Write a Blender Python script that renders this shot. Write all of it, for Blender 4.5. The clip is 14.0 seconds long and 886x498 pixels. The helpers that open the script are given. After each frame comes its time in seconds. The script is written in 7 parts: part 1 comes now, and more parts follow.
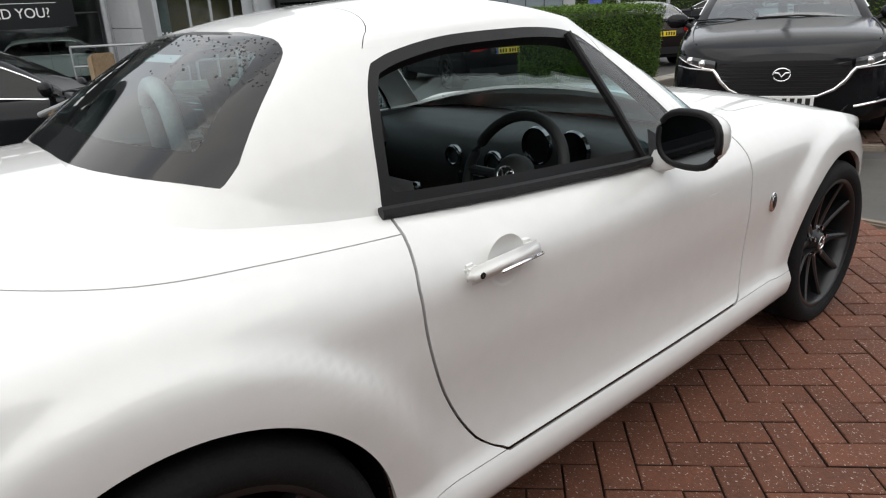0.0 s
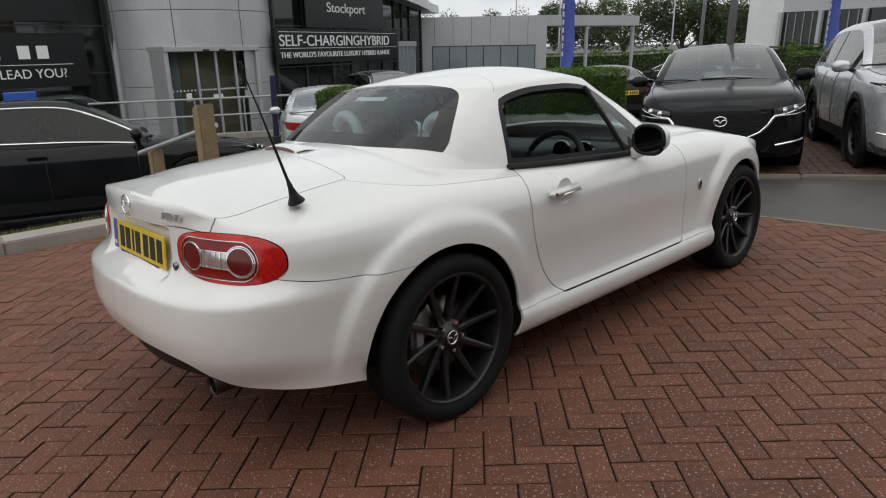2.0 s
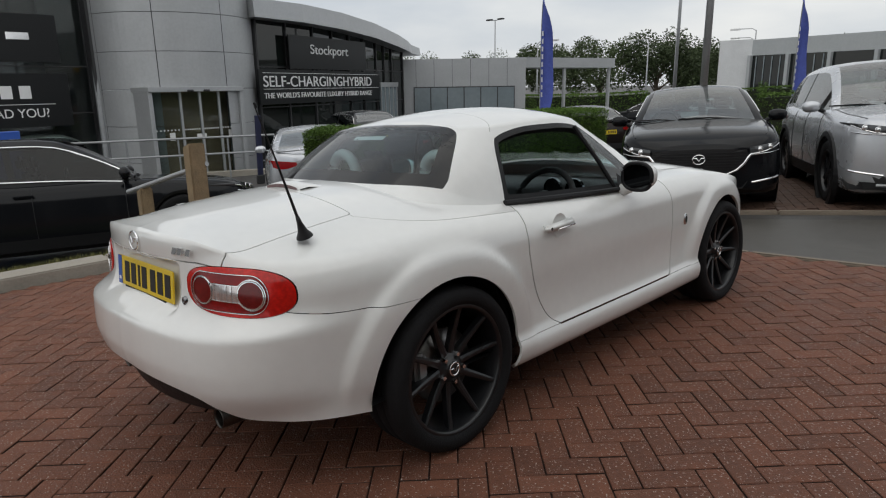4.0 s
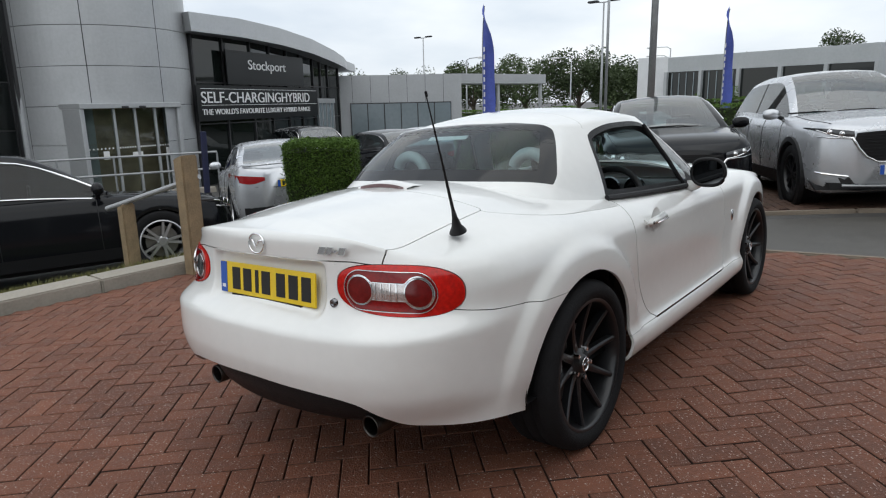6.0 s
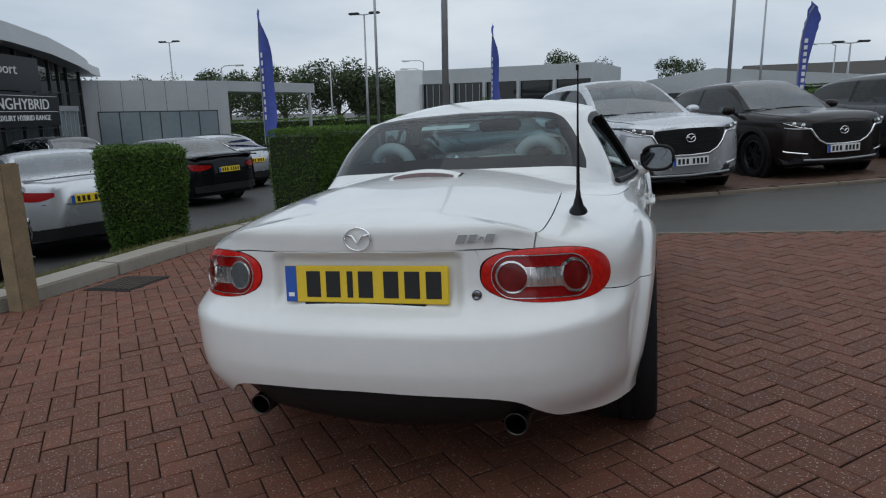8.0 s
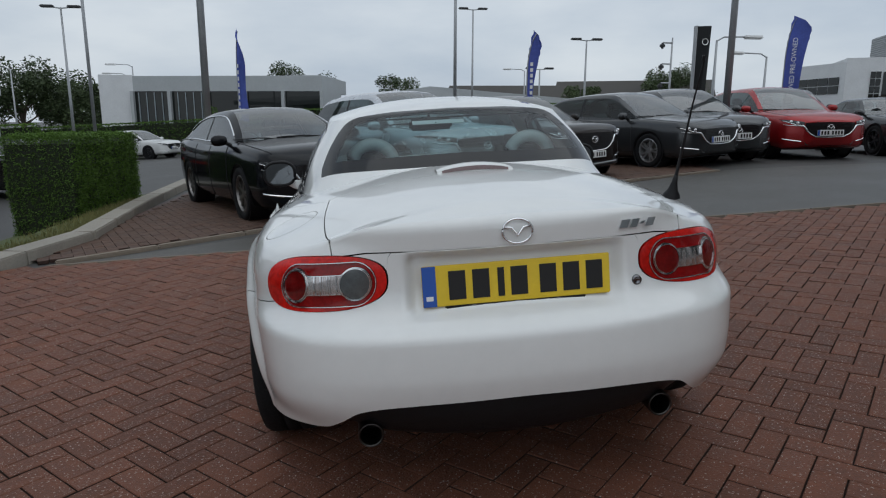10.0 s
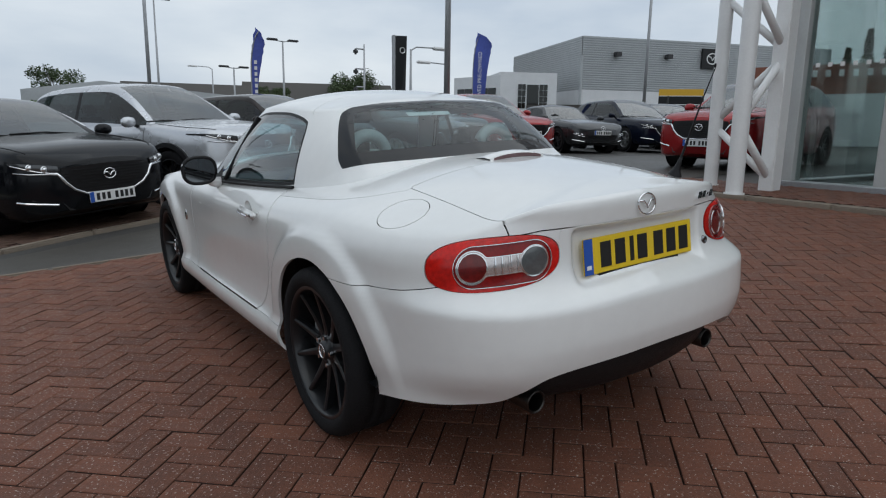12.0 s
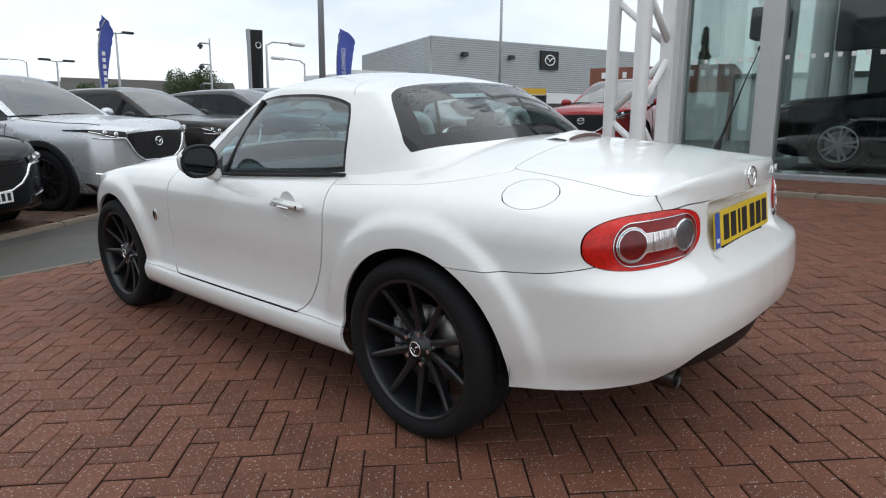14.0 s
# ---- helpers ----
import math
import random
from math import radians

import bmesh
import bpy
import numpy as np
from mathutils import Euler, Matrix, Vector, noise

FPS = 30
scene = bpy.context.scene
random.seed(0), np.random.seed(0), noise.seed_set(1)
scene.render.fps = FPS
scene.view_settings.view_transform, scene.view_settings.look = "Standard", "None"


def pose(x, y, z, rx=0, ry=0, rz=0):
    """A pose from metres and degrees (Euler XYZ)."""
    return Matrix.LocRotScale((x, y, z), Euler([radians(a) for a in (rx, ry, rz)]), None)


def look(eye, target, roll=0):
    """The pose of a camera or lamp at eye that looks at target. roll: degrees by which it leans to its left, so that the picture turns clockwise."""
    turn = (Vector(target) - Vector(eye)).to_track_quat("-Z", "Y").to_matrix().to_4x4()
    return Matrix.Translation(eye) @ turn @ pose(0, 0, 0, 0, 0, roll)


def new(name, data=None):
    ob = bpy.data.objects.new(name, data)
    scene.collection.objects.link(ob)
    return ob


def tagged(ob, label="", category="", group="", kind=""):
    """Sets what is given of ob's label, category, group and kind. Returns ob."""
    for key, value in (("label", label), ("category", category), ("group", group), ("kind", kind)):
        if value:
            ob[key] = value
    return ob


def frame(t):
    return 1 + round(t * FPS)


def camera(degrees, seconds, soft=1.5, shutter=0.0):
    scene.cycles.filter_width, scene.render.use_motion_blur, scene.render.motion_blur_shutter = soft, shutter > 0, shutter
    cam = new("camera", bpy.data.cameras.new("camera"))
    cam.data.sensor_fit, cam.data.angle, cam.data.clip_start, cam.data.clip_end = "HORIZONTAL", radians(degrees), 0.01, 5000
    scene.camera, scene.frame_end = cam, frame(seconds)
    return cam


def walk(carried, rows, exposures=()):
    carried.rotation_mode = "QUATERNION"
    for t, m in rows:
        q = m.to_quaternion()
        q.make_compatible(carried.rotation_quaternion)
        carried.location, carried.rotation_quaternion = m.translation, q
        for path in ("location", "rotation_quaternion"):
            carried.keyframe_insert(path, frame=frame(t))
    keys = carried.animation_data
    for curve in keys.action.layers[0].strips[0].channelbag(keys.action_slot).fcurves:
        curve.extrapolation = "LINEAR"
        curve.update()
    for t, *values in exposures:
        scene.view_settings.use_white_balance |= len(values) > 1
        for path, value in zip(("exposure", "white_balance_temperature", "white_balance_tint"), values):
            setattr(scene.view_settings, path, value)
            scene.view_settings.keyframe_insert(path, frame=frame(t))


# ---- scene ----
cam = camera(69.1, 14.0, soft=1.15)
# The forecourt falls to the west: the car's frame leans with it.
SLOPE = pose(0, 0, 0, 0, -3.15, 0)
PATH = [
    (0, (1.618, -0.178, 1.187), (0.158, 1.005, 0.503), -3.46),
    (0.5, (1.858, -0.535, 1.191), (0.386, 0.658, 0.552), -3.34),
    (1, (2.063, -0.883, 1.180), (0.601, 0.337, 0.570), -3.06),
    (1.5, (2.248, -1.173, 1.197), (0.792, 0.069, 0.616), -3.12),
    (2, (2.367, -1.442, 1.219), (0.930, -0.154, 0.694), -3.19),
    (2.5, (2.388, -1.503, 1.232), (0.964, -0.186, 0.747), -3.26),
    (3, (2.381, -1.512, 1.236), (0.960, -0.179, 0.784), -3.27),
    (3.2, (2.381, -1.514, 1.239), (0.959, -0.177, 0.798), -3.23),
    (5.3, (2.120, -1.762, 1.197), (0.770, -0.337, 0.821), -3.46),
    (5.5, (2.039, -1.824, 1.198), (0.710, -0.378, 0.823), -3.61),
    (6, (1.807, -2.008, 1.185), (0.557, -0.491, 0.808), -3.68),
    (6.5, (1.576, -2.156, 1.179), (0.444, -0.552, 0.800), -3.86),
    (7, (1.305, -2.239, 1.148), (0.324, -0.540, 0.761), -3.97),
    (7.5, (1.060, -2.334, 1.146), (0.263, -0.543, 0.749), -4.10),
    (8, (0.792, -2.429, 1.160), (0.185, -0.565, 0.767), -4.03),
    (8.2, (0.684, -2.449, 1.162), (0.141, -0.565, 0.770), -4.31),
    (10.3, (-0.584, -2.407, 1.152), (-0.209, -0.485, 0.743), -2.70),
    (10.5, (-0.714, -2.398, 1.154), (-0.242, -0.498, 0.742), -2.56),
    (11, (-1.046, -2.311, 1.138), (-0.350, -0.483, 0.717), -2.25),
    (11.5, (-1.355, -2.185, 1.130), (-0.445, -0.456, 0.701), -2.04),
    (12, (-1.647, -2.058, 1.163), (-0.547, -0.447, 0.724), -1.74),
    (12.5, (-1.872, -1.859, 1.143), (-0.620, -0.364, 0.698), -1.51),
    (13, (-2.040, -1.678, 1.139), (-0.688, -0.275, 0.689), -1.34),
    (13.5, (-2.157, -1.537, 1.136), (-0.750, -0.190, 0.683), -1.45),
    (14, (-2.204, -1.423, 1.115), (-0.760, -0.116, 0.660), -1.65),
]
EXPOSURES = [(0, 0.9, 6750, 9), (0.5, 0.42, 6800, 9), (1, 0.27, 6800, 9), (2, 0.40, 6750, 8), (3.0, 0.02, 6700, 8), (3.4, 0.0, 6700, 8), (5.3, 0.8, 6500, 7), (6, 0.55, 6400, 7), (7, 0.2, 6150, 6), (8, -0.02, 6000, 6),
             (10.3, -0.1, 6050, 6), (11, -0.1, 6050, 6), (12, 0.1, 6100, 6), (13, 0.35, 6200, 7), (14, 0.66, 6300, 7)]
walk(cam, [(t, SLOPE @ look(eye, target, roll)) for t, eye, target, roll in PATH], EXPOSURES)

# ---- world and light: a bright overcast sky ----
world = bpy.data.worlds.new("overcast")
scene.world = world
world.use_nodes = True
wn = world.node_tree.nodes
wl = world.node_tree.links
sky = wn.new("ShaderNodeTexSky")
sky.sky_type, sky.sun_disc = "NISHITA", False
sky.sun_elevation, sky.sun_rotation = radians(48), radians(200)
sky.dust_density, sky.air_density = 3.0, 1.0
wco = wn.new("ShaderNodeTexCoord")
wmap = wn.new("ShaderNodeMapping")
wmap.inputs["Scale"].default_value = (1.0, 1.0, 3.2)
wnoise = wn.new("ShaderNodeTexNoise")
wnoise.inputs["Scale"].default_value, wnoise.inputs["Detail"].default_value = 2.2, 6.0
wramp = wn.new("ShaderNodeValToRGB")
wramp.color_ramp.elements[0].position, wramp.color_ramp.elements[0].color = 0.36, (6.4, 6.9, 7.7, 1)
wramp.color_ramp.elements[1].position, wramp.color_ramp.elements[1].color = 0.62, (9.2, 9.3, 9.5, 1)
wmix = wn.new("ShaderNodeMixRGB")
wmix.inputs["Fac"].default_value = 0.9
wl.new(wco.outputs["Generated"], wmap.inputs["Vector"])
wl.new(wmap.outputs["Vector"], wnoise.inputs["Vector"])
wl.new(wnoise.outputs["Fac"], wramp.inputs["Fac"])
wl.new(sky.outputs["Color"], wmix.inputs["Color1"])
wl.new(wramp.outputs["Color"], wmix.inputs["Color2"])
wl.new(wmix.outputs["Color"], wn["Background"].inputs["Color"])
wn["Background"].inputs["Strength"].default_value = 0.085
sun_data = bpy.data.lights.new("sun", "SUN")
sun_data.energy, sun_data.angle, sun_data.color = 0.7, radians(90), (1.0, 0.97, 0.93)
sun = new("sun", sun_data)
sun.matrix_world = look((0, 0, 30), (-8, 9, 0))

# ---- materials ----
def material(name, color, rough=0.5, metal=0.0, var=0.0, scale=8.0, bump=0.0, bump_scale=60.0, coat=0.0, rand=0.0, spec=0.5, second=None, specks=0.0):
    """A principled material with two scales of colour variation, fine relief and, for pieces, a tone of their own."""
    m = bpy.data.materials.new(name)
    m.use_nodes = True
    n, l = m.node_tree.nodes, m.node_tree.links
    p = n["Principled BSDF"]
    p.inputs["Base Color"].default_value = (*color, 1)
    p.inputs["Roughness"].default_value, p.inputs["Metallic"].default_value = rough, metal
    p.inputs["Coat Weight"].default_value, p.inputs["Coat Roughness"].default_value = coat, 0.04
    p.inputs["Specular IOR Level"].default_value = spec
    co = n.new("ShaderNodeTexCoord")
    if var:
        a, b = n.new("ShaderNodeTexNoise"), n.new("ShaderNodeTexNoise")
        for tex, s in ((a, scale), (b, scale * 9)):
            tex.inputs["Scale"].default_value, tex.inputs["Detail"].default_value = s, 6
            l.new(co.outputs["Object"], tex.inputs["Vector"])
        mul = n.new("ShaderNodeMath")
        mul.operation = "ADD"
        l.new(a.outputs["Fac"], mul.inputs[0]), l.new(b.outputs["Fac"], mul.inputs[1])
        last = mul.outputs[0]
        if rand:
            info, add = n.new("ShaderNodeObjectInfo"), n.new("ShaderNodeMath")
            geo, add2 = n.new("ShaderNodeNewGeometry"), n.new("ShaderNodeMath")
            add.operation = add2.operation = "MULTIPLY_ADD"
            add.inputs[1].default_value = add2.inputs[1].default_value = rand
            l.new(info.outputs["Random"], add.inputs[0]), l.new(last, add.inputs[2])
            l.new(geo.outputs["Random Per Island"], add2.inputs[0]), l.new(add.outputs[0], add2.inputs[2])
            last = add2.outputs[0]
        ramp = n.new("ShaderNodeMapRange")
        ramp.inputs["From Min"].default_value, ramp.inputs["From Max"].default_value = 0.6, 1.4 + 1.6 * rand
        l.new(last, ramp.inputs["Value"])
        mix = n.new("ShaderNodeMixRGB")
        lo = tuple(c * (1 - var) for c in color)
        hi = second or tuple(min(1, c * (1 + var)) for c in color)
        mix.inputs["Color1"].default_value, mix.inputs["Color2"].default_value = (*lo, 1), (*hi, 1)
        l.new(ramp.outputs["Result"], mix.inputs["Fac"])
        last_color = mix.outputs["Color"]
        if specks:
            sp, st, m2 = n.new("ShaderNodeTexNoise"), n.new("ShaderNodeMapRange"), n.new("ShaderNodeMixRGB")
            sp.inputs["Scale"].default_value, sp.inputs["Detail"].default_value = 130, 2
            st.inputs["From Min"].default_value, st.inputs["From Max"].default_value = 0.70 - 0.06 * specks, 0.76 - 0.06 * specks
            m2.inputs["Color2"].default_value = (0.42, 0.36, 0.32, 1)
            l.new(co.outputs["Object"], sp.inputs["Vector"]), l.new(sp.outputs["Fac"], st.inputs["Value"])
            l.new(st.outputs["Result"], m2.inputs["Fac"]), l.new(last_color, m2.inputs["Color1"])
            last_color = m2.outputs["Color"]
        l.new(last_color, p.inputs["Base Color"])
        rr = n.new("ShaderNodeMapRange")
        rr.inputs["To Min"].default_value, rr.inputs["To Max"].default_value = max(0.02, rough - 0.12 * var * 4), min(1, rough + 0.12 * var * 4)
        l.new(a.outputs["Fac"], rr.inputs["Value"])
        l.new(rr.outputs["Result"], p.inputs["Roughness"])
    if bump:
        t, bn = n.new("ShaderNodeTexNoise"), n.new("ShaderNodeBump")
        t.inputs["Scale"].default_value, t.inputs["Detail"].default_value = bump_scale, 5
        bn.inputs["Strength"].default_value, bn.inputs["Distance"].default_value = bump, 0.01
        l.new(co.outputs["Object"], t.inputs["Vector"])
        l.new(t.outputs["Fac"], bn.inputs["Height"])
        l.new(bn.outputs["Normal"], p.inputs["Normal"])
    return m


def glass(name, tint, gloss_rough=0.02, ior=1.5, boost=1.5):
    """A thin pane: it lets light through, tinted, and mirrors by its angle."""
    m = bpy.data.materials.new(name)
    m.use_nodes = True
    n, l = m.node_tree.nodes, m.node_tree.links
    n.remove(n["Principled BSDF"])
    tr, gl, mix, fr = n.new("ShaderNodeBsdfTransparent"), n.new("ShaderNodeBsdfGlossy"), n.new("ShaderNodeMixShader"), n.new("ShaderNodeLayerWeight")
    power, scale = n.new("ShaderNodeMath"), n.new("ShaderNodeMath")
    power.operation, scale.operation = "POWER", "MULTIPLY_ADD"
    power.inputs[1].default_value = 4.0
    scale.inputs[1].default_value, scale.inputs[2].default_value = 0.9, ((ior - 1) / (ior + 1)) ** 2 * boost
    tr.inputs["Color"].default_value = (*tint, 1)
    gl.inputs["Roughness"].default_value = gloss_rough
    fr.inputs["Blend"].default_value = 0.5
    l.new(fr.outputs["Facing"], power.inputs[0]), l.new(power.outputs[0], scale.inputs[0]), l.new(scale.outputs[0], mix.inputs["Fac"])
    l.new(tr.outputs["BSDF"], mix.inputs[1]), l.new(gl.outputs["BSDF"], mix.inputs[2])
    l.new(mix.outputs["Shader"], n["Material Output"].inputs["Surface"])
    return m


WHITE = material("white_pearl_paint", (0.765, 0.77, 0.755), 0.32, var=0.03, scale=2.5, coat=1.0)
BLACKTRIM = material("black_trim", (0.008, 0.008, 0.009), 0.5, var=0.2, scale=30, bump=0.15, bump_scale=400, spec=0.3)
RUBBER = material("tyre_rubber", (0.010, 0.010, 0.011), 0.8, var=0.25, scale=18, bump=0.3, bump_scale=150, spec=0.2)
RIM = material("gunmetal_wheel", (0.010, 0.0105, 0.012), 0.32, var=0.15, scale=25, coat=0.12, spec=0.45)
STEEL = material("brake_steel", (0.25, 0.24, 0.23), 0.4, metal=1.0, var=0.2, scale=30)
CHROME = material("chrome", (0.82, 0.82, 0.83), 0.08, metal=1.0)
DARKCHROME = material("smoked_chrome", (0.2, 0.2, 0.21), 0.15, metal=1.0)
GLASS = glass("car_glass", (0.54, 0.68, 0.69))
CARPANE = glass("parked_car_glass", (0.46, 0.56, 0.56), boost=5.5)
SIDEPANE = glass("parked_side_glass", (0.15, 0.18, 0.18), boost=1.0)
SIDEGLASS = glass("side_glass", (0.52, 0.72, 0.75), boost=3.8)
# Door mirror colour is cut to paint in a darker reflection.
MIRROR = material("mirror_glass", (0.16, 0.17, 0.18), 0.03, metal=1.0)
PANE = glass("shop_glass", (0.80, 0.85, 0.84), boost=1.0)
TINT = material("tinted_car_glass", (0.012, 0.016, 0.017), 0.03)
GRASS = material("grass", (0.085, 0.105, 0.035), 0.9, var=0.4, scale=6, bump=0.6, bump_scale=50)
ASPHALT = material("wet_asphalt", (0.062, 0.057, 0.049), 0.5, var=0.28, scale=0.8, bump=0.35, bump_scale=130)
ASPHALT2 = material("old_asphalt", (0.055, 0.053, 0.050), 0.6, var=0.25, scale=0.5, bump=0.35, bump_scale=110)
EDGING = material("worn_edging", (0.19, 0.155, 0.12), 0.85, var=0.3, scale=5, bump=0.3, bump_scale=90, rand=0.3)
CONCRETE = material("concrete_kerb", (0.29, 0.265, 0.225), 0.8, var=0.25, scale=5, bump=0.3, bump_scale=90, rand=0.3)
BRICK = material("red_block", (0.088, 0.033, 0.020), 0.68, var=0.5, scale=9, bump=0.7, bump_scale=140, rand=0.45, second=(0.200, 0.078, 0.045), specks=1.0, spec=0.35)
JOINT = material("joint_sand", (0.036, 0.018, 0.012), 0.95, var=0.3, scale=20, bump=0.4)
BAYBRICK = material("worn_bay_block", (0.080, 0.045, 0.032), 0.7, var=0.4, scale=4, bump=0.5, bump_scale=120, rand=0.3, second=(0.150, 0.088, 0.062), spec=0.3)
PAVING = material("red_paving_far", (0.075, 0.034, 0.025), 0.6, var=0.3, scale=3, bump=0.3, bump_scale=60)
CLAD = material("silver_cladding", (0.42, 0.43, 0.44), 0.42, metal=0.35, var=0.08, scale=1.5)
CLADW = material("white_render", (0.66, 0.67, 0.68), 0.6, var=0.08, scale=1.2)
SHEET = material("grey_sheet", (0.42, 0.44, 0.45), 0.5, metal=0.2, var=0.08, scale=0.8)
DARKGLASS = material("dark_window_glass", (0.010, 0.013, 0.012), 0.03)
GREYGLASS = material("frosted_window_glass", (0.20, 0.24, 0.26), 0.15, var=0.1, scale=0.6, coat=0.6)
DARKFRAME = material("dark_frame", (0.03, 0.03, 0.032), 0.4)
STEELPOLE = material("galvanised_pole", (0.34, 0.35, 0.36), 0.45, metal=0.6, var=0.15, scale=4)
WHITESTEEL = material("white_painted_steel", (0.78, 0.78, 0.77), 0.35, var=0.05, scale=5, coat=0.3)
WOOD = material("weathered_wood", (0.23, 0.17, 0.10), 0.85, var=0.35, scale=10, bump=0.5, bump_scale=60)
TIMBER = material("brown_mat", (0.16, 0.11, 0.07), 0.8, var=0.3, scale=4)
LETTER = material("white_letter", (0.8, 0.8, 0.8), 0.5)
INK = material("black_ink", (0.01, 0.01, 0.01), 0.5)
YELLOW = material("yellow_plate", (0.78, 0.55, 0.02), 0.35, var=0.05, scale=10, coat=0.6)
PLATEWHITE = material("white_plate", (0.75, 0.75, 0.74), 0.4, coat=0.4)
BLUE = material("blue_band", (0.02, 0.09, 0.42), 0.4, coat=0.5)
FLAGBLUE = material("blue_flag_cloth", (0.075, 0.105, 0.40), 0.8, var=0.25, scale=2.5)
SIGNBLACK = material("black_sign", (0.010, 0.011, 0.012), 0.3, spec=0.3)
LEAF = material("hedge_leaf", (0.034, 0.072, 0.014), 0.7, var=0.5, scale=3, rand=0.6, second=(0.12, 0.21, 0.035), spec=0.2)
TREELEAF = material("tree_leaf", (0.038, 0.062, 0.022), 0.7, var=0.45, scale=0.6, rand=0.5, second=(0.075, 0.11, 0.035))
# Dark hull colour stands for twigs and the shade between hedge leaves.
HEDGECORE = material("hedge_core", (0.014, 0.020, 0.008), 0.95, var=0.4, scale=8)
BARK = material("bark", (0.10, 0.08, 0.06), 0.9, var=0.3, scale=5, bump=0.5)
SHOPFLOOR = material("showroom_tiles", (0.42, 0.42, 0.41), 0.2, var=0.06, scale=2, coat=0.3)
OCHRE = material("yellow_sign", (0.62, 0.36, 0.02), 0.5, var=0.05)
REDBRICK = material("brick_wall", (0.22, 0.085, 0.055), 0.8, var=0.3, scale=5, bump=0.3)
ROOFTILE = material("dark_roof", (0.06, 0.055, 0.05), 0.8, var=0.2, scale=3)

# ---- mesh helpers ----
def ground_z(x, y):
    """Height of the site: it falls to the west and drops a little behind the kerb."""
    gx = x
    if x > 5:
        gx = 5 + 3 * math.tanh((x - 5) / 3)
    if x < -18:
        gx = -18 + 4 * math.tanh((x + 18) / 4)
    z = 0.0550 * gx
    k = min(1, max(0, (-4.15 - x) / 0.6))
    return z - 0.24 * k * k * (3 - 2 * k)


def mesh_of(name, verts, faces, mat, smooth=False):
    me = bpy.data.meshes.new(name)
    me.from_pydata([tuple(v) for v in verts], [], [tuple(f) for f in faces])
    me.materials.append(mat)
    if smooth:
        me.shade_smooth()
    me.update()
    return me


def holder(name, m=None):
    ob = new(name)
    ob.empty_display_size = 0.1
    if m is not None:
        ob.matrix_world = m
    return ob


def part(name, bm, mat, parent=None, label="", smooth=False):
    """Links a bmesh, or (verts, faces), as one mesh object under a thing or part."""
    if isinstance(bm, tuple):
        me = mesh_of(name, bm[0], bm[1], mat, smooth)
    else:
        me = bpy.data.meshes.new(name)
        bm.to_mesh(me)
        bm.free()
        me.materials.append(mat)
        if smooth:
            me.shade_smooth()
    ob = new(name, me)
    if parent is not None:
        ob.parent = parent
    return tagged(ob, label)


def box(x0, x1, y0, y1, z0, z1, bevel=0.0, seg=2):
    bm = bmesh.new()
    m = Matrix.Translation(((x0 + x1) / 2, (y0 + y1) / 2, (z0 + z1) / 2)) @ Matrix.Diagonal((x1 - x0, y1 - y0, z1 - z0, 1))
    bmesh.ops.create_cube(bm, size=1, matrix=m)
    if bevel:
        bmesh.ops.bevel(bm, geom=bm.edges[:], offset=bevel, segments=seg, affect="EDGES")
    return bm


def rod(points, radius, sides=10, caps=True, radii=None):
    """A round bar along points."""
    pts = [Vector(p) for p in points]
    verts, faces = [], []
    up = Vector((0, 0, 1))
    for i, p in enumerate(pts):
        d = (pts[min(i + 1, len(pts) - 1)] - pts[max(i - 1, 0)]).normalized()
        a = d.cross(up if abs(d.z) < 0.95 else Vector((1, 0, 0))).normalized()
        b = d.cross(a)
        r = radii[i] if radii else radius
        for k in range(sides):
            t = 2 * math.pi * k / sides
            verts.append(p + a * math.cos(t) * r + b * math.sin(t) * r)
    for i in range(len(pts) - 1):
        for k in range(sides):
            k2 = (k + 1) % sides
            faces.append((i * sides + k, i * sides + k2, (i + 1) * sides + k2, (i + 1) * sides + k))
    if caps:
        faces.append(tuple(range(sides))[::-1])
        faces.append(tuple((len(pts) - 1) * sides + k for k in range(sides)))
    return verts, faces


def lathe(profile, sides=32, axis="x", closed=False):
    """Turns (radius, along) pairs about an axis."""
    verts, faces = [], []
    n = len(profile)
    for k in range(sides):
        t = 2 * math.pi * k / sides
        c, s = math.cos(t), math.sin(t)
        for r, a in profile:
            verts.append({"x": (a, r * c, r * s), "y": (r * c, a, r * s), "z": (r * c, r * s, a)}[axis])
    for k in range(sides):
        k2 = (k + 1) % sides
        for i in range(n if closed else n - 1):
            j = (i + 1) % n
            faces.append((k * n + i, k * n + j, k2 * n + j, k2 * n + i))
    return verts, faces


def join(*meshes):
    verts, faces = [], []
    for v, f in meshes:
        o = len(verts)
        verts += list(v)
        faces += [tuple(i + o for i in q) for q in f]
    return verts, faces


def moved(mesh, m):
    return [m @ Vector(v) for v in mesh[0]], mesh[1]


def as_pair(bm):
    bm.verts.ensure_lookup_table()
    bm.verts.index_update()
    out = [v.co.copy() for v in bm.verts], [tuple(v.index for v in f.verts) for f in bm.faces]
    bm.free()
    return out


def cube(x0, x1, y0, y1, z0, z1):
    v = [(x, y, z) for z in (z0, z1) for y in (y0, y1) for x in (x0, x1)]
    return v, [(0, 2, 3, 1), (4, 5, 7, 6), (0, 1, 5, 4), (2, 6, 7, 3), (0, 4, 6, 2), (1, 3, 7, 5)]


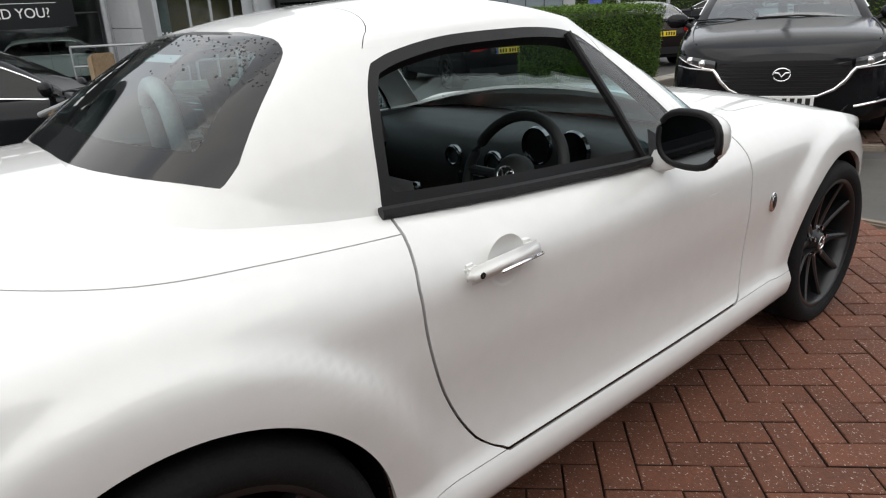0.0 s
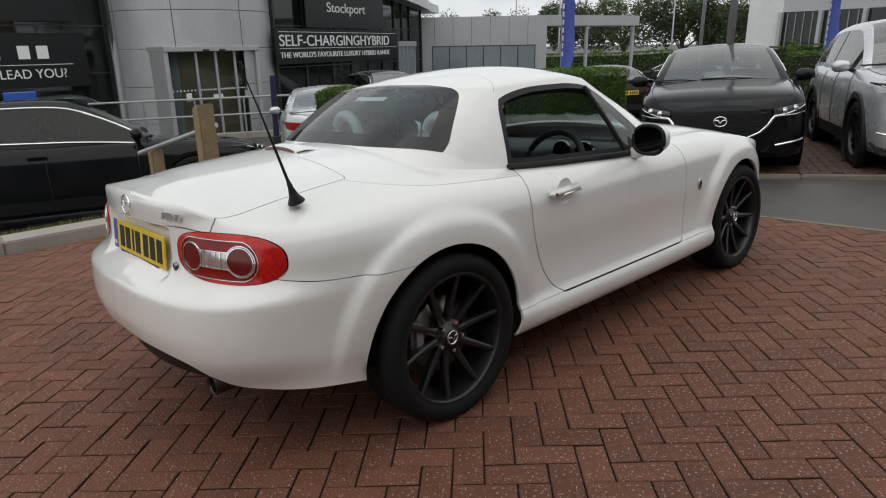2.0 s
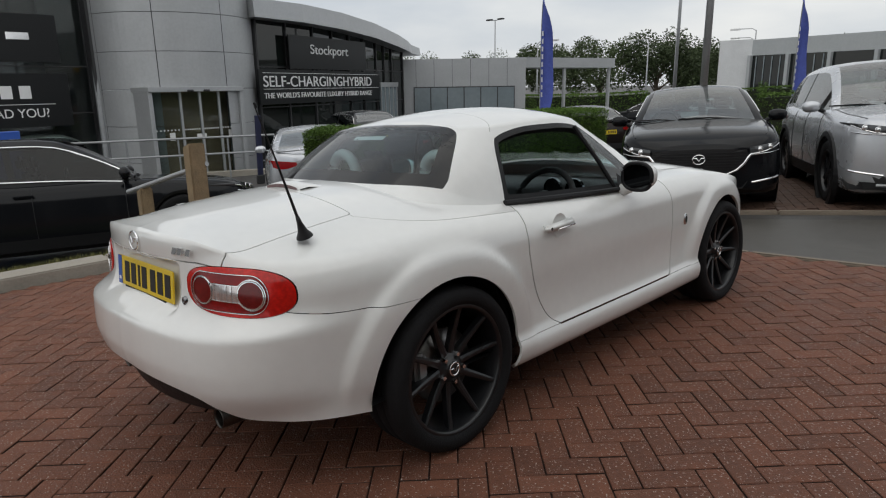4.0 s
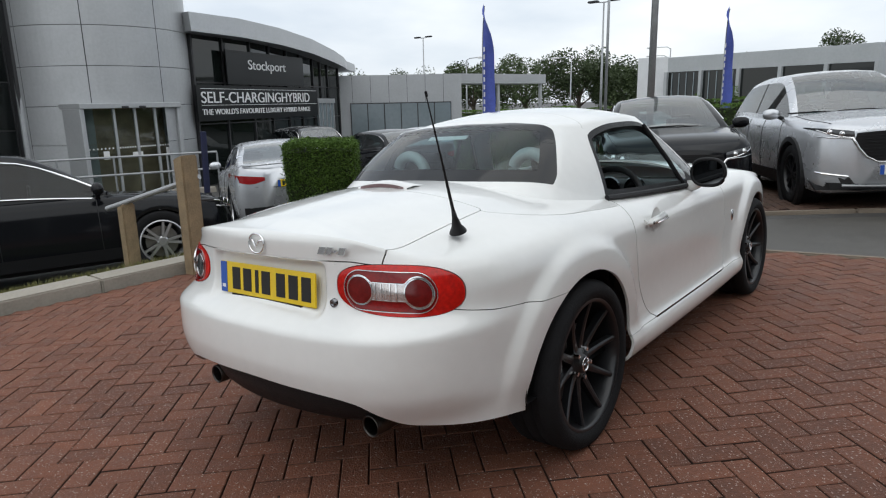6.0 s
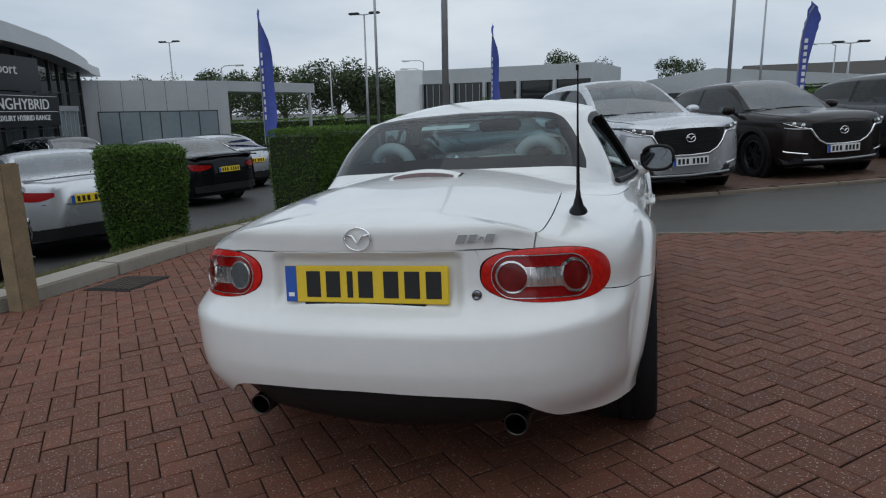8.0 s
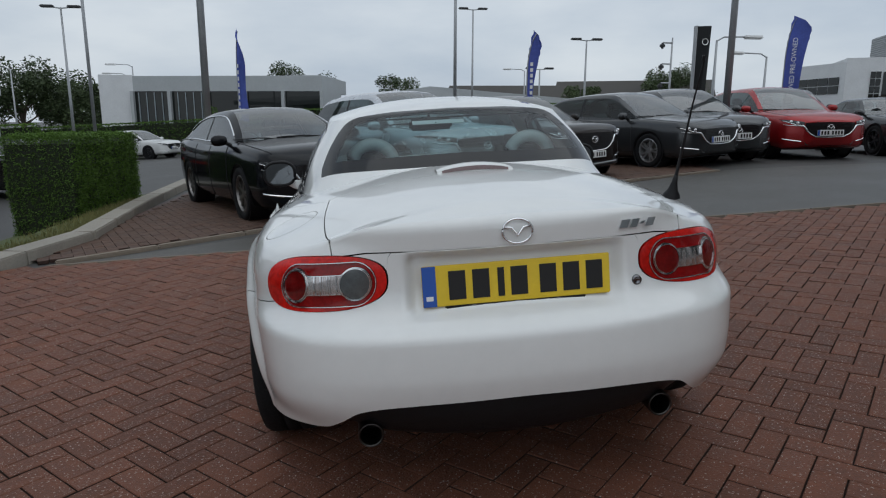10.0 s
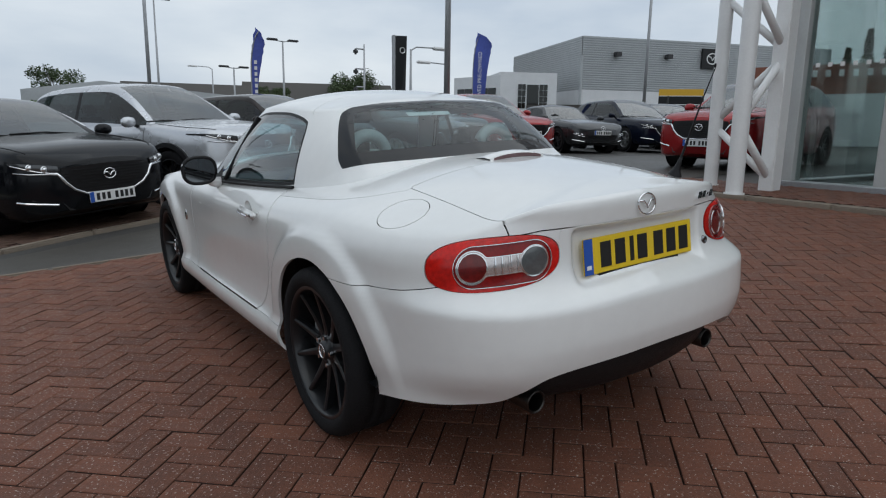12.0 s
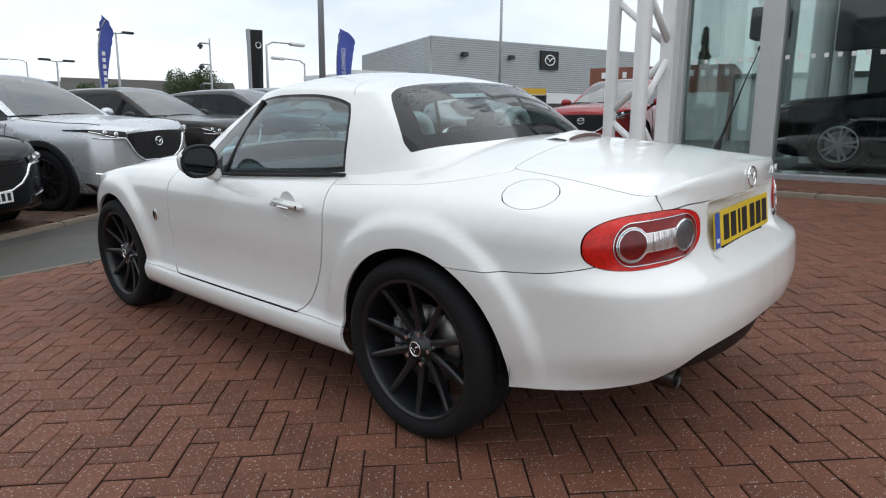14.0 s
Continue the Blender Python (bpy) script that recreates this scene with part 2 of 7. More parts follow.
def text_mesh(name, body, size, mat, parent, m, align="CENTER", width=None, extrude=0.002, shear=0.0, label=""):
    """Lettering in the built-in font, turned into a mesh."""
    cu = bpy.data.curves.new(name, "FONT")
    cu.body, cu.size, cu.extrude, cu.shear = body, size, extrude, shear
    cu.align_x, cu.align_y = align, "CENTER"
    tmp = bpy.data.objects.new(name, cu)
    me = bpy.data.meshes.new_from_object(tmp)
    bpy.data.objects.remove(tmp)
    me.materials.clear()
    me.materials.append(mat)
    if width:
        xs = [v.co.x for v in me.vertices]
        k = width / max(1e-6, max(xs) - min(xs))
        for v in me.vertices:
            v.co.x *= k
    # one mesh for each letter: pieces that overlap along the line belong together
    bm = bmesh.new()
    bm.from_mesh(me)
    seen, groups = set(), []
    for v0 in bm.verts:
        if v0 in seen:
            continue
        stack, isl = [v0], []
        seen.add(v0)
        while stack:
            q = stack.pop()
            isl.append(q)
            for e in q.link_edges:
                w = e.other_vert(q)
                if w not in seen:
                    seen.add(w)
                    stack.append(w)
        lo, hi = min(q.co.x for q in isl), max(q.co.x for q in isl)
        mates = [g for g in groups if lo < g[1] - 0.3 * (hi - lo) and hi > g[0] + 0.3 * (hi - lo)]
        for g in mates:
            groups.remove(g)
            lo, hi, isl = min(lo, g[0]), max(hi, g[1]), isl + g[2]
        groups.append((lo, hi, isl))
    for lo, hi, isl in sorted(groups, key=lambda g: g[0]):
        idx = {q: i for i, q in enumerate(isl)}
        fs = {f for q in isl for f in q.link_faces}
        ob = part("letter", ([q.co.copy() for q in isl], [tuple(idx[q] for q in f.verts) for f in sorted(fs, key=lambda f: f.index)]), mat, parent)
        ob.matrix_basis = m
    bm.free()


def lerp_table(table, x):
    """Smooth (Catmull-Rom) reading of a table of (x, value) pairs."""
    if x <= table[0][0]:
        return table[0][1]
    if x >= table[-1][0]:
        return table[-1][1]
    for i in range(len(table) - 1):
        x0, x1 = table[i][0], table[i + 1][0]
        if x <= x1:
            p0 = table[max(i - 1, 0)]
            p3 = table[min(i + 2, len(table) - 1)]
            h = x1 - x0
            t = (x - x0) / h
            v0, v1 = table[i][1], table[i + 1][1]
            m0 = (v1 - p0[1]) / (x1 - p0[0]) * h if x1 != p0[0] else 0
            m1 = (p3[1] - v0) / (p3[0] - x0) * h if p3[0] != x0 else 0
            d = v1 - v0
            if d == 0:
                m0 = m1 = 0
            else:  # keep it monotone
                m0 = d * min(max(m0 / d, 0), 3)
                m1 = d * min(max(m1 / d, 0), 3)
            t2, t3 = t * t, t * t * t
            return (2 * t3 - 3 * t2 + 1) * v0 + (t3 - 2 * t2 + t) * m0 + (-2 * t3 + 3 * t2) * v1 + (t3 - t2) * m1


def clip_mesh(mesh, fn):
    """Cuts a mesh where fn(point) is zero. Returns (part with fn > 0, part with fn < 0)."""
    verts, faces = mesh
    val = [fn(v) for v in verts]
    out = []
    for sign in (1, -1):
        nv, nf, remap, cut = [], [], {}, {}

        def keep(i):
            if i not in remap:
                remap[i] = len(nv)
                nv.append(Vector(verts[i]))
            return remap[i]

        def cross(i, j):
            key = (min(i, j), max(i, j))
            if key not in cut:
                a, b = key
                t = val[a] / (val[a] - val[b])
                cut[key] = len(nv)
                nv.append(Vector(verts[a]).lerp(Vector(verts[b]), t))
            return cut[key]

        for f in faces:
            s = [val[i] * sign for i in f]
            if all(q >= 0 for q in s):
                nf.append(tuple(keep(i) for i in f))
            elif any(q > 0 for q in s):
                poly = []
                for k, i in enumerate(f):
                    j = f[(k + 1) % len(f)]
                    if s[k] >= 0:
                        poly.append(keep(i))
                    if (s[k] > 0 > s[(k + 1) % len(f)]) or (s[k] < 0 < s[(k + 1) % len(f)]):
                        poly.append(cross(i, j))
                if len(poly) > 2:
                    nf.append(tuple(poly))
        out.append((nv, nf))
    return out[0], out[1]


def mirrored(mesh, both=True):
    """The mesh with its mirror image in x (or the mirror image alone)."""
    v, f = mesh
    mv = [Vector((-p[0], p[1], p[2])) for p in v]
    mf = [tuple(reversed(q)) for q in f]
    return join(mesh, (mv, mf)) if both else (mv, mf)


def welded(mesh, dist=0.0006):
    bm = bmesh.new()
    vs = [bm.verts.new(v) for v in mesh[0]]
    for f in mesh[1]:
        q = [vs[i] for i in dict.fromkeys(f)]
        if len(q) > 2:
            try:
                bm.faces.new(q)
            except ValueError:
                pass
    bmesh.ops.remove_doubles(bm, verts=bm.verts[:], dist=dist)
    return bm


def shell(mesh, depth, center=None):
    """A panel with a turned-in rim: every open edge is drawn inwards along the surface's normal."""
    bm = welded(mesh)
    bmesh.ops.recalc_face_normals(bm, faces=bm.faces[:])
    c = center or Vector((0, 0.9, 0.4))
    score = sum((f.calc_center_median() - c).dot(f.normal) * f.calc_area() for f in bm.faces)
    if score < 0:
        bmesh.ops.reverse_faces(bm, faces=bm.faces[:])
    bm.normal_update()
    normals = {v: v.normal.copy() for v in bm.verts}
    edges = [e for e in bm.edges if e.is_boundary]
    r = bmesh.ops.extrude_edge_only(bm, edges=edges)
    new_v = [g for g in r["geom"] if isinstance(g, bmesh.types.BMVert)]
    src = {}
    for e in bm.edges:
        a, b = e.verts
        if a in normals and b not in normals:
            src[b] = a
        elif b in normals and a not in normals:
            src[a] = b
    for v in new_v:
        if v in src:
            v.co -= normals[src[v]] * depth
    for e in edges:
        e.smooth = False
    return bm

# ---- the site ----
def sheet(name, xs, ys, mat, dz=0.0, label="", keep=None):
    verts = [(x, y, ground_z(x, y) + dz) for x in xs for y in ys]
    faces = grid_quads(len(xs), len(ys))
    return tagged(part(name, (verts, faces), mat, smooth=True), label, "ground", kind="structure")


def grid_quads(n, m):
    return [(i * m + j, (i + 1) * m + j, (i + 1) * m + j + 1, i * m + j + 1) for i in range(n - 1) for j in range(m - 1)]


def strip(name, left, right, mat, dz, label, category, steps=24):
    """A flat strip of ground between two polylines of the plan."""
    def at(line, t):
        d = [0]
        for a, b in zip(line, line[1:]):
            d.append(d[-1] + math.dist(a, b))
        s = t * d[-1]
        for i in range(len(line) - 1):
            if s <= d[i + 1] + 1e-9:
                k = (s - d[i]) / (d[i + 1] - d[i])
                return line[i][0] + k * (line[i + 1][0] - line[i][0]), line[i][1] + k * (line[i + 1][1] - line[i][1])
    verts, n = [], 6
    for i in range(steps + 1):
        a, b = at(left, i / steps), at(right, i / steps)
        for j in range(n + 1):
            x, y = a[0] + (b[0] - a[0]) * j / n, a[1] + (b[1] - a[1]) * j / n
            verts.append((x, y, ground_z(x, y) + dz))
    return tagged(part(name, (verts, grid_quads(steps + 1, n + 1)), mat), label, category, kind="structure")


XS = [-500, -250, -120, -60, -40, -30, -25, -22] + [-20 + i for i in range(15)] + [-4.9, -4.75, -4.6, -4.45, -4.3, -4.15, -4] + list(range(-3, 16)) + [18, 22, 30, 45, 70, 120, 250, 500]
YS = [-400, -150, -60, -30, -20] + list(range(-15, 31, 1)) + [35, 45, 60, 90, 150, 300, 600]
sheet("ground", XS, YS, ASPHALT2, -0.03, "worn grey asphalt of the dealers' yard")
# forecourt bed under the blocks, the lane, and the paved bay beyond it
strip("forecourt_bed", [(-3.75, -9.0), (-3.75, 3.66)], [(5.25, -9.0), (5.25, 3.66)], JOINT, -0.012, "dark sand bed between red blocks", "paving")
strip("bay_paving", [(-3.6, 4.0), (-0.96, 5.35), (0.9, 6.25), (3.9, 7.45), (5.6, 8.0)], [(-3.7, 16.0), (-1, 16.5), (2.0, 17), (4.5, 17), (7.5, 16)], PAVING, -0.004, "red paved bay under the parked cars", "paving")
strip("lane", [(-3.2, 3.72), (5.3, 3.80), (30, 4.2)], [(-3.2, 3.80), (5.6, 8.0), (30, 9.0)], ASPHALT, -0.018, "damp dark asphalt lane", "road")
strip("showroom_pavement", [(5.32, -9.0), (5.36, 3.62)], [(6.5, -9.0), (6.5, 3.62)], PAVING, 0.02, "red block pavement along the showroom", "pavement")


def kerb(name, line, width, height, label, piece=0.9, mat=CONCRETE):
    """A run of kerb stones, each with worn edges, along a line of the plan."""
    run = tagged(holder(name), label, "kerb", kind="structure")
    pts = [Vector(p) for p in line]
    for a, b in zip(pts, pts[1:]):
        n = max(1, round((b - a).length / piece))
        for i in range(n):
            p, q = a.lerp(b, i / n), a.lerp(b, (i + 1) / n)
            d = (q - p).length
            mid = (p + q) / 2
            z0, z1 = ground_z(p.x, p.y), ground_z(q.x, q.y)
            o = part("kerb_stone", box(-d / 2 + 0.003, d / 2 - 0.003, -width / 2, width / 2, -0.12, height, min(0.012, width / 5), 2), mat, run)
            o.matrix_basis = Matrix.Translation((mid.x, mid.y, (z0 + z1) / 2)) @ Matrix.Rotation(math.atan2(q.y - p.y, q.x - p.x), 4, "Z") @ Matrix.Rotation(-math.atan2(z1 - z0, d), 4, "Y") @ pose(0, 0, 0, random.uniform(-0.5, 0.5), 0, random.uniform(-0.3, 0.3))
    return run


kerb("kerb_west", [(-3.88, -9.0), (-3.88, 3.0), (-3.72, 4.0), (-3.5, 5.0), (-3.85, 8.0), (-4.1, 12.0), (-4.3, 16)], 0.26, 0.11, "weathered concrete kerb beside the grass strip")
kerb("edging_lane", [(-3.3, 3.70), (4.2, 3.72), (5.36, 3.76)], 0.06, 0.004, "flush concrete edging of the lane", mat=EDGING)
kerb("edging_bay", [(-3.3, 3.86), (-0.96, 5.30), (0.9, 6.18), (3.9, 7.38), (5.6, 7.9)], 0.09, 0.012, "flush concrete edging of the paved bay", mat=EDGING)
kerb("edging_pavement", [(5.31, -9.0), (5.33, 3.76)], 0.22, 0.040, "low concrete edging of the pavement", mat=EDGING)
strip("grass_strip", [(-4.02, -9.0), (-4.02, 3.0), (-3.65, 5.0), (-4.0, 8.0), (-4.3, 12.0)], [(-4.5, -9.0), (-4.5, 3.0), (-5.2, 5.0), (-5.2, 8.0), (-5.5, 12.0)], GRASS, 0.07, "rough grass strip behind the kerb", "grass", 60)
# ---- wooden posts with a rail ----
def fence():
    f = tagged(holder("post_and_rail"), "weathered square wooden posts with a steel rail", "fence")
    for x, y, h, w in ((-3.62, 1.02, 1.06, 0.075), (-4.38, 0.80, 0.72, 0.06)):
        z = ground_z(x, y)
        bm = box(x - w, x + w, y - w, y + w, z - 0.1, z + h, 0.012, 2)
        bm.verts.ensure_lookup_table()
        for v in bm.verts:
            if v.co.z > z + h - 0.05:
                v.co.z += (v.co.x - x) * 0.25
        part("post", bm, WOOD, f)
    part("rail", rod([(-3.55, 1.10, 0.68), (-4.55, 0.70, 0.36)], 0.024, 10), STEELPOLE, f, "galvanised steel rail")
    part("bracket", rod([(-3.62, 1.00, 0.60), (-3.58, 1.06, 0.655)], 0.02, 6), STEELPOLE, f)


fence()

# drain grating by the kerb
DRAINDARK = material("drain_hollow", (0.006, 0.005, 0.005), 0.9, var=0.2)
RUSTY = material("rusty_iron", (0.055, 0.040, 0.032), 0.7, var=0.4, scale=30, bump=0.3)
dg = tagged(holder("drain_grating", Matrix.Translation((-3.35, 1.75, ground_z(-3.35, 1.75) + 0.006)) @ SLOPE.to_3x3().to_4x4()), "dark iron drain grating set in the paving by the kerb", "drain")
# Solid slab, rim and floor in one; its black paints the shaded hollow.
part("frame", box(-0.24, 0.24, -0.24, 0.24, -0.03, 0.0, 0.004, 1), DRAINDARK, dg)
for k in range(8):
    part("grating_bar", box(-0.20 + 0.053 * k, -0.172 + 0.053 * k, -0.20, 0.20, 0.0, 0.008, 0.002, 1), RUSTY, dg)

# blades of the rough verge
rng_g = random.Random(31)
gv, gf = [], []
for _ in range(14000):
    y = rng_g.uniform(-1.5, 8.5)
    x0 = lerp_table(((-9.0, -4.02), (3.0, -4.02), (5.0, -3.65), (8.0, -4.0), (12.0, -4.3)), y)
    x = x0 - abs(rng_g.gauss(0, 0.22))
    hgt, a = rng_g.uniform(0.02, 0.085), rng_g.uniform(0, 6.28)
    z = ground_z(x, y) + 0.06
    dx, dy = 0.004 * math.cos(a), 0.004 * math.sin(a)
    o = len(gv)
    gv += [(x - dx, y - dy, z), (x + dx, y + dy, z), (x + dy * 6, y - dx * 6, z + hgt)]
    gf.append((o, o + 1, o + 2))
verge = tagged(part("verge_grass", (gv, gf), material("grass_blade", (0.10, 0.13, 0.035), 0.8, var=0.4, scale=4, rand=0.5, second=(0.22, 0.20, 0.07))), "rough green and straw-coloured grass along the kerb", "grass", kind="stuff")

# ---- buildings round the yard ----
def wall_between(name, a, b, z0, z1, thick, mat, parent=None, label="", back=1):
    """An upright slab from a to b (plan); its thickness goes to the left of a-b when back is 1."""
    d = (Vector(b) - Vector(a))
    n = Vector((-d.y, d.x)).normalized() * thick * back
    pts = [Vector(a), Vector(b), Vector(b) + n, Vector(a) + n]
    v = [(p.x, p.y, z) for z in (z0, z1) for p in pts]
    f = [(0, 3, 2, 1), (4, 5, 6, 7), (0, 1, 5, 4), (1, 2, 6, 5), (2, 3, 7, 6), (3, 0, 4, 7)]
    return part(name, (v, f), mat, parent, label)


def on_wall(a, b, s, off, z):
    """A pose on the face of the wall a-b, s metres along it, standing off by off; x runs along the wall and the face looks to its right-hand side."""
    d = (Vector(b) - Vector(a)).normalized()
    n = Vector((d.y, -d.x))
    p = Vector(a) + d * s + n * off
    return Matrix(((d.x, 0, n.x, p.x), (d.y, 0, n.y, p.y), (0, 1, 0, z), (0, 0, 0, 1)))


def tower_dealer():
    b = tagged(holder("dealership_tower"), "round silver-clad entrance tower of a car dealership", "building")
    cx, cy, r, z0, z1 = -18.75, 7.25, 2.45, -1.3, 6.0
    face = -10.4
    door = 22.0
    rows = [-1.3, -0.70, 0.34, 1.38, 2.42, 3.46, 4.5, 6.0]
    core = part("wall", lathe([(r - 0.06, z0 + 2.68), (r - 0.06, z1)], 72, "z"), DARKFRAME, b)
    core.location = (cx, cy, 0)
    for i in range(len(rows) - 1):
        n = 8
        for k in range(n):
            a0, a1 = 360 / n * k + 12, 360 / n * (k + 1) + 12
            v, f, m = [], [], 10
            lo, hi = rows[i] + 0.008, rows[i + 1] - 0.008
            for j in range(m + 1):
                a = a0 + 0.25 + (a1 - a0 - 0.5) * j / m
                rel = (a - face + 180) % 360 - 180
                for rad in (r, r - 0.05):
                    for z in (lo, hi):
                        v.append((cx + rad * math.cos(radians(a)), cy + rad * math.sin(radians(a)), z))
            for j in range(m):
                am = a0 + (a1 - a0) * (j + 0.5) / m
                rel = (am - face + 180) % 360 - 180
                if abs(rel) < door and i < 3:
                    continue
                o, q = j * 4, j * 4 + 4
                f += [(o, q, q + 1, o + 1), (o + 1, q + 1, q + 3, o + 3), (o, o + 2, q + 2, q)]
            if f:
                used = sorted({i_ for q_ in f for i_ in q_})
                idx = {old: new_i for new_i, old in enumerate(used)}
                part("cladding_panel", ([v[i_] for i_ in used], [tuple(idx[i_] for i_ in q_) for q_ in f]), CLAD, b)
    # flat glazed porch with sliding doors
    p0, p1 = (-16.24, 5.36), (-16.41, 8.26)
    w = math.dist(p0, p1)
    ent = part("entrance", box(0, w, 1.30, 1.44, -1.6, 0.10, 0.01, 1), CLAD, b, "glazed porch with automatic doors")
    ent.matrix_basis = on_wall(p0, p1, 0, 0.0, 0)
    for x in (0.0, w - 0.12):
        part("jamb", box(x, x + 0.12, -1.3, 1.30, -0.9, 0.05, 0.01, 1), CLAD, ent)
    part("sensor", box(w * 0.38, w * 0.44, 1.30, 1.36, 0.10, 0.16, 0.01, 1), DARKFRAME, ent)
    part("sensor", box(w * 0.55, w * 0.61, 1.30, 1.36, 0.10, 0.16, 0.01, 1), DARKFRAME, ent)
    xs_ = (0.12, w * 0.33, w * 0.535, w * 0.74, w - 0.12)
    for i, (xa, xb) in enumerate(zip(xs_, xs_[1:])):
        pn = part("door_pane", box(xa + 0.02, xb - 0.02, -1.25, 1.28, -0.12, -0.10), PANE, ent, "dark glass door leaf")
        for x in (xa, xb - 0.03):
            part("stile", box(x, x + 0.035, -1.28, 1.30, -0.13, -0.07), CLAD, pn)
        for k in range(7):
            part("dot", box(xa + 0.06 + k * (xb - xa - 0.1) / 7, xa + 0.10 + k * (xb - xa - 0.1) / 7, 0.22, 0.26, -0.10, -0.097), PLATEWHITE, pn)
    for x, d in ((0.55, 0.16), (w * 0.47, 0.30), (w - 0.52, 0.14)):
        part("notice", box(x, x + d, -0.05, 0.17 if d < 0.2 else 0.10, -0.098, -0.090), PLATEWHITE, ent)
    part("lobby", box(0.14, w - 0.14, -1.3, 1.3, -0.75, -0.70), material("brown_lobby_wall", (0.26, 0.19, 0.12), 0.5, var=0.35, scale=2.0), ent, "brown lobby wall")
    part("lobby_mat", box(0.2, w - 0.2, -1.32, -1.28, -0.69, -0.14), TIMBER, ent)


def glass_wing(name, pts, z0, z1, label, mull=1.25, frame_w=0.06, pane=None):
    b = tagged(holder(name), label, "building")
    for a, c in zip(pts, pts[1:]):
        L = math.dist(a, c)
        wall_between("window", a, c, z0, z1, 0.02, pane or DARKGLASS, b, "dark reflecting shop window")
        n = max(1, round(L / mull))
        for k in range(n + 1):
            mu = part("mullion", box(-frame_w / 2, frame_w / 2, z0, z1, 0.0, 0.06), DARKFRAME, b)
            mu.matrix_basis = on_wall(a, c, L * k / n, 0.0, 0)
        for z in (z0 + 0.12, 0.75, 2.05):
            tr = part("transom", box(0, L, z - 0.02, z + 0.02, 0.0, 0.045), DARKFRAME, b)
            tr.matrix_basis = on_wall(a, c, 0, 0.0, 0)
    return b


tower_dealer()
# the glazed wing under the sweeping roof
FAC = [(-17.35, 9.35), (-18.1, 12.0), (-19.2, 14.4), (-20.4, 16.7), (-21.4, 18.4), (-22.0, 19.6)]
wing = glass_wing("curved_showroom", FAC, -1.35, 3.5, "glazed dealership wing under a sweeping silver roof")
ROOFL = [(-16.6, 9.0, 4.05, 0.55), (-17.0, 11.0, 4.05, 0.58), (-17.8, 13.2, 3.98, 0.58), (-18.9, 15.6, 3.82, 0.56), (-20.2, 17.9, 3.58, 0.52), (-21.2, 19.4, 3.40, 0.46), (-21.9, 20.2, 3.30, 0.40), (-22.4, 21.2, 3.20, 0.36)]
v, f = [], []
for x, y, z, t in ROOFL:
    v += [(x, y, z - t), (x - 0.06, y, z), (x - 6, y + 0.5, z + 0.25), (x - 6, y + 0.5, z - t + 0.1)]
for i in range(len(ROOFL) - 1):
    for j in range(4):
        f.append((i * 4 + j, i * 4 + (j + 1) % 4, i * 4 + 4 + (j + 1) % 4, i * 4 + 4 + j))
f += [(0, 1, 2, 3), tuple(len(ROOFL) * 4 - 4 + j for j in range(4))]
bm = welded((v, f))
bmesh.ops.recalc_face_normals(bm, faces=bm.faces[:])
part("roof", bm, CLAD, wing, "curved silver roof edge")


def facade_sign(parent, a, b, s0, s1, z0, z1, mat=SIGNBLACK, name="sign_panel"):
    o = part(name, box(s0, s1, z0, z1, 0.0, 0.05), mat, parent)
    o.matrix_basis = on_wall(a, b, 0, 0.08, 0)
    return o


A, B = FAC[0], (-19.95, 16.0)
LW = math.dist(A, B)
sg = facade_sign(wing, A, B, 1.2, 6.2, 2.0, 3.1)
sg.matrix_basis = on_wall(A, B, 0, 0.36, 0)
text_mesh("lettering", "Stockport", 0.46, LETTER, sg, Matrix.Translation((3.62, 2.66, 0.06)), width=2.45, extrude=0.01)
sg2 = facade_sign(wing, A, B, -0.45, LW + 0.1, 0.85, 1.95)
# Dark slab added to block the sky between tower and wing.
wall_between("return_wall", (-17.33, 9.42), (-19.3, 8.35), -1.35, 3.6, 0.1, DARKFRAME, wing)
sg2.matrix_basis = on_wall(A, B, 0, 0.36, 0)
text_mesh("lettering", "SELF-CHARGINGHYBRID", 0.50, LETTER, sg2, Matrix.Translation((3.15, 1.56, 0.06)), width=6.8, extrude=0.01)
text_mesh("lettering", "THE WORLD'S FAVOURITE LUXURY HYBRID RANGE", 0.25, LETTER, sg2, Matrix.Translation((3.15, 1.12, 0.06)), width=6.8, extrude=0.01)
part("rule", box(-0.25, LW, 1.33, 1.345, 0.05, 0.06), LETTER, sg2)
part("rule", box(-0.25, LW, 1.84, 1.855, 0.05, 0.06), LETTER, sg2)
ds = part("side_door", box(0.2, 2.2, -1.3, 1.45, 0.0, 0.06), GREYGLASS, wing, "pale framed glass side door")
ds.matrix_basis = on_wall(FAC[3], FAC[5], 0, 0.05, 0)
for x in (0.2, 0.68, 1.18, 1.68, 2.14):
    part("door_frame", box(x, x + 0.06, -1.3, 1.45, 0.06, 0.10), CLAD, ds)
part("door_head", box(0.1, 2.3, 1.35, 1.55, 0.06, 0.12), CLAD, ds)

# the glazed wing on the other side of the tower
LFT = [(-18.0, -8.0), (-18.6, -1.5), (-18.9, 4.75)]
wl2 = glass_wing("glazed_building", LFT, -1.35, 5.5, "tall glazed dealership front with black sign panels", 2.6, pane=PANE)
for p_, q_ in zip(LFT, LFT[1:]):
    wall_between("back_wall", (p_[0] - 4.5, p_[1]), (q_[0] - 4.5, q_[1] + 1.0), -1.4, 5.5, 0.2, DARKFRAME, wl2)
part("floor", box(-24, -18.1, -8.5, 4.7, -1.5, -1.33), SHOPFLOOR, wl2)
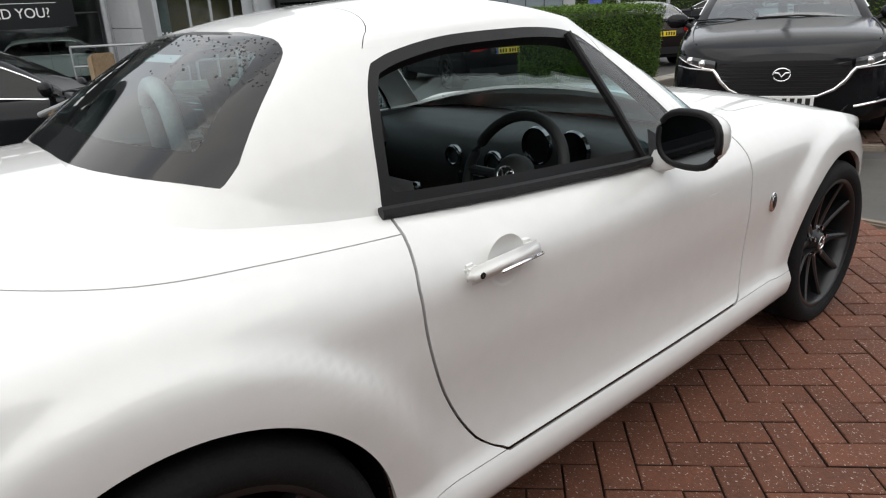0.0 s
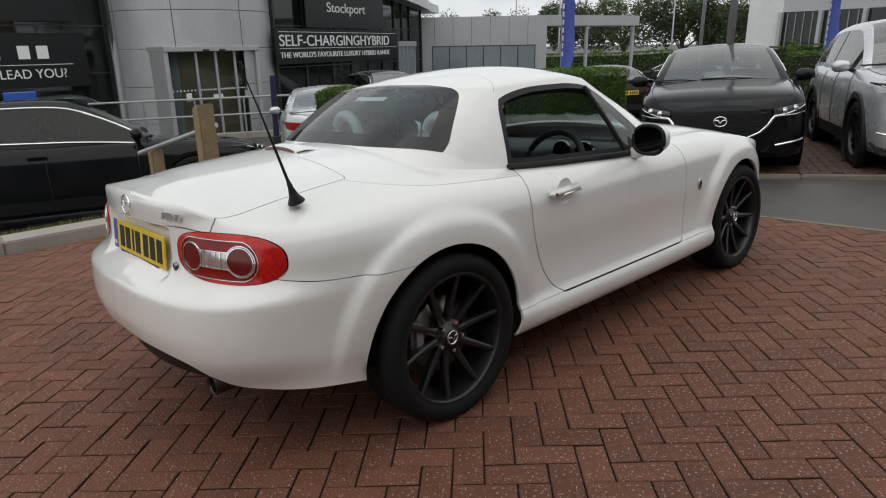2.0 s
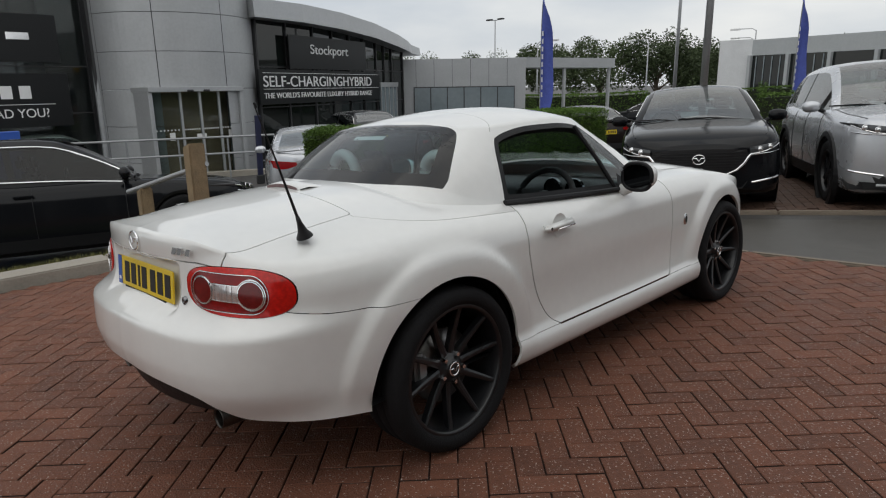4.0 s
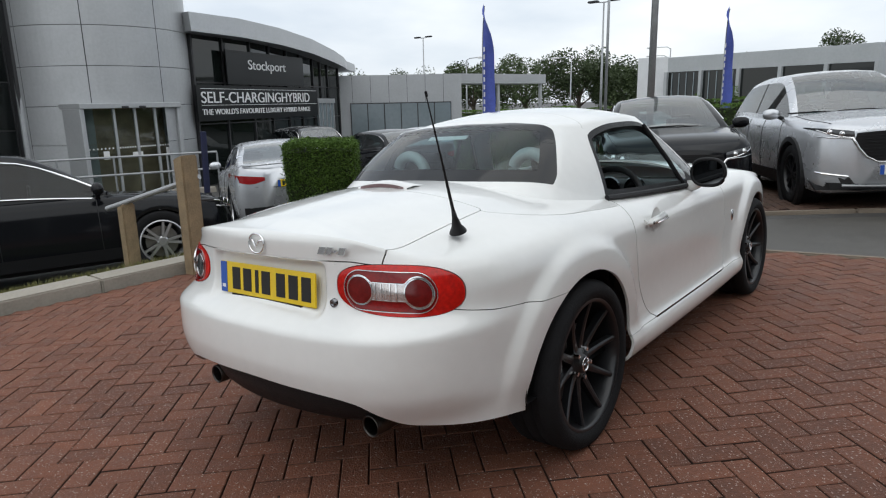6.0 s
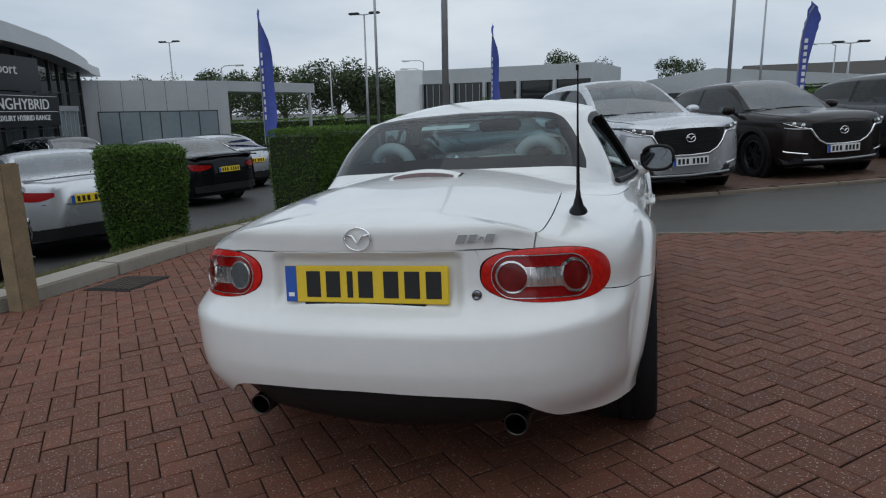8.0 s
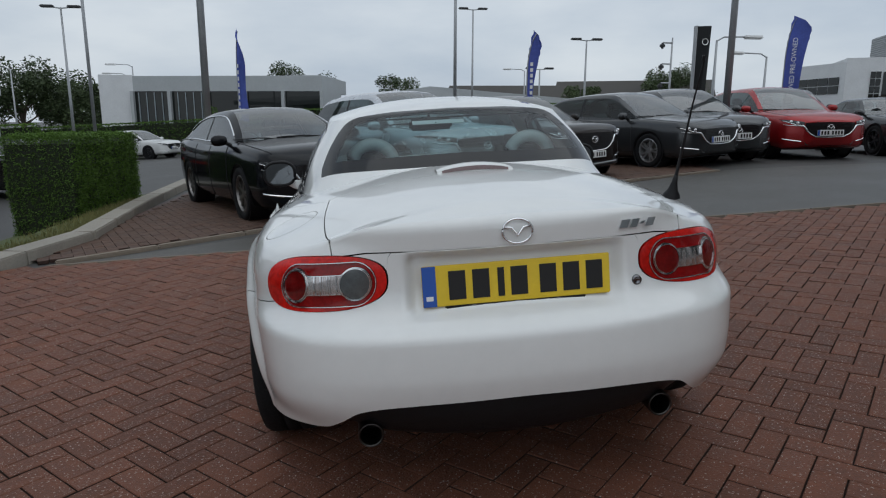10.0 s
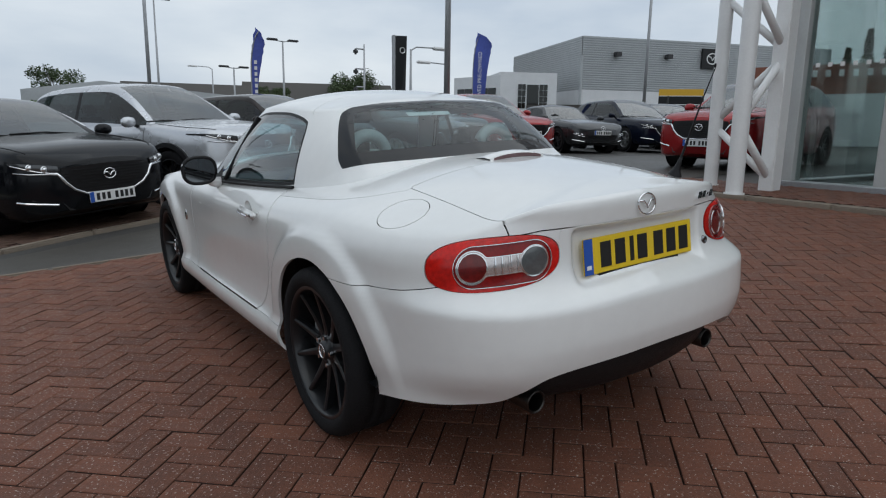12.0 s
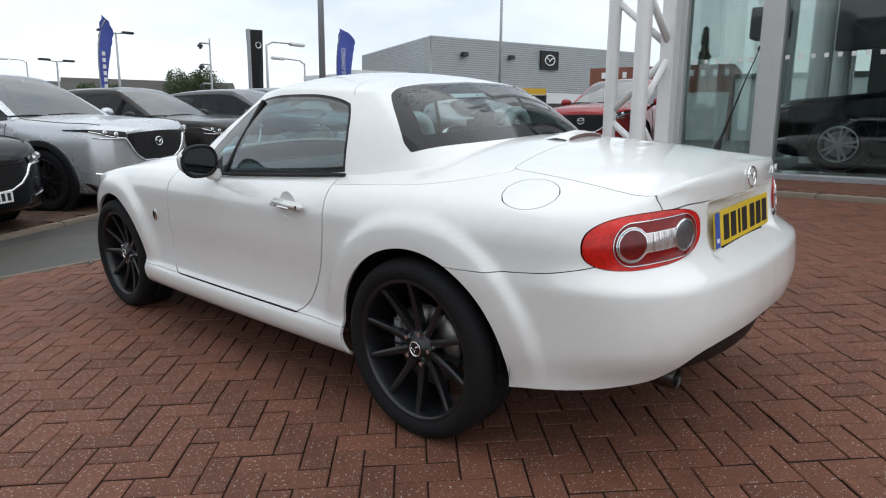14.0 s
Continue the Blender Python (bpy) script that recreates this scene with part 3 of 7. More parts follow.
part("ceiling", box(-24, -18.0, -8.5, 4.7, 5.5, 5.7), DARKFRAME, wl2)
part("end_wall", box(-24, -18.4, 4.75, 4.95, -1.4, 5.5), DARKFRAME, wl2)
C1, C2 = LFT[1], LFT[2]
sp1 = facade_sign(wl2, C1, C2, 1.2, 5.5, 2.15, 3.4)
sp1.matrix_basis = on_wall(C1, C2, 0, 0.2, 0)
for x in (2.0, 2.75, 3.5, 4.25):
    part("logo_shape", box(x, x + 0.55, 2.72, 2.92, 0.05, 0.07, 0.012, 1), CHROME, sp1)
lt = facade_sign(wl2, C1, C2, 0.6, 5.6, 0.42, 1.85)
lt.matrix_basis = on_wall(C1, C2, 0, 0.2, 0)
for k, x in enumerate((1.6, 2.0, 2.4, 2.8, 3.2, 3.9, 4.35)):
    part("logo_shape", box(x, x + 0.28, 1.18, 1.52, 0.05, 0.06), LETTER, lt)
text_mesh("lettering", "INSPIRATION LEAD YOU?", 0.34, LETTER, lt, Matrix.Translation((3.2, 0.78, 0.06)), width=3.6, extrude=0.01)
part("rule", box(1.2, 5.2, 1.02, 1.035, 0.05, 0.06), LETTER, lt)
lean = part("leaning_post", rod([(-18.3, 4.75, -1.3), (-18.75, 4.95, 5.5)], 0.10, 12), STEELPOLE, wl2)
# hand rail in front of the entrance
hr = tagged(holder("entrance_rail"), "steel hand rail before the entrance", "railing")
RA, RB = Vector((-16.6, 3.4, 0)), Vector((-14.6, 8.2, 0))
for z in (0.04, -0.42):
    part("rail", rod([RA + Vector((0, 0, z)), RB + Vector((0, 0, z + 0.02))], 0.03, 10), STEELPOLE, hr)
for k in range(5):
    p = RA.lerp(RB, k / 4)
    part("rail_post", rod([(p.x, p.y, -1.2), (p.x, p.y, 0.04)], 0.026, 10), STEELPOLE, hr)
wall_between("low_wall", (RA.x - 0.2, RA.y), (RB.x - 0.2, RB.y), -1.5, -0.95, 0.3, CONCRETE, hr)

# annexe and canopy
an = tagged(holder("annexe"), "low silver-clad annexe with frosted windows and a canopy", "building")
P0, P1, P2 = (-22.3, 19.6), (-17.7, 23.7), (-16.2, 29.2)
wall_between("wall", P0, P1, -1.4, 2.62, 6.0, CLAD, an)
L = math.dist(P0, P1)
for k in range(7):
    o = part("joint", box(L * k / 7 - 0.008, L * k / 7 + 0.008, -1.3, 2.6, -0.01, 0.006), DARKFRAME, an)
    o.matrix_basis = on_wall(P0, P1, 0, 0, 0)
wf = part("window_frame", box(0.75, 5.65, -0.6, 1.32, 0.0, 0.05), DARKFRAME, an)
wf.matrix_basis = on_wall(P0, P1, 0, 0, 0)
for k in range(6):
    part("pane", box(0.80 + 0.81 * k, 0.80 + 0.81 * k + 0.76, -0.55, 1.27, 0.05, 0.065), GREYGLASS, wf)
wall_between("canopy", P1, P2, 2.15, 2.62, 2.2, CLAD, an)
wall_between("end_wall", P1, (P1[0] - 3.2, P1[1] + 3.4), -1.4, 2.15, 0.4, CLAD, an)
for t in (0.45, 0.97):
    x, y = P1[0] + (P2[0] - P1[0]) * t, P1[1] + (P2[1] - P1[1]) * t
    part("canopy_post", rod([(x - 0.2, y, -1.4), (x - 0.2, y, 2.2)], 0.09, 12), CLAD, an)

# ---- the far showroom ----
fs = tagged(holder("far_showroom"), "long low showroom with a white end wall and dark glass", "building")
Q0, Q1, Q2 = (-20.0, 50.8), (-17.6, 51.0), (-3.15, 48.0)
wall_between("end_wall", Q0, Q1, -1.2, 4.45, 8, CLADW, fs)
wall_between("fascia", Q1, Q2, 3.25, 4.38, 8, SHEET, fs)
wall_between("glass_front", Q1, Q2, -1.0, 3.25, 0.2, DARKGLASS, fs, "dark showroom glass")
LQ = math.dist(Q1, Q2)
for k in range(9):
    o = part("fin", box(0.4 + 0.62 * k, 0.47 + 0.62 * k, 0.2, 3.15, 0.0, 0.05), GREYGLASS, fs)
    o.matrix_basis = on_wall(Q1, Q2, 0, 0.01, 0)
for k in range(6):
    o = part("column", box(LQ * k / 5 - 0.12, LQ * k / 5 + 0.12, -1, 3.25, 0.0, 0.3), SHEET, fs)
    o.matrix_basis = on_wall(Q1, Q2, 0, 0.02, 0)
wall_between("end_wall", (-5.5, 48.5), Q2, -1.0, 4.4, 6, SHEET, fs)
# low grey sheds further round
sh = tagged(holder("low_shed"), "low grey sheet-metal shed with a shallow gable", "building")
v = [(0.5, 58.5, 0), (19.0, 54.5, 0), (0.5, 58.5, 3.3), (6.0, 57.4, 4.15), (19.0, 54.5, 3.0)]
v += [(x + 1.5, y + 12, z) for x, y, z in v]
part("wall", (v, [(0, 1, 4, 3, 2), (5, 7, 8, 9, 6), (2, 3, 8, 7), (3, 4, 9, 8), (1, 6, 9, 4), (0, 2, 7, 5)]), SHEET, sh)
d1 = part("shutter", box(0, 5, 0.3, 2.2, 0, 0.05), DARKFRAME, sh)
d1.matrix_basis = on_wall((0.5, 58.5), (19.0, 54.5), 2.0, 0.01, 0)
for nm, x0, y0, x1, y1, h, mt, lb in (("brick_house", 10.0, 78, 24, 75, 4.6, REDBRICK, "distant red brick building with a dark roof"), ("brick_house", 26, 84, 44, 76, 5.6, REDBRICK, "distant low brick building behind trees")):
    hb = tagged(holder(nm), lb, "building")
    wall_between("wall", (x0, y0), (x1, y1), -0.5, h * 0.72, 8, mt, hb)
    v = [(x0 - .4, y0, h * 0.72), (x1 + .4, y1, h * 0.72), (x1 + .4 + 1.5, y1 + 4, h + 0.9), (x0 + 1.2, y0 + 4, h + 0.9), (x0 + 2.5, y0 + 8, h * .72), (x1 + 3, y1 + 8, h * .72)]
    part("roof", (v, [(0, 1, 2, 3), (3, 2, 5, 4), (0, 3, 4), (1, 5, 2)]), ROOFTILE, hb)

# ---- the corrugated warehouse ----
wh = tagged(holder("warehouse"), "large grey corrugated warehouse with a black sign", "building")
W0, W1, W2 = (44.6, 42.1), (71.4, 32.4), (52.4, 60.9)
wall_between("wall", W0, W1, 0, 4.6, 0.3, CLADW, wh)
wall_between("gable_wall", W2, W0, 0, 4.6, 0.3, CLADW, wh)
for a, c in ((W0, W1), (W2, W0)):
    L = math.dist(a, c)
    v, f = [], []
    n = 22
    for k in range(n + 1):
        z = 4.6 + (9.2 - 4.6) * k / n
        for zz, o in ((z, 0.0), (z + 0.10, 0.05), (z + 0.19, 0.05)):
            for s in (0, L):
                p = on_wall(a, c, s, o, zz).translation
                v.append(tuple(p))
    m = len(v) // 2
    f = [(2 * k, 2 * k + 1, 2 * k + 3, 2 * k + 2) for k in range(m - 1)]
    part("corrugated_sheet", (v, f), SHEET, wh)
W3 = (W1[0] + W2[0] - W0[0], W1[1] + W2[1] - W0[1])
part("roof", ([(p[0], p[1], z) for z in (9.36, 9.48) for p in (W0, W1, W3, W2)], [(0, 3, 2, 1), (4, 5, 6, 7), (0, 1, 5, 4), (1, 2, 6, 5), (2, 3, 7, 6), (3, 0, 4, 7)]), SHEET, wh)
sgn = part("sign", box(0, 2.3, 0, 1.9, 0, 0.2), SIGNBLACK, wh, "black sign with a pale emblem")
sgn.matrix_basis = on_wall(W0, W1, 12.8, 0.1, 6.95)
ringv = [(0.62 * math.cos(t * math.pi / 12) + 1.15, 0.5 * math.sin(t * math.pi / 12) + 0.95, 0.22) for t in range(26)]
part("emblem", rod(ringv, 0.06, 6, False), LETTER, sgn)
part("emblem_wing", rod([(0.6, 1.2, 0.22), (0.95, 1.1, 0.22), (1.15, 0.8, 0.22), (1.35, 1.1, 0.22), (1.7, 1.2, 0.22)], 0.06, 6), LETTER, sgn)
for s in (3.5, 9.0):
    fl = part("flood_lamp", box(-0.3, 0.3, -0.2, 0.2, 0, 0.6, 0.05, 2), DARKFRAME, wh)
    fl.matrix_basis = on_wall(W0, W1, s, 0.1, 7.9)
part("down_pipe", rod([(44.5, 42.0, 0), (44.5, 42.0, 7.6)], 0.12, 8), SHEET, wh)
lo = tagged(holder("side_annexe"), "pale flat-roofed annexe with small windows", "building")
X0, X1 = (37.59, 45.46), (42.4, 43.0)
wall_between("wall", X0, X1, 0, 6.0, 6, CLADW, lo)
wall_between("side_wall", (37.0, 52.0), X0, 0, 5.7, 0.3, CLADW, lo)
o = part("door", box(0, 1.1, 0, 4.9, 0, 0.05), DARKGLASS, lo, "tall dark glazed door")
o.matrix_basis = on_wall(X0, X1, 2.55, 0.02, 0)
for s, w_ in ((1.7, 0.75), (3.75, 0.8)):
    for k in range(4):
        for j in range(2):
            o = part("pane", box(j * w_ / 2, j * w_ / 2 + w_ / 2 - 0.05, 0, 0.50, 0, 0.05), DARKGLASS, lo)
            o.matrix_basis = on_wall(X0, X1, s, 0.02, 2.75 + 0.56 * k)
for k in range(5):
    for j in range(2):
        o = part("pane", box(0, 1.0, 0, 0.6, 0, 0.05), DARKGLASS, lo)
        o.matrix_basis = on_wall((37.0, 52.0), X0, 0.6 + 1.1 * k, 0.02, 3.3 + 0.68 * j)
ye = tagged(holder("yellow_sign"), "yellow and black sign on the fence", "sign")
o = part("board", box(0, 3.3, 0.0, 0.5, 0, 0.1), OCHRE, ye)
o.matrix_basis = on_wall((42.0, 31.2), (46.0, 26.4), 0, 0, 3.62)
o = part("lower_board", box(0, 3.3, -0.65, -0.05, 0, 0.1), SIGNBLACK, ye)
o.matrix_basis = on_wall((42.0, 31.2), (46.0, 26.4), 0, 0, 3.62)
part("post", rod([(42.4, 30.6, 0.3), (42.4, 30.6, 3.6)], 0.08, 8), DARKFRAME, ye)
part("post", rod([(44.0, 28.6, 0.3), (44.0, 28.6, 3.6)], 0.08, 8), DARKFRAME, ye)
fe = tagged(holder("yard_fence"), "dark boarded fence before the warehouse", "fence")
wall_between("board", (36, 40), (48, 22), 0.3, 2.9, 0.1, ROOFTILE, fe)

# ---- glass showroom beside the forecourt ----
sr = tagged(holder("glass_showroom"), "glass-walled showroom with grey mullions beside the forecourt", "building")
GX, GY, GZ = 6.62, 2.20, 0.36
MULLION = material("pale_grey_aluminium", (0.50, 0.51, 0.50), 0.4, metal=0.2, var=0.06, scale=3)
part("plinth", box(GX - 0.12, GX + 0.10, -10, GY + 0.1, GZ - 0.3, GZ + 0.09, 0.01, 1), STEELPOLE, sr)
part("plinth", box(GX + 0.1, 17, GY - 0.1, GY + 0.12, GZ - 0.3, GZ + 0.09, 0.01, 1), STEELPOLE, sr)
ys = [GY, 1.11, -0.60, -2.39, -4.18, -5.97, -7.76]
for a, b in zip(ys[1:], ys):
    p = part("pane", box(GX - 0.008, GX + 0.008, a + 0.05, b - 0.05, GZ + 0.1, 6.2), PANE, sr)
    p.visible_shadow = False
for k, y in enumerate(ys):
    part("mullion", box(GX - 0.10, GX + 0.12, y - (0.18 if k else 0.08), y + 0.08, GZ, 6.2, 0.008, 1), MULLION, sr)
xs = [GX + 0.12, 11.8, 13.8, 15.6]
for a, b in zip(xs, xs[1:]):
    p = part("pane", box(a + 0.05, b - 0.05, GY - 0.008, GY + 0.008, GZ + 0.1, 6.2), PANE, sr)
    p.visible_shadow = False
    part("mullion", box(b - 0.06, b + 0.06, GY - 0.09, GY + 0.09, GZ, 6.2, 0.008, 1), STEELPOLE, sr)
part("floor", box(GX + 0.1, 17, -10, GY - 0.1, GZ - 0.25, GZ + 0.02), SHOPFLOOR, sr)
part("ceiling", box(GX - 0.3, 17, -10, GY + 0.3, 6.2, 6.5), CLADW, sr)
for k in range(7):
    part("mullion", box(16.85, 17.0, -10 + 2 * k, -9.9 + 2 * k, GZ, 6.2), STEELPOLE, sr)
bp_ = part("pane", box(16.92, 16.94, -9.9, GY, GZ, 6.2), PANE, sr)
bp_.visible_shadow = False
part("south_wall", box(GX, 17, -10.2, -10, GZ, 6.2), CLADW, sr)
# Dark partition added to dim the room and hide the sky behind it.
part("partition", box(13.0, 13.2, -10, -0.2, GZ, 6.19, 0.01, 1), material("dark_partition", (0.06, 0.06, 0.058), 0.5, var=0.1, scale=1.5), sr)
SHOPDARK = bpy.data.materials["dark_partition"]
part("lintel_wall", box(11.0, 11.2, -10, 1.28, 2.35, 6.19, 0.01, 1), SHOPDARK, sr)
part("inner_wall", box(11.0, 11.2, -10, 0.72, GZ, 2.34, 0.01, 1), SHOPDARK, sr)
for x, y in ((10.7, 1.42), (11.6, 1.25)):
    part("column", rod([(x, y, GZ), (x, y, 6.2)], 0.16, 16), WHITESTEEL, sr)
part("hanging_sign", box(8.2, 8.5, 1.35, 1.85, 2.3, 2.75, 0.02, 1), DARKFRAME, sr)
part("sign_stem", rod([(8.35, 1.6, GZ), (8.35, 1.6, 2.4)], 0.05, 10), WHITESTEEL, sr)
# white lattice mast at its corner
tr = tagged(holder("lattice_mast"), "white tubular steel lattice mast", "mast")
LA, LB, LC = Vector((5.98, 2.88, 0.34)), Vector((5.38, 2.18, 0.32)), Vector((5.99, 2.10, 0.34))
H6 = Vector((0, 0, 6.5))
for p, r in ((LA, 0.085), (LB, 0.095)):
    part("leg", rod([p - Vector((0, 0, 0.1)), p - Vector((0, 0, 0.09)), p + H6 * 0.5, p + H6 * 0.99, p + H6], r, 24), WHITESTEEL, tr, smooth=True)
    part("base_plate", lathe([(0.001, 0.03), (r + 0.02, 0.03), (r + 0.03, -0.06)], 20, "z"), WHITESTEEL, tr).location = p
part("square_post", box(LC.x - 0.10, LC.x + 0.10, LC.y - 0.09, LC.y + 0.09, LC.z - 0.1, LC.z + 6.5, 0.012, 2), WHITESTEEL, tr)
for k in range(8):
    za, zc = 1.14 + 1.56 * (k // 2), 0.42 + 1.53 * ((k + 1) // 2)
    for a in (LA, LB):
        part("brace", rod([Vector((a.x, a.y, za + (0.04 if k % 2 else -0.04))), Vector((LC.x, LC.y, zc + (-0.05 if k % 2 else 0.05)))], 0.045, 14), WHITESTEEL, tr, smooth=True)


# ---- posts, lamps, flags ----
def lamp_post(x, y, top, kind="double", az_deg=0.0, r=0.07, label="grey steel street lamp with twin heads"):
    z0 = ground_z(x, y)
    b = tagged(holder("street_lamp", pose(x, y, z0, 0, 0, az_deg)), label, "street lamp", "street lamps")
    h = top - z0
    part("pole", rod([(0, 0, -0.1), (0, 0, h * 0.4), (0, 0, h)], r, 10, radii=[r * 1.3, r, r * 0.6]), STEELPOLE, b, smooth=True)
    if kind == "double":
        for s in (1, -1):
            part("arm", rod([(0, 0, h - 0.05), (s * 0.45, 0, h)], r * 0.45, 8), STEELPOLE, b)
            part("head", box(s * 0.65 - 0.32, s * 0.65 + 0.32, -0.16, 0.16, h - 0.02, h + 0.10, 0.04, 2), DARKFRAME, b)
    elif kind == "single":
        part("arm", rod([(0, 0, h - 0.05), (0.3, 0, h + 0.12), (1.3, 0, h + 0.15)], r * 0.45, 8), STEELPOLE, b)
        part("head", box(1.2, 2.0, -0.15, 0.15, h + 0.06, h + 0.2, 0.05, 2), PLATEWHITE, b)
    elif kind == "camera":
        for dz in (0.3, 1.5, 2.6):
            part("bracket", rod([(0, 0, h - dz), (-0.55, 0, h - dz)], 0.05, 6), STEELPOLE, b)
            part("dome", box(-0.75, -0.45, -0.15, 0.15, h - dz - 0.35, h - dz, 0.1, 3), DARKFRAME, b)
    return b


lamp_post(-15.36, 34.2, 6.7)
lamp_post(-36.6, 43.2, 6.85)
lamp_post(-31.0, 42.0, 4.6, "single", 0)
lamp_post(-26.3, 51.2, 4.8, "single", 180)
lamp_post(-18.0, 52.5, 5.2, "single", 180)
lamp_post(-21.0, 60.0, 5.0, "single", 180)
lamp_post(7.2, 41.9, 8.35)
lamp_post(13.17, 36.4, 5.87)
lamp_post(14.4, 56.0, 5.5, "single", 180, label="grey street lamp with one short head")
lamp_post(18.0, 35.2, 5.95, "camera", 0, label="grey pole with camera domes")
lamp_post(14.31, 23.73, 4.42, "single", 0)
lamp_post(18.88, 27.23, 4.15, "single", 180)
lamp_post(11.71, 41.33, 4.54)


def plain_pole(x, y, top, r, label):
    z0 = ground_z(x, y)
    b = tagged(holder("flag_pole", pose(x, y, z0)), label, "pole", "plain poles")
    part("pole", rod([(0, 0, -0.1), (0, 0, (top - z0) * 0.5), (0, 0, top - z0)], r, 14, radii=[r * 1.15, r, r * 0.8]), STEELPOLE, b, smooth=True)
    part("base_collar", lathe([(r * 1.1, 0.12), (r * 2.2, 0.10), (r * 2.4, 0.0)], 14, "z"), STEELPOLE, b)
    return b


plain_pole(-3.52, 11.5, 8.5, 0.068, "tall plain galvanised pole behind the bay")
plain_pole(3.9, 27.4, 9.5, 0.07, "slender grey pole in the yard")
plain_pole(7.63, 11.29, 8.5, 0.07, "tall grey pole among the parked cars")
plain_pole(24.3, 18.55, 10.0, 0.07, "tall grey pole before the warehouse")
plain_pole(-10.96, 25.37, 9.5, 0.06, "slender grey pole near the annexe")


def feather_flag(x, y, top, width, heading, twist, label, mat=FLAGBLUE, lettered=True, words=""):
    """A feather flag: a bowed pole and a strip of cloth that hangs from it."""
    z0 = ground_z(x, y)
    b = tagged(holder("feather_flag", pose(x, y, z0, 0, 0, heading)), label, "flag", "feather flags")
    h = top - z0
    pole = [(0.0 + (0.22 * ((k - 9) / 5) ** 2 if k > 9 else 0), 0, h * min(1, k / 14) - (0.02 * max(0, k - 11) ** 2)) for k in range(15)]
    part("pole", rod(pole, 0.018, 8), STEELPOLE, b)
    part("foot", box(-0.3, 0.3, -0.3, 0.3, 0, 0.04, 0.01, 1), DARKFRAME, b)
    v, f = [], []
    n, m = 26, 6
    for i in range(n + 1):
        t = i / n
        z = h * (0.24 + 0.74 * t)
        xx = pole[min(14, int(z / h * 14))][0]
        wd = width * min(1, 0.62 + 0.5 * t) * (1 - max(0, (t - 0.86) / 0.14) ** 2 * 0.85)
        for j in range(m + 1):
            s = j / m
            a = twist * math.sin(3.2 * t + 0.6) * s
            v.append((xx + wd * s * math.cos(a), wd * s * math.sin(a) + 0.06 * s * math.sin(9 * t), z - 0.05 * s))
    f = [(i * (m + 1) + j, i * (m + 1) + j + 1, (i + 1) * (m + 1) + j + 1, (i + 1) * (m + 1) + j) for i in range(n) for j in range(m)]
    cl = part("cloth", (v, f), mat, b, smooth=True)
    if words:
        text_mesh("lettering", words, width * 0.34, LETTER, cl, Matrix(((0, -1, 0, width * 0.46), (0, 0, -1, -0.075), (1, 0, 0, h * 0.55), (0, 0, 0, 1))), width=h * 0.52, extrude=0.003)
    elif lettered:
        for k in range(9):
            zc = h * (0.34 + 0.045 * k)
            part("bar", box(width * 0.28, width * 0.52, -0.02, -0.012, zc, zc + h * 0.028), PLATEWHITE, cl)
    return b


feather_flag(-11.08, 16.12, 4.46, 0.52, -35, 1.3, "blue feather flag with pale lettering")
feather_flag(-4.15, 18.7, 3.92, 0.34, -60, 1.5, "blue feather flag furled by the wind")
feather_flag(4.15, 15.4, 3.60, 0.30, -20, 0.9, "blue feather flag with a torn edge")
feather_flag(13.54, 18.03, 4.58, 0.62, -50, 0.25, "tall blue feather flag with pale lettering", words="APPROVED PRE-OWNED")
NAVY = material("navy_banner", (0.012, 0.015, 0.05), 0.7, var=0.2, scale=6)
bn = tagged(holder("blue_banner"), "narrow dark navy banner on a black stand", "sign")
bp = part("panel", box(-0.03, 0.03, -0.07, 0.07, 0.2, 1.65, 0.01, 1), NAVY, bn)
bp.matrix_basis = pose(-12.3, 6.4, -0.92, 0, 3, 0)
part("stand", box(-0.04, 0.04, -0.10, 0.10, -0.02, 0.2, 0.01, 1), DARKFRAME, bp)
bb = tagged(holder("blue_board"), "small blue board behind the black saloon", "sign")
part("panel", box(-11.5, -11.42, 0.75, 1.25, -0.2, 0.68, 0.01, 1), BLUE, bb)
part("legs", box(-11.48, -11.44, 0.95, 1.05, -0.9, -0.2), DARKFRAME, bb)
py = tagged(holder("pylon_sign"), "tall tapered black pylon sign with a pale emblem", "sign")
v = [(x, y, z) for z, w in ((0.3, 0.13), (4.8, 0.25)) for x, y in ((13.13 - w, 22.75), (13.13 + w, 22.55), (13.13 + w, 22.8), (13.13 - w, 23.0))]
part("slab", (v, [(0, 3, 2, 1), (4, 5, 6, 7), (0, 1, 5, 4), (1, 2, 6, 5), (2, 3, 7, 6), (3, 0, 4, 7)]), SIGNBLACK, py)
part("edge", box(12.84, 12.89, 22.7, 22.9, 0.4, 4.82), STEELPOLE, py)
em = part("emblem", lathe([(0.10, 0), (0.13, -0.02), (0.13, 0.02)], 24, "y"), PLATEWHITE, py)
em.location = (13.18, 22.59, 4.2)

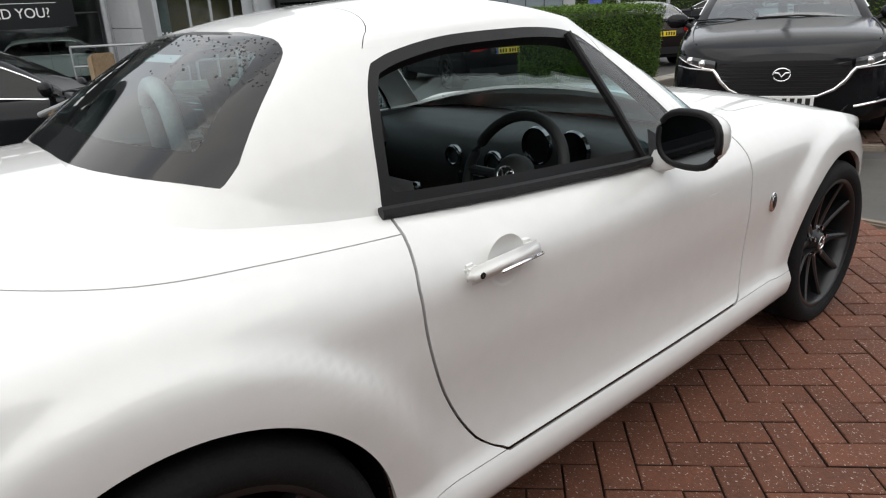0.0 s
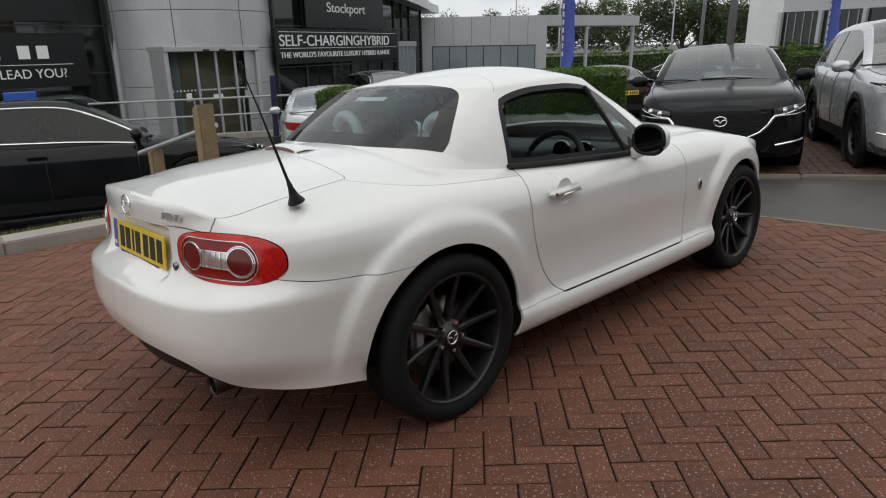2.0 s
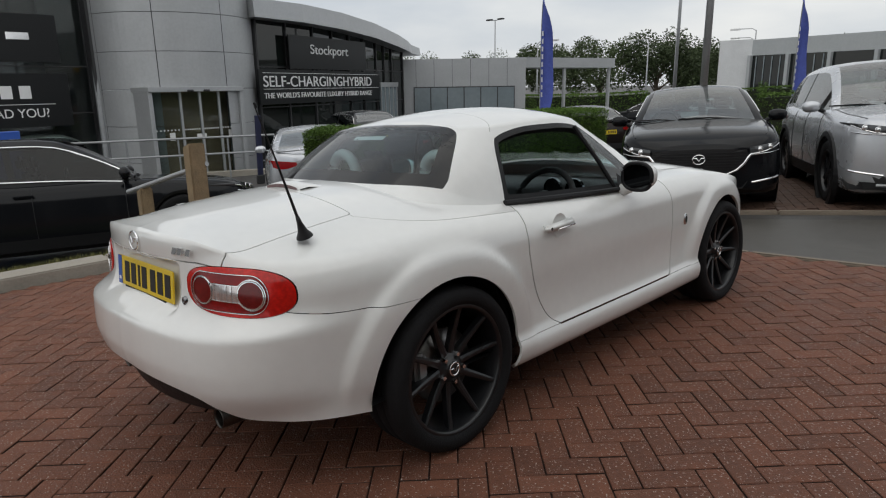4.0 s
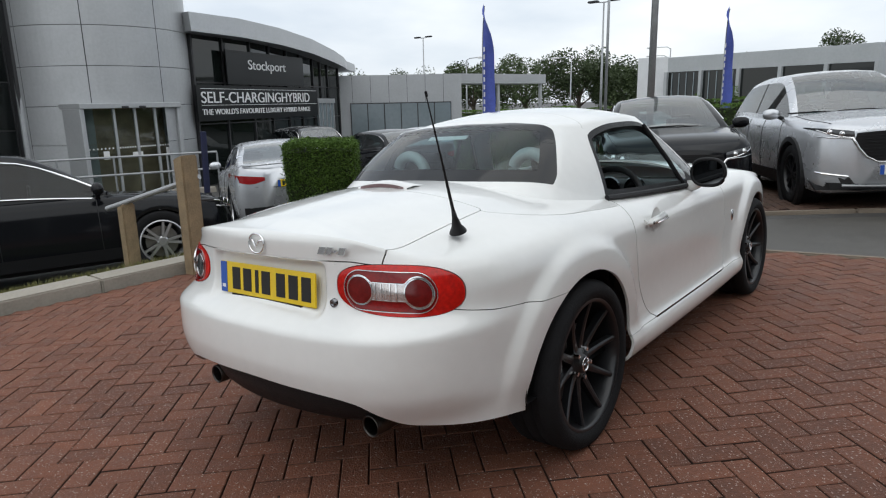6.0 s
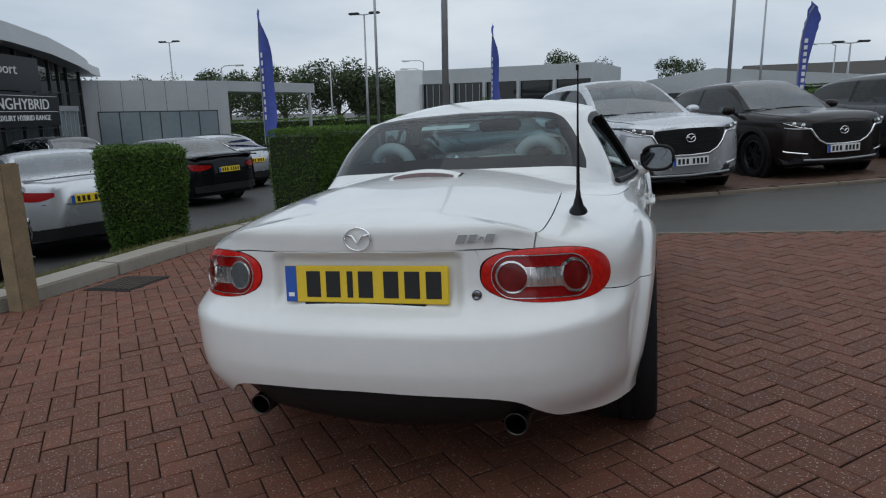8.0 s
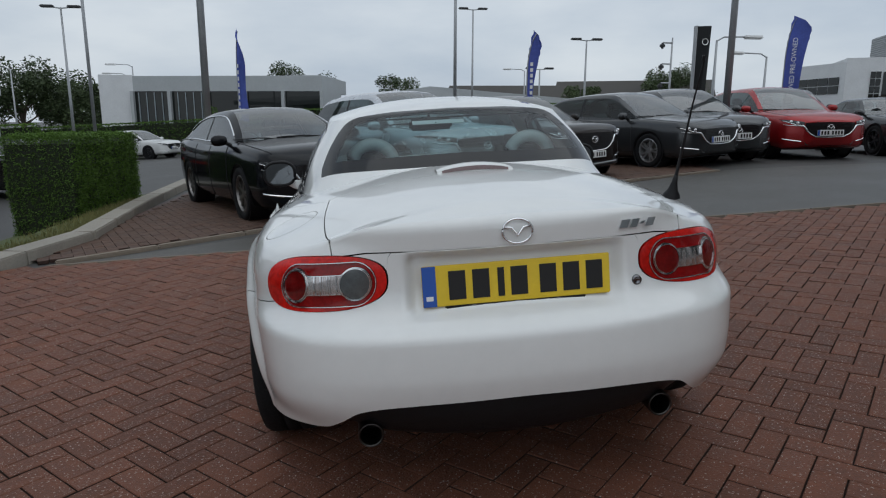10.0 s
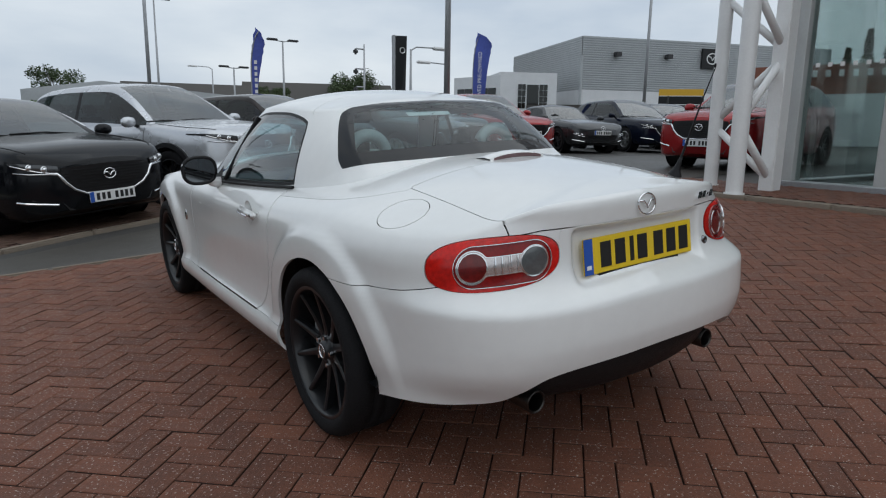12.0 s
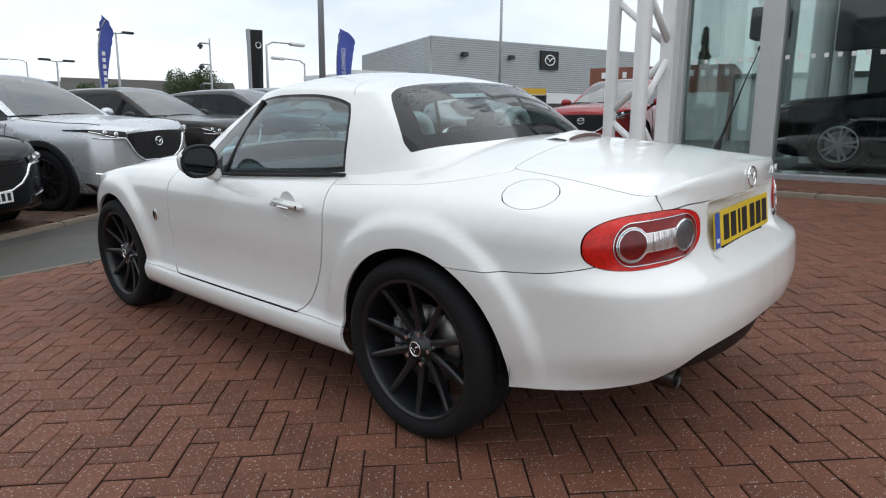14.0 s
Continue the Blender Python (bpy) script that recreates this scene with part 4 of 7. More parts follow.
# brick building beyond the showroom's far glass
bk = tagged(holder("brick_building"), "brown brick building with a pale dotted sign band", "building")
wall_between("wall", (29.6, 16.5), (31.3, 9.6), 0.2, 4.1, 6, REDBRICK, bk)
wall_between("lower_wall", (30.2, 13.2), (31.05, 9.7), 0.2, 2.75, 0.1, CLADW, bk)
pb = tagged(holder("pale_building"), "pale rendered low building with a sloping roof", "building")
wall_between("wall", (31.3, 9.5), (33.6, 1.5), 0.2, 3.35, 6, CLADW, pb)
wall_between("roof_edge", (31.2, 9.55), (33.55, 1.4), 3.36, 3.6, 6.2, ROOFTILE, pb)
for k in range(12):
    o = part("sign_dot", box(-0.1, 0.1, 3.55, 3.85, 0, 0.05), LETTER, bk)
    o.matrix_basis = on_wall((31.3, 9.6), (29.6, 16.5), 0.3 + 0.55 * k, -0.08, 0) @ Matrix.Rotation(math.pi, 4, "Y")
dots = part("glass_dots", join(*[cube(GX - 0.010, GX - 0.009, y - 0.025, y + 0.025, 1.83, 1.88) for y in [2.0 - 0.14 * k for k in range(40)]]), PLATEWHITE, sr, "row of pale dots on the glass")
tagged(dots, kind="stuff")

# ---- hedges and trees ----
def leaf_cloud(points, size, rng, flat=0.5):
    """Many small leaves, one folded diamond at each point."""
    v, f = [], []
    for p in points:
        s = size * rng.uniform(0.6, 1.3)
        d = Vector((rng.gauss(0, 1), rng.gauss(0, 1), rng.gauss(0.3, flat))).normalized()
        e = d.cross(Vector((rng.gauss(0, 1), rng.gauss(0, 1), rng.gauss(0, 1)))).normalized()
        o = len(v)
        v += [p - d * s, p + e * s * 0.45, p + d * s, p - e * s * 0.45]
        f.append((o, o + 1, o + 2, o + 3))
    return v, f


def hedge(name, line, width, height, leaves, size, label, taper=0.0, seed=1):
    rng = random.Random(seed)
    h = tagged(holder(name), label, "hedge")
    pts = [Vector(p) for p in line]
    length = sum((b - a).length for a, b in zip(pts, pts[1:]))
    mid = (pts[0] + pts[-1]) / 2

    def base_z(c):
        return ground_z(mid.x, mid.y) if len(pts) == 2 and length < 2.5 else ground_z(c.x, c.y)

    def drawn_in(c, zz):
        """A block narrows towards its foot."""
        return mid + (c - mid) * (1 - 0.8 * taper * (1 - zz) ** 2) if taper > 0.2 else c
    core_v, core_f, leaf_p = [], [], []
    for a, b in zip(pts, pts[1:]):
        d = (b - a).normalized()
        n = Vector((-d.y, d.x))
        L = (b - a).length
        steps = max(2, int(L / 0.3))
        for i in range(steps + 1):
            c = a + d * (L * i / steps)
            z = base_z(c)
            o = len(core_v)
            for s, zz in ((-1, 0), (-1, 0.55), (-1, 0.94), (1, 0.94), (1, 0.55), (1, 0)):
                w = width / 2 * (0.93 - (taper if zz == 0 else 0)) * rng.uniform(0.95, 1.02)
                e = drawn_in(c, zz)
                core_v.append((e.x + n.x * w * s, e.y + n.y * w * s, z + height * zz * rng.uniform(0.97, 1.0)))
            if i:
                for j in range(5):
                    core_f.append((o - 6 + j, o - 5 + j, o + 1 + j, o + j))
            if i in (0, steps):
                core_f.append(tuple(range(o, o + 6)))
        for _ in range(int(leaves * L / length)):
            t, side = rng.random(), rng.random()
            c = a + d * (t * L)
            z = base_z(c)
            zz = rng.random()
            c = drawn_in(c, zz)
            w = width / 2 * (1 - taper * (1 - zz) ** 2)
            bump = 0.045 * noise.noise(Vector((c.x * 3, c.y * 3, zz * 3.0))) + rng.gauss(0, 0.016)
            if side < 0.29:
                p = c + n * (w + bump)
                q = Vector((p.x, p.y, z + zz * height))
            elif side < 0.58:
                p = c - n * (w + bump)
                q = Vector((p.x, p.y, z + zz * height))
            elif side < 0.78:
                p = c + n * width * rng.uniform(-0.5, 0.5)
                q = Vector((p.x, p.y, z + height + bump))
            else:
                p = drawn_in(a if rng.random() < 0.5 else b, zz) + n * w * rng.uniform(-1, 1)
                e = -d if (p - a).length < (p - b).length else d
                q = Vector((p.x + e.x * bump, p.y + e.y * bump, z + zz * height))
            leaf_p.append(q)
    # Solid hull behind the leaves, coloured dark for the shaded inside.
    part("core", (core_v, core_f), HEDGECORE, h)
    o = part("leaves", leaf_cloud(leaf_p, size, rng), LEAF, h)
    tagged(o, kind="stuff")
    return h


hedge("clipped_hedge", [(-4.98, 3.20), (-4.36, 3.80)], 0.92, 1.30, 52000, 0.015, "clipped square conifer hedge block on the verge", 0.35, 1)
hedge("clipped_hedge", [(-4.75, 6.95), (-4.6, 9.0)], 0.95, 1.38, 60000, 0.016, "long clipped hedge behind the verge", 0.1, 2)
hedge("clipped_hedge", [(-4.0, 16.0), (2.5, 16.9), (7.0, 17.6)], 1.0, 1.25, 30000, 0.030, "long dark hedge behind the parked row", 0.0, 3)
hedge("far_hedge", [(-24.0, 37.0), (-9.0, 38.0), (1.0, 36.5)], 1.4, 1.9, 26000, 0.06, "dark trimmed hedge along the far boundary", 0.0, 4)
hedge("far_hedge", [(-30.0, 34.0), (-18.0, 36.0)], 1.4, 2.1, 16000, 0.06, "dark trimmed hedge beyond the annexe", 0.0, 5)
hedge("far_hedge", [(9.0, 50.0), (24.0, 44.0)], 1.4, 2.0, 18000, 0.06, "dark trimmed hedge before the far sheds", 0.0, 6)


def tree(x, y, top, spread, seed, leaves=2600, base=None, size=0.22):
    rng = random.Random(seed)
    z0 = ground_z(x, y) if base is None else base
    t = tagged(holder("tree", pose(x, y, z0)), "leafy dark green deciduous tree in the distance", "tree", "far trees")
    h = top - z0
    limbs = [rod([(0, 0, -0.2), (0.05, 0, h * 0.3), (0, 0.1, h * 0.7)], 0.2, 8, radii=[0.26, 0.2, 0.07])]
    clumps = []
    for k in range(16):
        a = rng.uniform(0, 6.283)
        r = spread * rng.uniform(0.25, 0.95)
        zz = h * rng.uniform(0.38, 0.93)
        r *= (1 - ((zz / h - 0.6) / 0.5) ** 2) ** 0.5 if abs(zz / h - 0.6) < 0.5 else 0.3
        c = Vector((r * math.cos(a), r * math.sin(a), zz))
        limbs.append(rod([(0, 0, h * rng.uniform(0.25, 0.45)), c * 0.6 + Vector((0, 0, h * 0.15)), c], 0.05, 5, radii=[0.09, 0.05, 0.02]))
        clumps.append((c, spread * rng.uniform(0.24, 0.42)))
    part("trunk", join(*limbs), BARK, t)
    pts = []
    for _ in range(leaves):
        c, r = rng.choice(clumps)
        d = Vector((rng.gauss(0, 1), rng.gauss(0, 1), rng.gauss(0, 0.8))).normalized()
        pts.append(c + d * r * rng.uniform(0.55, 1.05))
    cr = part("crown", leaf_cloud(pts, size, rng), TREELEAF, t)
    tagged(cr, kind="stuff")


for i, (x, y, top, sp) in enumerate(((-35.0, 57.8, 5.6, 4.4), (-30.0, 60, 5.8, 4.0), (-40.5, 56, 5.0, 4.0), (-26.0, 62, 4.6, 3.6), (-45, 52, 4.6, 3.2), (-35, 80, 4.9, 5.0), (-28.0, 82, 5.0, 5.0), (-22.0, 84, 5.1, 5.0),
                                     (39.8, 78.5, 7.3, 4.6), (-6.0, 62, 6.4, 3.0), (3.5, 66, 5.4, 2.4), (26, 70, 5.0, 1.6), (23, 66, 4.9, 1.8), (-52, 47, 4.6, 3.2))):
    tree(x, y, top, sp, 100 + i, 9000 if sp > 3.5 else 5000, size=0.15 if sp > 3.5 else 0.11)


def poplar(x, y, top, width, seed):
    """A narrow upright tree, pointed at the top."""
    rng = random.Random(seed)
    z0 = ground_z(x, y)
    h = top - z0
    t = tagged(holder("poplar", pose(x, y, z0)), "narrow dark green poplar behind the brick building", "tree", "poplars")
    part("trunk", rod([(0, 0, -0.2), (0, 0, h * 0.5), (0, 0, h * 0.95)], 0.12, 8, radii=[0.16, 0.1, 0.03]), BARK, t)
    pts = []
    for _ in range(3500):
        f = rng.random() ** 0.9
        r = width * math.sin(math.pi * min(1, 0.12 + 0.88 * f)) ** 0.6 * (1 - 0.55 * f) * (0.75 + 0.25 * math.sin(f * 31 + seed)) * rng.random() ** 0.4
        a = rng.uniform(0, 6.283)
        pts.append(Vector((r * math.cos(a), r * math.sin(a), h * (0.15 + 0.85 * f))))
    tagged(part("crown", leaf_cloud(pts, 0.16, rng), TREELEAF, t), kind="stuff")


poplar(39.0, 14.0, 7.0, 0.62, 5)
poplar(38.6, 15.0, 6.6, 0.52, 6)
poplar(38.3, 15.9, 5.6, 0.55, 7)

# ---- parked cars ----
def paint(name, color, metal=0.3, rough=0.25):
    dark = max(color) < 0.03
    return material(name, color, rough, metal=metal, var=0.05, scale=3, coat=0.10 if dark else 0.35, spec=0.18 if dark else 0.5)


PAINTS = {
    "black": paint("black_paint", (0.006, 0.0065, 0.008), 0.0, 0.12),
    "silver": paint("silver_paint", (0.55, 0.565, 0.59), 0.60, 0.27),
    "grey": paint("grey_paint", (0.040, 0.042, 0.045), 0.4, 0.2),
    "red": paint("red_paint", (0.30, 0.010, 0.012), 0.35),
    "navy": paint("navy_paint", (0.007, 0.010, 0.022), 0.1, 0.15),
    "bronze": paint("bronze_black_paint", (0.018, 0.014, 0.013), 0.2, 0.18),
    "white": paint("white_paint", (0.62, 0.62, 0.61), 0.0),
}
HEADLAMP = material("headlamp_glass", (0.045, 0.047, 0.05), 0.06, metal=0.2, coat=1.0)
TAILRED = material("tail_lamp_red", (0.30, 0.006, 0.008), 0.08, coat=1.0)
SILVERWHEEL = material("silver_wheel", (0.45, 0.45, 0.46), 0.3, metal=0.8)
GRILLE = material("grille_black", (0.008, 0.008, 0.009), 0.35, var=0.3, scale=40)

# Side profiles: y runs from the tail (0) to the nose (1); z in metres.
SHAPES = {
    "saloon": dict(L=4.86, W=1.84, H=1.45, wb=2.83, fo=0.97, r=0.345, hood=0.96, belt=0.98, tail=1.04, nose=0.225, face=(0.70, 0.43, 0.375),
                   roof=((0.00, 0.0), (0.06, 0.02), (0.13, 0.12), (0.24, 0.75), (0.36, 0.98), (0.46, 1.0), (0.56, 0.93), (0.66, 0.50), (0.745, 0.0))),
    "suv": dict(L=4.55, W=1.84, H=1.675, wb=2.70, fo=0.93, r=0.37, hood=1.06, belt=1.08, tail=1.12, nose=0.14, face=(0.885, 0.56, 0.465),
                roof=((0.02, 0.0), (0.045, 0.30), (0.10, 0.80), (0.20, 0.96), (0.36, 1.0), (0.50, 0.96), (0.60, 0.62), (0.72, 0.0))),
    "hatch": dict(L=4.40, W=1.79, H=1.46, wb=2.70, fo=0.92, r=0.325, hood=0.90, belt=0.94, tail=1.02, nose=0.19, face=(0.69, 0.43, 0.50),
                  roof=((0.01, 0.0), (0.05, 0.30), (0.13, 0.80), (0.26, 0.97), (0.40, 1.0), (0.52, 0.94), (0.62, 0.55), (0.73, 0.0))),
    "crossover": dict(L=4.27, W=1.76, H=1.54, wb=2.57, fo=0.87, r=0.345, hood=0.99, belt=1.02, tail=1.08, nose=0.16, face=(0.80, 0.52, 0.44),
                      roof=((0.015, 0.0), (0.05, 0.32), (0.12, 0.82), (0.24, 0.97), (0.40, 1.0), (0.52, 0.94), (0.62, 0.55), (0.73, 0.0))),
    "coupe": dict(L=4.70, W=1.84, H=1.42, wb=2.73, fo=0.95, r=0.345, hood=0.88, belt=0.95, tail=1.07, nose=0.22, face=(0.64, 0.40, 0.42),
                  roof=((0.07, 0.0), (0.14, 0.22), (0.27, 0.80), (0.40, 1.0), (0.50, 0.95), (0.60, 0.55), (0.70, 0.0))),
    "roadster": dict(L=3.92, W=1.73, H=1.23, wb=2.31, fo=0.81, r=0.31, hood=0.80, belt=0.84, tail=0.88, nose=0.22, face=(0.45, 0.31, 0.50),
                     roof=((0.14, 0.0), (0.20, 0.45), (0.30, 0.92), (0.40, 1.0), (0.48, 0.93), (0.55, 0.5), (0.61, 0.0))),
}

SHAPES["executive"] = dict(SHAPES["saloon"], hood=0.88, belt=0.94, tail=1.02, nose=0.24, fo=0.86, L=4.75, H=1.44)


def car_body_rows(sp, y):
    """Half section of the lower body at y metres from the tail."""
    L, W, nose = sp["L"], sp["W"], sp["nose"]
    u = y / L
    e = abs(2 * u - 1)
    w = W / 2 * (1 - 0.10 * max(0, (e - 0.55) / 0.45) ** 2) * (1 - max(0, (e - 0.86) / 0.16) ** 2.6 * 0.62)
    top = lerp_table(((0, sp["tail"] - 0.10), (0.04, sp["tail"]), (0.2, sp["tail"]), (0.45, sp["belt"]), (0.70, sp["hood"] + 0.03), (0.85, sp["hood"] - 0.025), (0.95, sp["hood"] - 0.42 * nose), (1, sp["hood"] - nose)), u)
    bot = lerp_table(((0, 0.36), (0.05, 0.24), (0.12, 0.20), (0.88, 0.19), (0.96, 0.20), (1, 0.27)), u)
    h = top - bot
    return [(0, bot), (w * 0.86, bot), (w * 0.955, bot + 0.05 * h), (w * 0.985, bot + 0.22 * h), (w, bot + 0.42 * h), (w * 0.995, bot + 0.58 * h), (w * 0.985, bot + 0.72 * h),
            (w * 0.965, bot + 0.86 * h), (w * 0.925, bot + 0.95 * h), (w * 0.86, top - 0.004), (w * 0.7, top + 0.012), (w * 0.4, top + 0.028), (0, top + 0.034)]


def car_cabin_rows(sp, y):
    L, W = sp["L"], sp["W"]
    u = y / L
    h = lerp_table(sp["roof"], u)
    base = lerp_table(((0, sp["tail"]), (0.2, sp["tail"]), (0.45, sp["belt"]), (0.75, sp["hood"])), u) - 0.02
    z = base + (sp["H"] - base) * h
    e = abs(2 * u - 0.85)
    wb = W / 2 * (0.90 - 0.10 * min(1, e) ** 3)
    wt = W / 2 * (0.66 - 0.08 * min(1, e) ** 2)
    w = wb + (wt - wb) * h
    return [(wb + 0.003, base - 0.03), (wb + (w - wb) * 0.12, base + (z - base) * 0.10), (wb + (w - wb) * 0.5, base + (z - base) * 0.46), (wb + (w - wb) * 0.88, base + (z - base) * 0.82),
            (w * 0.965, base + (z - base) * 0.925), (w * 0.88, z - 0.02 * h), (w * 0.5, z + 0.006 * h), (0, z + 0.016 * h)]


def end_gap(sp, x, k=0.985):
    """How far the body's end lies behind its foremost point at x from the middle."""
    L, W = sp["L"], sp["W"]
    lo, hi = 0.0, 0.9
    for _ in range(24):
        g = (lo + hi) / 2
        e = 1 - 2 * g / L
        w = W / 2 * k * (1 - 0.10 * max(0, (e - 0.55) / 0.45) ** 2) * (1 - max(0, (e - 0.86) / 0.16) ** 2.6 * 0.62)
        lo, hi = (g, hi) if w < abs(x) else (lo, g)
    return (lo + hi) / 2


def slab_side(sp, s, x0, x1, z0, z1, gy):
    """A dark hollow beside the lower intake, following the curve of the nose."""
    v = []
    for i in range(7):
        t = i / 6
        x = x0 + (x1 - x0) * t
        k = 1 - 0.75 * t
        for z in (z0 + 0.05 * t, z0 + 0.05 * t + (z1 - z0) * k):
            v.append(Vector((s * x, gy + 0.003 - end_gap(sp, x), z)))
    f = [(i * 2, i * 2 + 1, i * 2 + 3, i * 2 + 2) for i in range(6)]
    return v, f if s < 0 else [tuple(reversed(q)) for q in f]


def grid_faces(n, m):
    return [(i * m + j, i * m + j + 1, (i + 1) * m + j + 1, (i + 1) * m + j) for i in range(n - 1) for j in range(m - 1)]


def wheel_mesh(r, w, rim_r):
    tyre = lathe([(rim_r, -w * 0.42), (r - 0.03, -w * 0.5), (r - 0.008, -w * 0.44), (r, -w * 0.25), (r, w * 0.25), (r - 0.008, w * 0.44), (r - 0.03, w * 0.5), (rim_r + 0.012, w * 0.47), (rim_r, w * 0.42)], 40)
    rim = [lathe([(rim_r, w * 0.42), (rim_r - 0.012, w * 0.44), (rim_r - 0.022, w * 0.30), (rim_r - 0.03, -w * 0.3)], 40),
           lathe([(0.001, w * 0.34), (0.045, w * 0.34), (0.06, w * 0.30), (0.062, w * 0.1)], 20)]
    for k in range(10):
        a = 2 * math.pi * k / 10 + (0.13 if k % 2 else -0.13)
        bar = cube(w * 0.20, w * 0.33, -0.014, 0.014, 0.04, rim_r - 0.015)
        rim.append(moved(bar, Matrix.Rotation(a, 4, "X")))
    disc = lathe([(0.001, 0.0), (rim_r * 0.72, 0.0)], 24)
    return tyre, join(*rim), disc


WHEELS = {}


def add_wheel(parent, pos, r, w, rim_r, mat, left, spoke_label=""):
    """A wheel as a part, with its tyre, rim and brake disc."""
    key = (r, w, rim_r, mat.name)
    if key not in WHEELS:
        t, m, d = wheel_mesh(r, w, rim_r)
        WHEELS[key] = (mesh_of("tyre", t[0], t[1], RUBBER, True), mesh_of("rim", m[0], m[1], mat), mesh_of("brake_disc", d[0], d[1], STEEL))
    tyre, rim, disc = WHEELS[key]
    hub = new("wheel", tyre)
    hub.parent = parent
    hub.matrix_basis = Matrix.Translation(pos) @ (Matrix.Rotation(math.pi, 4, "Z") if left else Matrix.Identity(4))
    for nm, me in (("rim", rim), ("brake_disc", disc)):
        o = new(nm, me)
        o.parent = hub
    return hub


def plate(parent, m, yellow, w=0.52, h=0.111):
    """A number plate with its blue band; its characters are plain bars."""
    base = part("number_plate", box(-w / 2, w / 2, -0.004, 0.004, -h / 2, h / 2, 0.003, 1), YELLOW if yellow else PLATEWHITE, parent)
    base.matrix_basis = m
    part("band", box(w / 2 - 0.045, w / 2 - 0.001, 0.004, 0.0055, -h / 2 + 0.002, h / 2 - 0.002), BLUE, base, "blue band")
    for x in (-0.215, -0.155, -0.10, -0.04, 0.05, 0.11, 0.17):
        part("bar", cube(x - 0.018, x + 0.018, 0.004, 0.0052, -0.036, 0.036), INK, base)
    return base


def parked_car(name, shape, colour, front, heading, scale, label, cat="car", wheel=None, yellow_tail=True, cladding=False, style="plain"):
    """A parked car: its nose's middle stands at front, and it looks along heading (degrees clockwise from +y)."""
    sp = SHAPES[shape]
    pm = PAINTS[colour]
    L, W, r = sp["L"], sp["W"], sp["r"]
    hx, hy = math.sin(radians(heading)), math.cos(radians(heading))
    cx, cy = front[0] - hx * L * scale, front[1] - hy * L * scale
    z0, z1 = ground_z(cx, cy), ground_z(*front)
    zl, zr = ground_z(front[0] - hy, front[1] + hx), ground_z(front[0] + hy, front[1] - hx)
    ob = holder(name, pose(cx, cy, z0, 0, 0, -heading) @ Matrix.Rotation(math.atan2(z1 - z0, L * scale), 4, "X") @ Matrix.Rotation(-math.atan2(zr - zl, 2), 4, "Y") @ Matrix.Scale(scale, 4))
    tagged(ob, label, cat)
    # lower body, with wheel arches cut out
    ys = sorted(set([i / 56 * L for i in range(57)] + [0.02, 0.05, 0.09, L - 0.02, L - 0.05, L - 0.09]))
    rows = [car_body_rows(sp, y) for y in ys]
    m = len(rows[0])
    verts = [Vector((p[0], y, p[1])) for y, row in zip(ys, rows) for p in row]
    body = (verts, grid_faces(len(ys), m))
    axles = (L - sp["fo"] - sp["wb"], L - sp["fo"])
    ra = r + 0.045
    rings = []
    for ya in axles:
        body, _ = clip_mesh(body, lambda v: (math.hypot(v[1] - ya, v[2] - r) - ra) if v[0] > W * 0.28 else 1.0)
    cap0 = ([Vector((s * p[0], 0, p[1])) for s in (1,) for p in rows[0]], [tuple(range(m))])
    cap1 = ([Vector((p[0], L, p[1])) for p in rows[-1]], [tuple(range(m))])
    whole = mirrored(join(body, cap0, cap1))
    bm = welded(whole)
    bmesh.ops.recalc_face_normals(bm, faces=bm.faces[:])
    part("body", bm, pm, ob, smooth=True)
    for ya in axles:
        for s in (1, -1):
            arch = [(ra + 0.002, s * (W / 2 - 0.02)), (ra - 0.03, s * (W / 2 - 0.03)), (ra, s * (W / 2 - 0.30))]
            v, f = lathe(arch, 32)
            lip = part("wheel_arch", (v, f), BLACKTRIM, ob)
            lip.location = (0, ya, r)
            if cladding:
                c = part("arch_trim", lathe([(ra, s * (W / 2 - 0.06)), (ra, s * (W / 2 + 0.012)), (ra + 0.06, s * (W / 2 + 0.005)), (ra + 0.065, s * (W / 2 - 0.05))], 36), BLACKTRIM, ob)
                c.location = (0, ya, r)
            add_wheel(ob, (s * (W / 2 - 0.115), ya, r), r, 0.21, r * 0.70, wheel or RIM, s < 0)
    part("underside", box(-W * 0.40, W * 0.40, 0.3, L - 0.3, 0.17, 0.5), BLACKTRIM, ob)
    # cabin
    u0, u1 = sp["roof"][0][0], sp["roof"][-1][0]
    n = 44
    ys = [(u0 + (u1 - u0) * i / n) * L for i in range(n + 1)]
    rows = [car_cabin_rows(sp, y) for y in ys]
    k = len(rows[0])
    verts = [Vector((p[0], y, p[1])) for y, row in zip(ys, rows) for p in row]
    peak = [lerp_table(sp["roof"], y / L) for y in ys]
    side, screen, rear, frame_f, pillar = [], [], [], [], []
    im = max(range(n + 1), key=lambda i: peak[i])
    top_start = next(i for i in range(im, n + 1) if peak[i] < 0.95)
    rear_end = next((i for i in range(im, -1, -1) if peak[i] < 0.90), 0)
    i0 = next(i for i in range(n + 1) if peak[i] > 0.34)
    i1 = next(i for i in range(n, -1, -1) if peak[i] > 0.16)
    mid = (i0 + i1) // 2
    for i in range(n):
        for j in range(k - 1):
            q = (i * k + j, i * k + j + 1, (i + 1) * k + j + 1, (i + 1) * k + j)
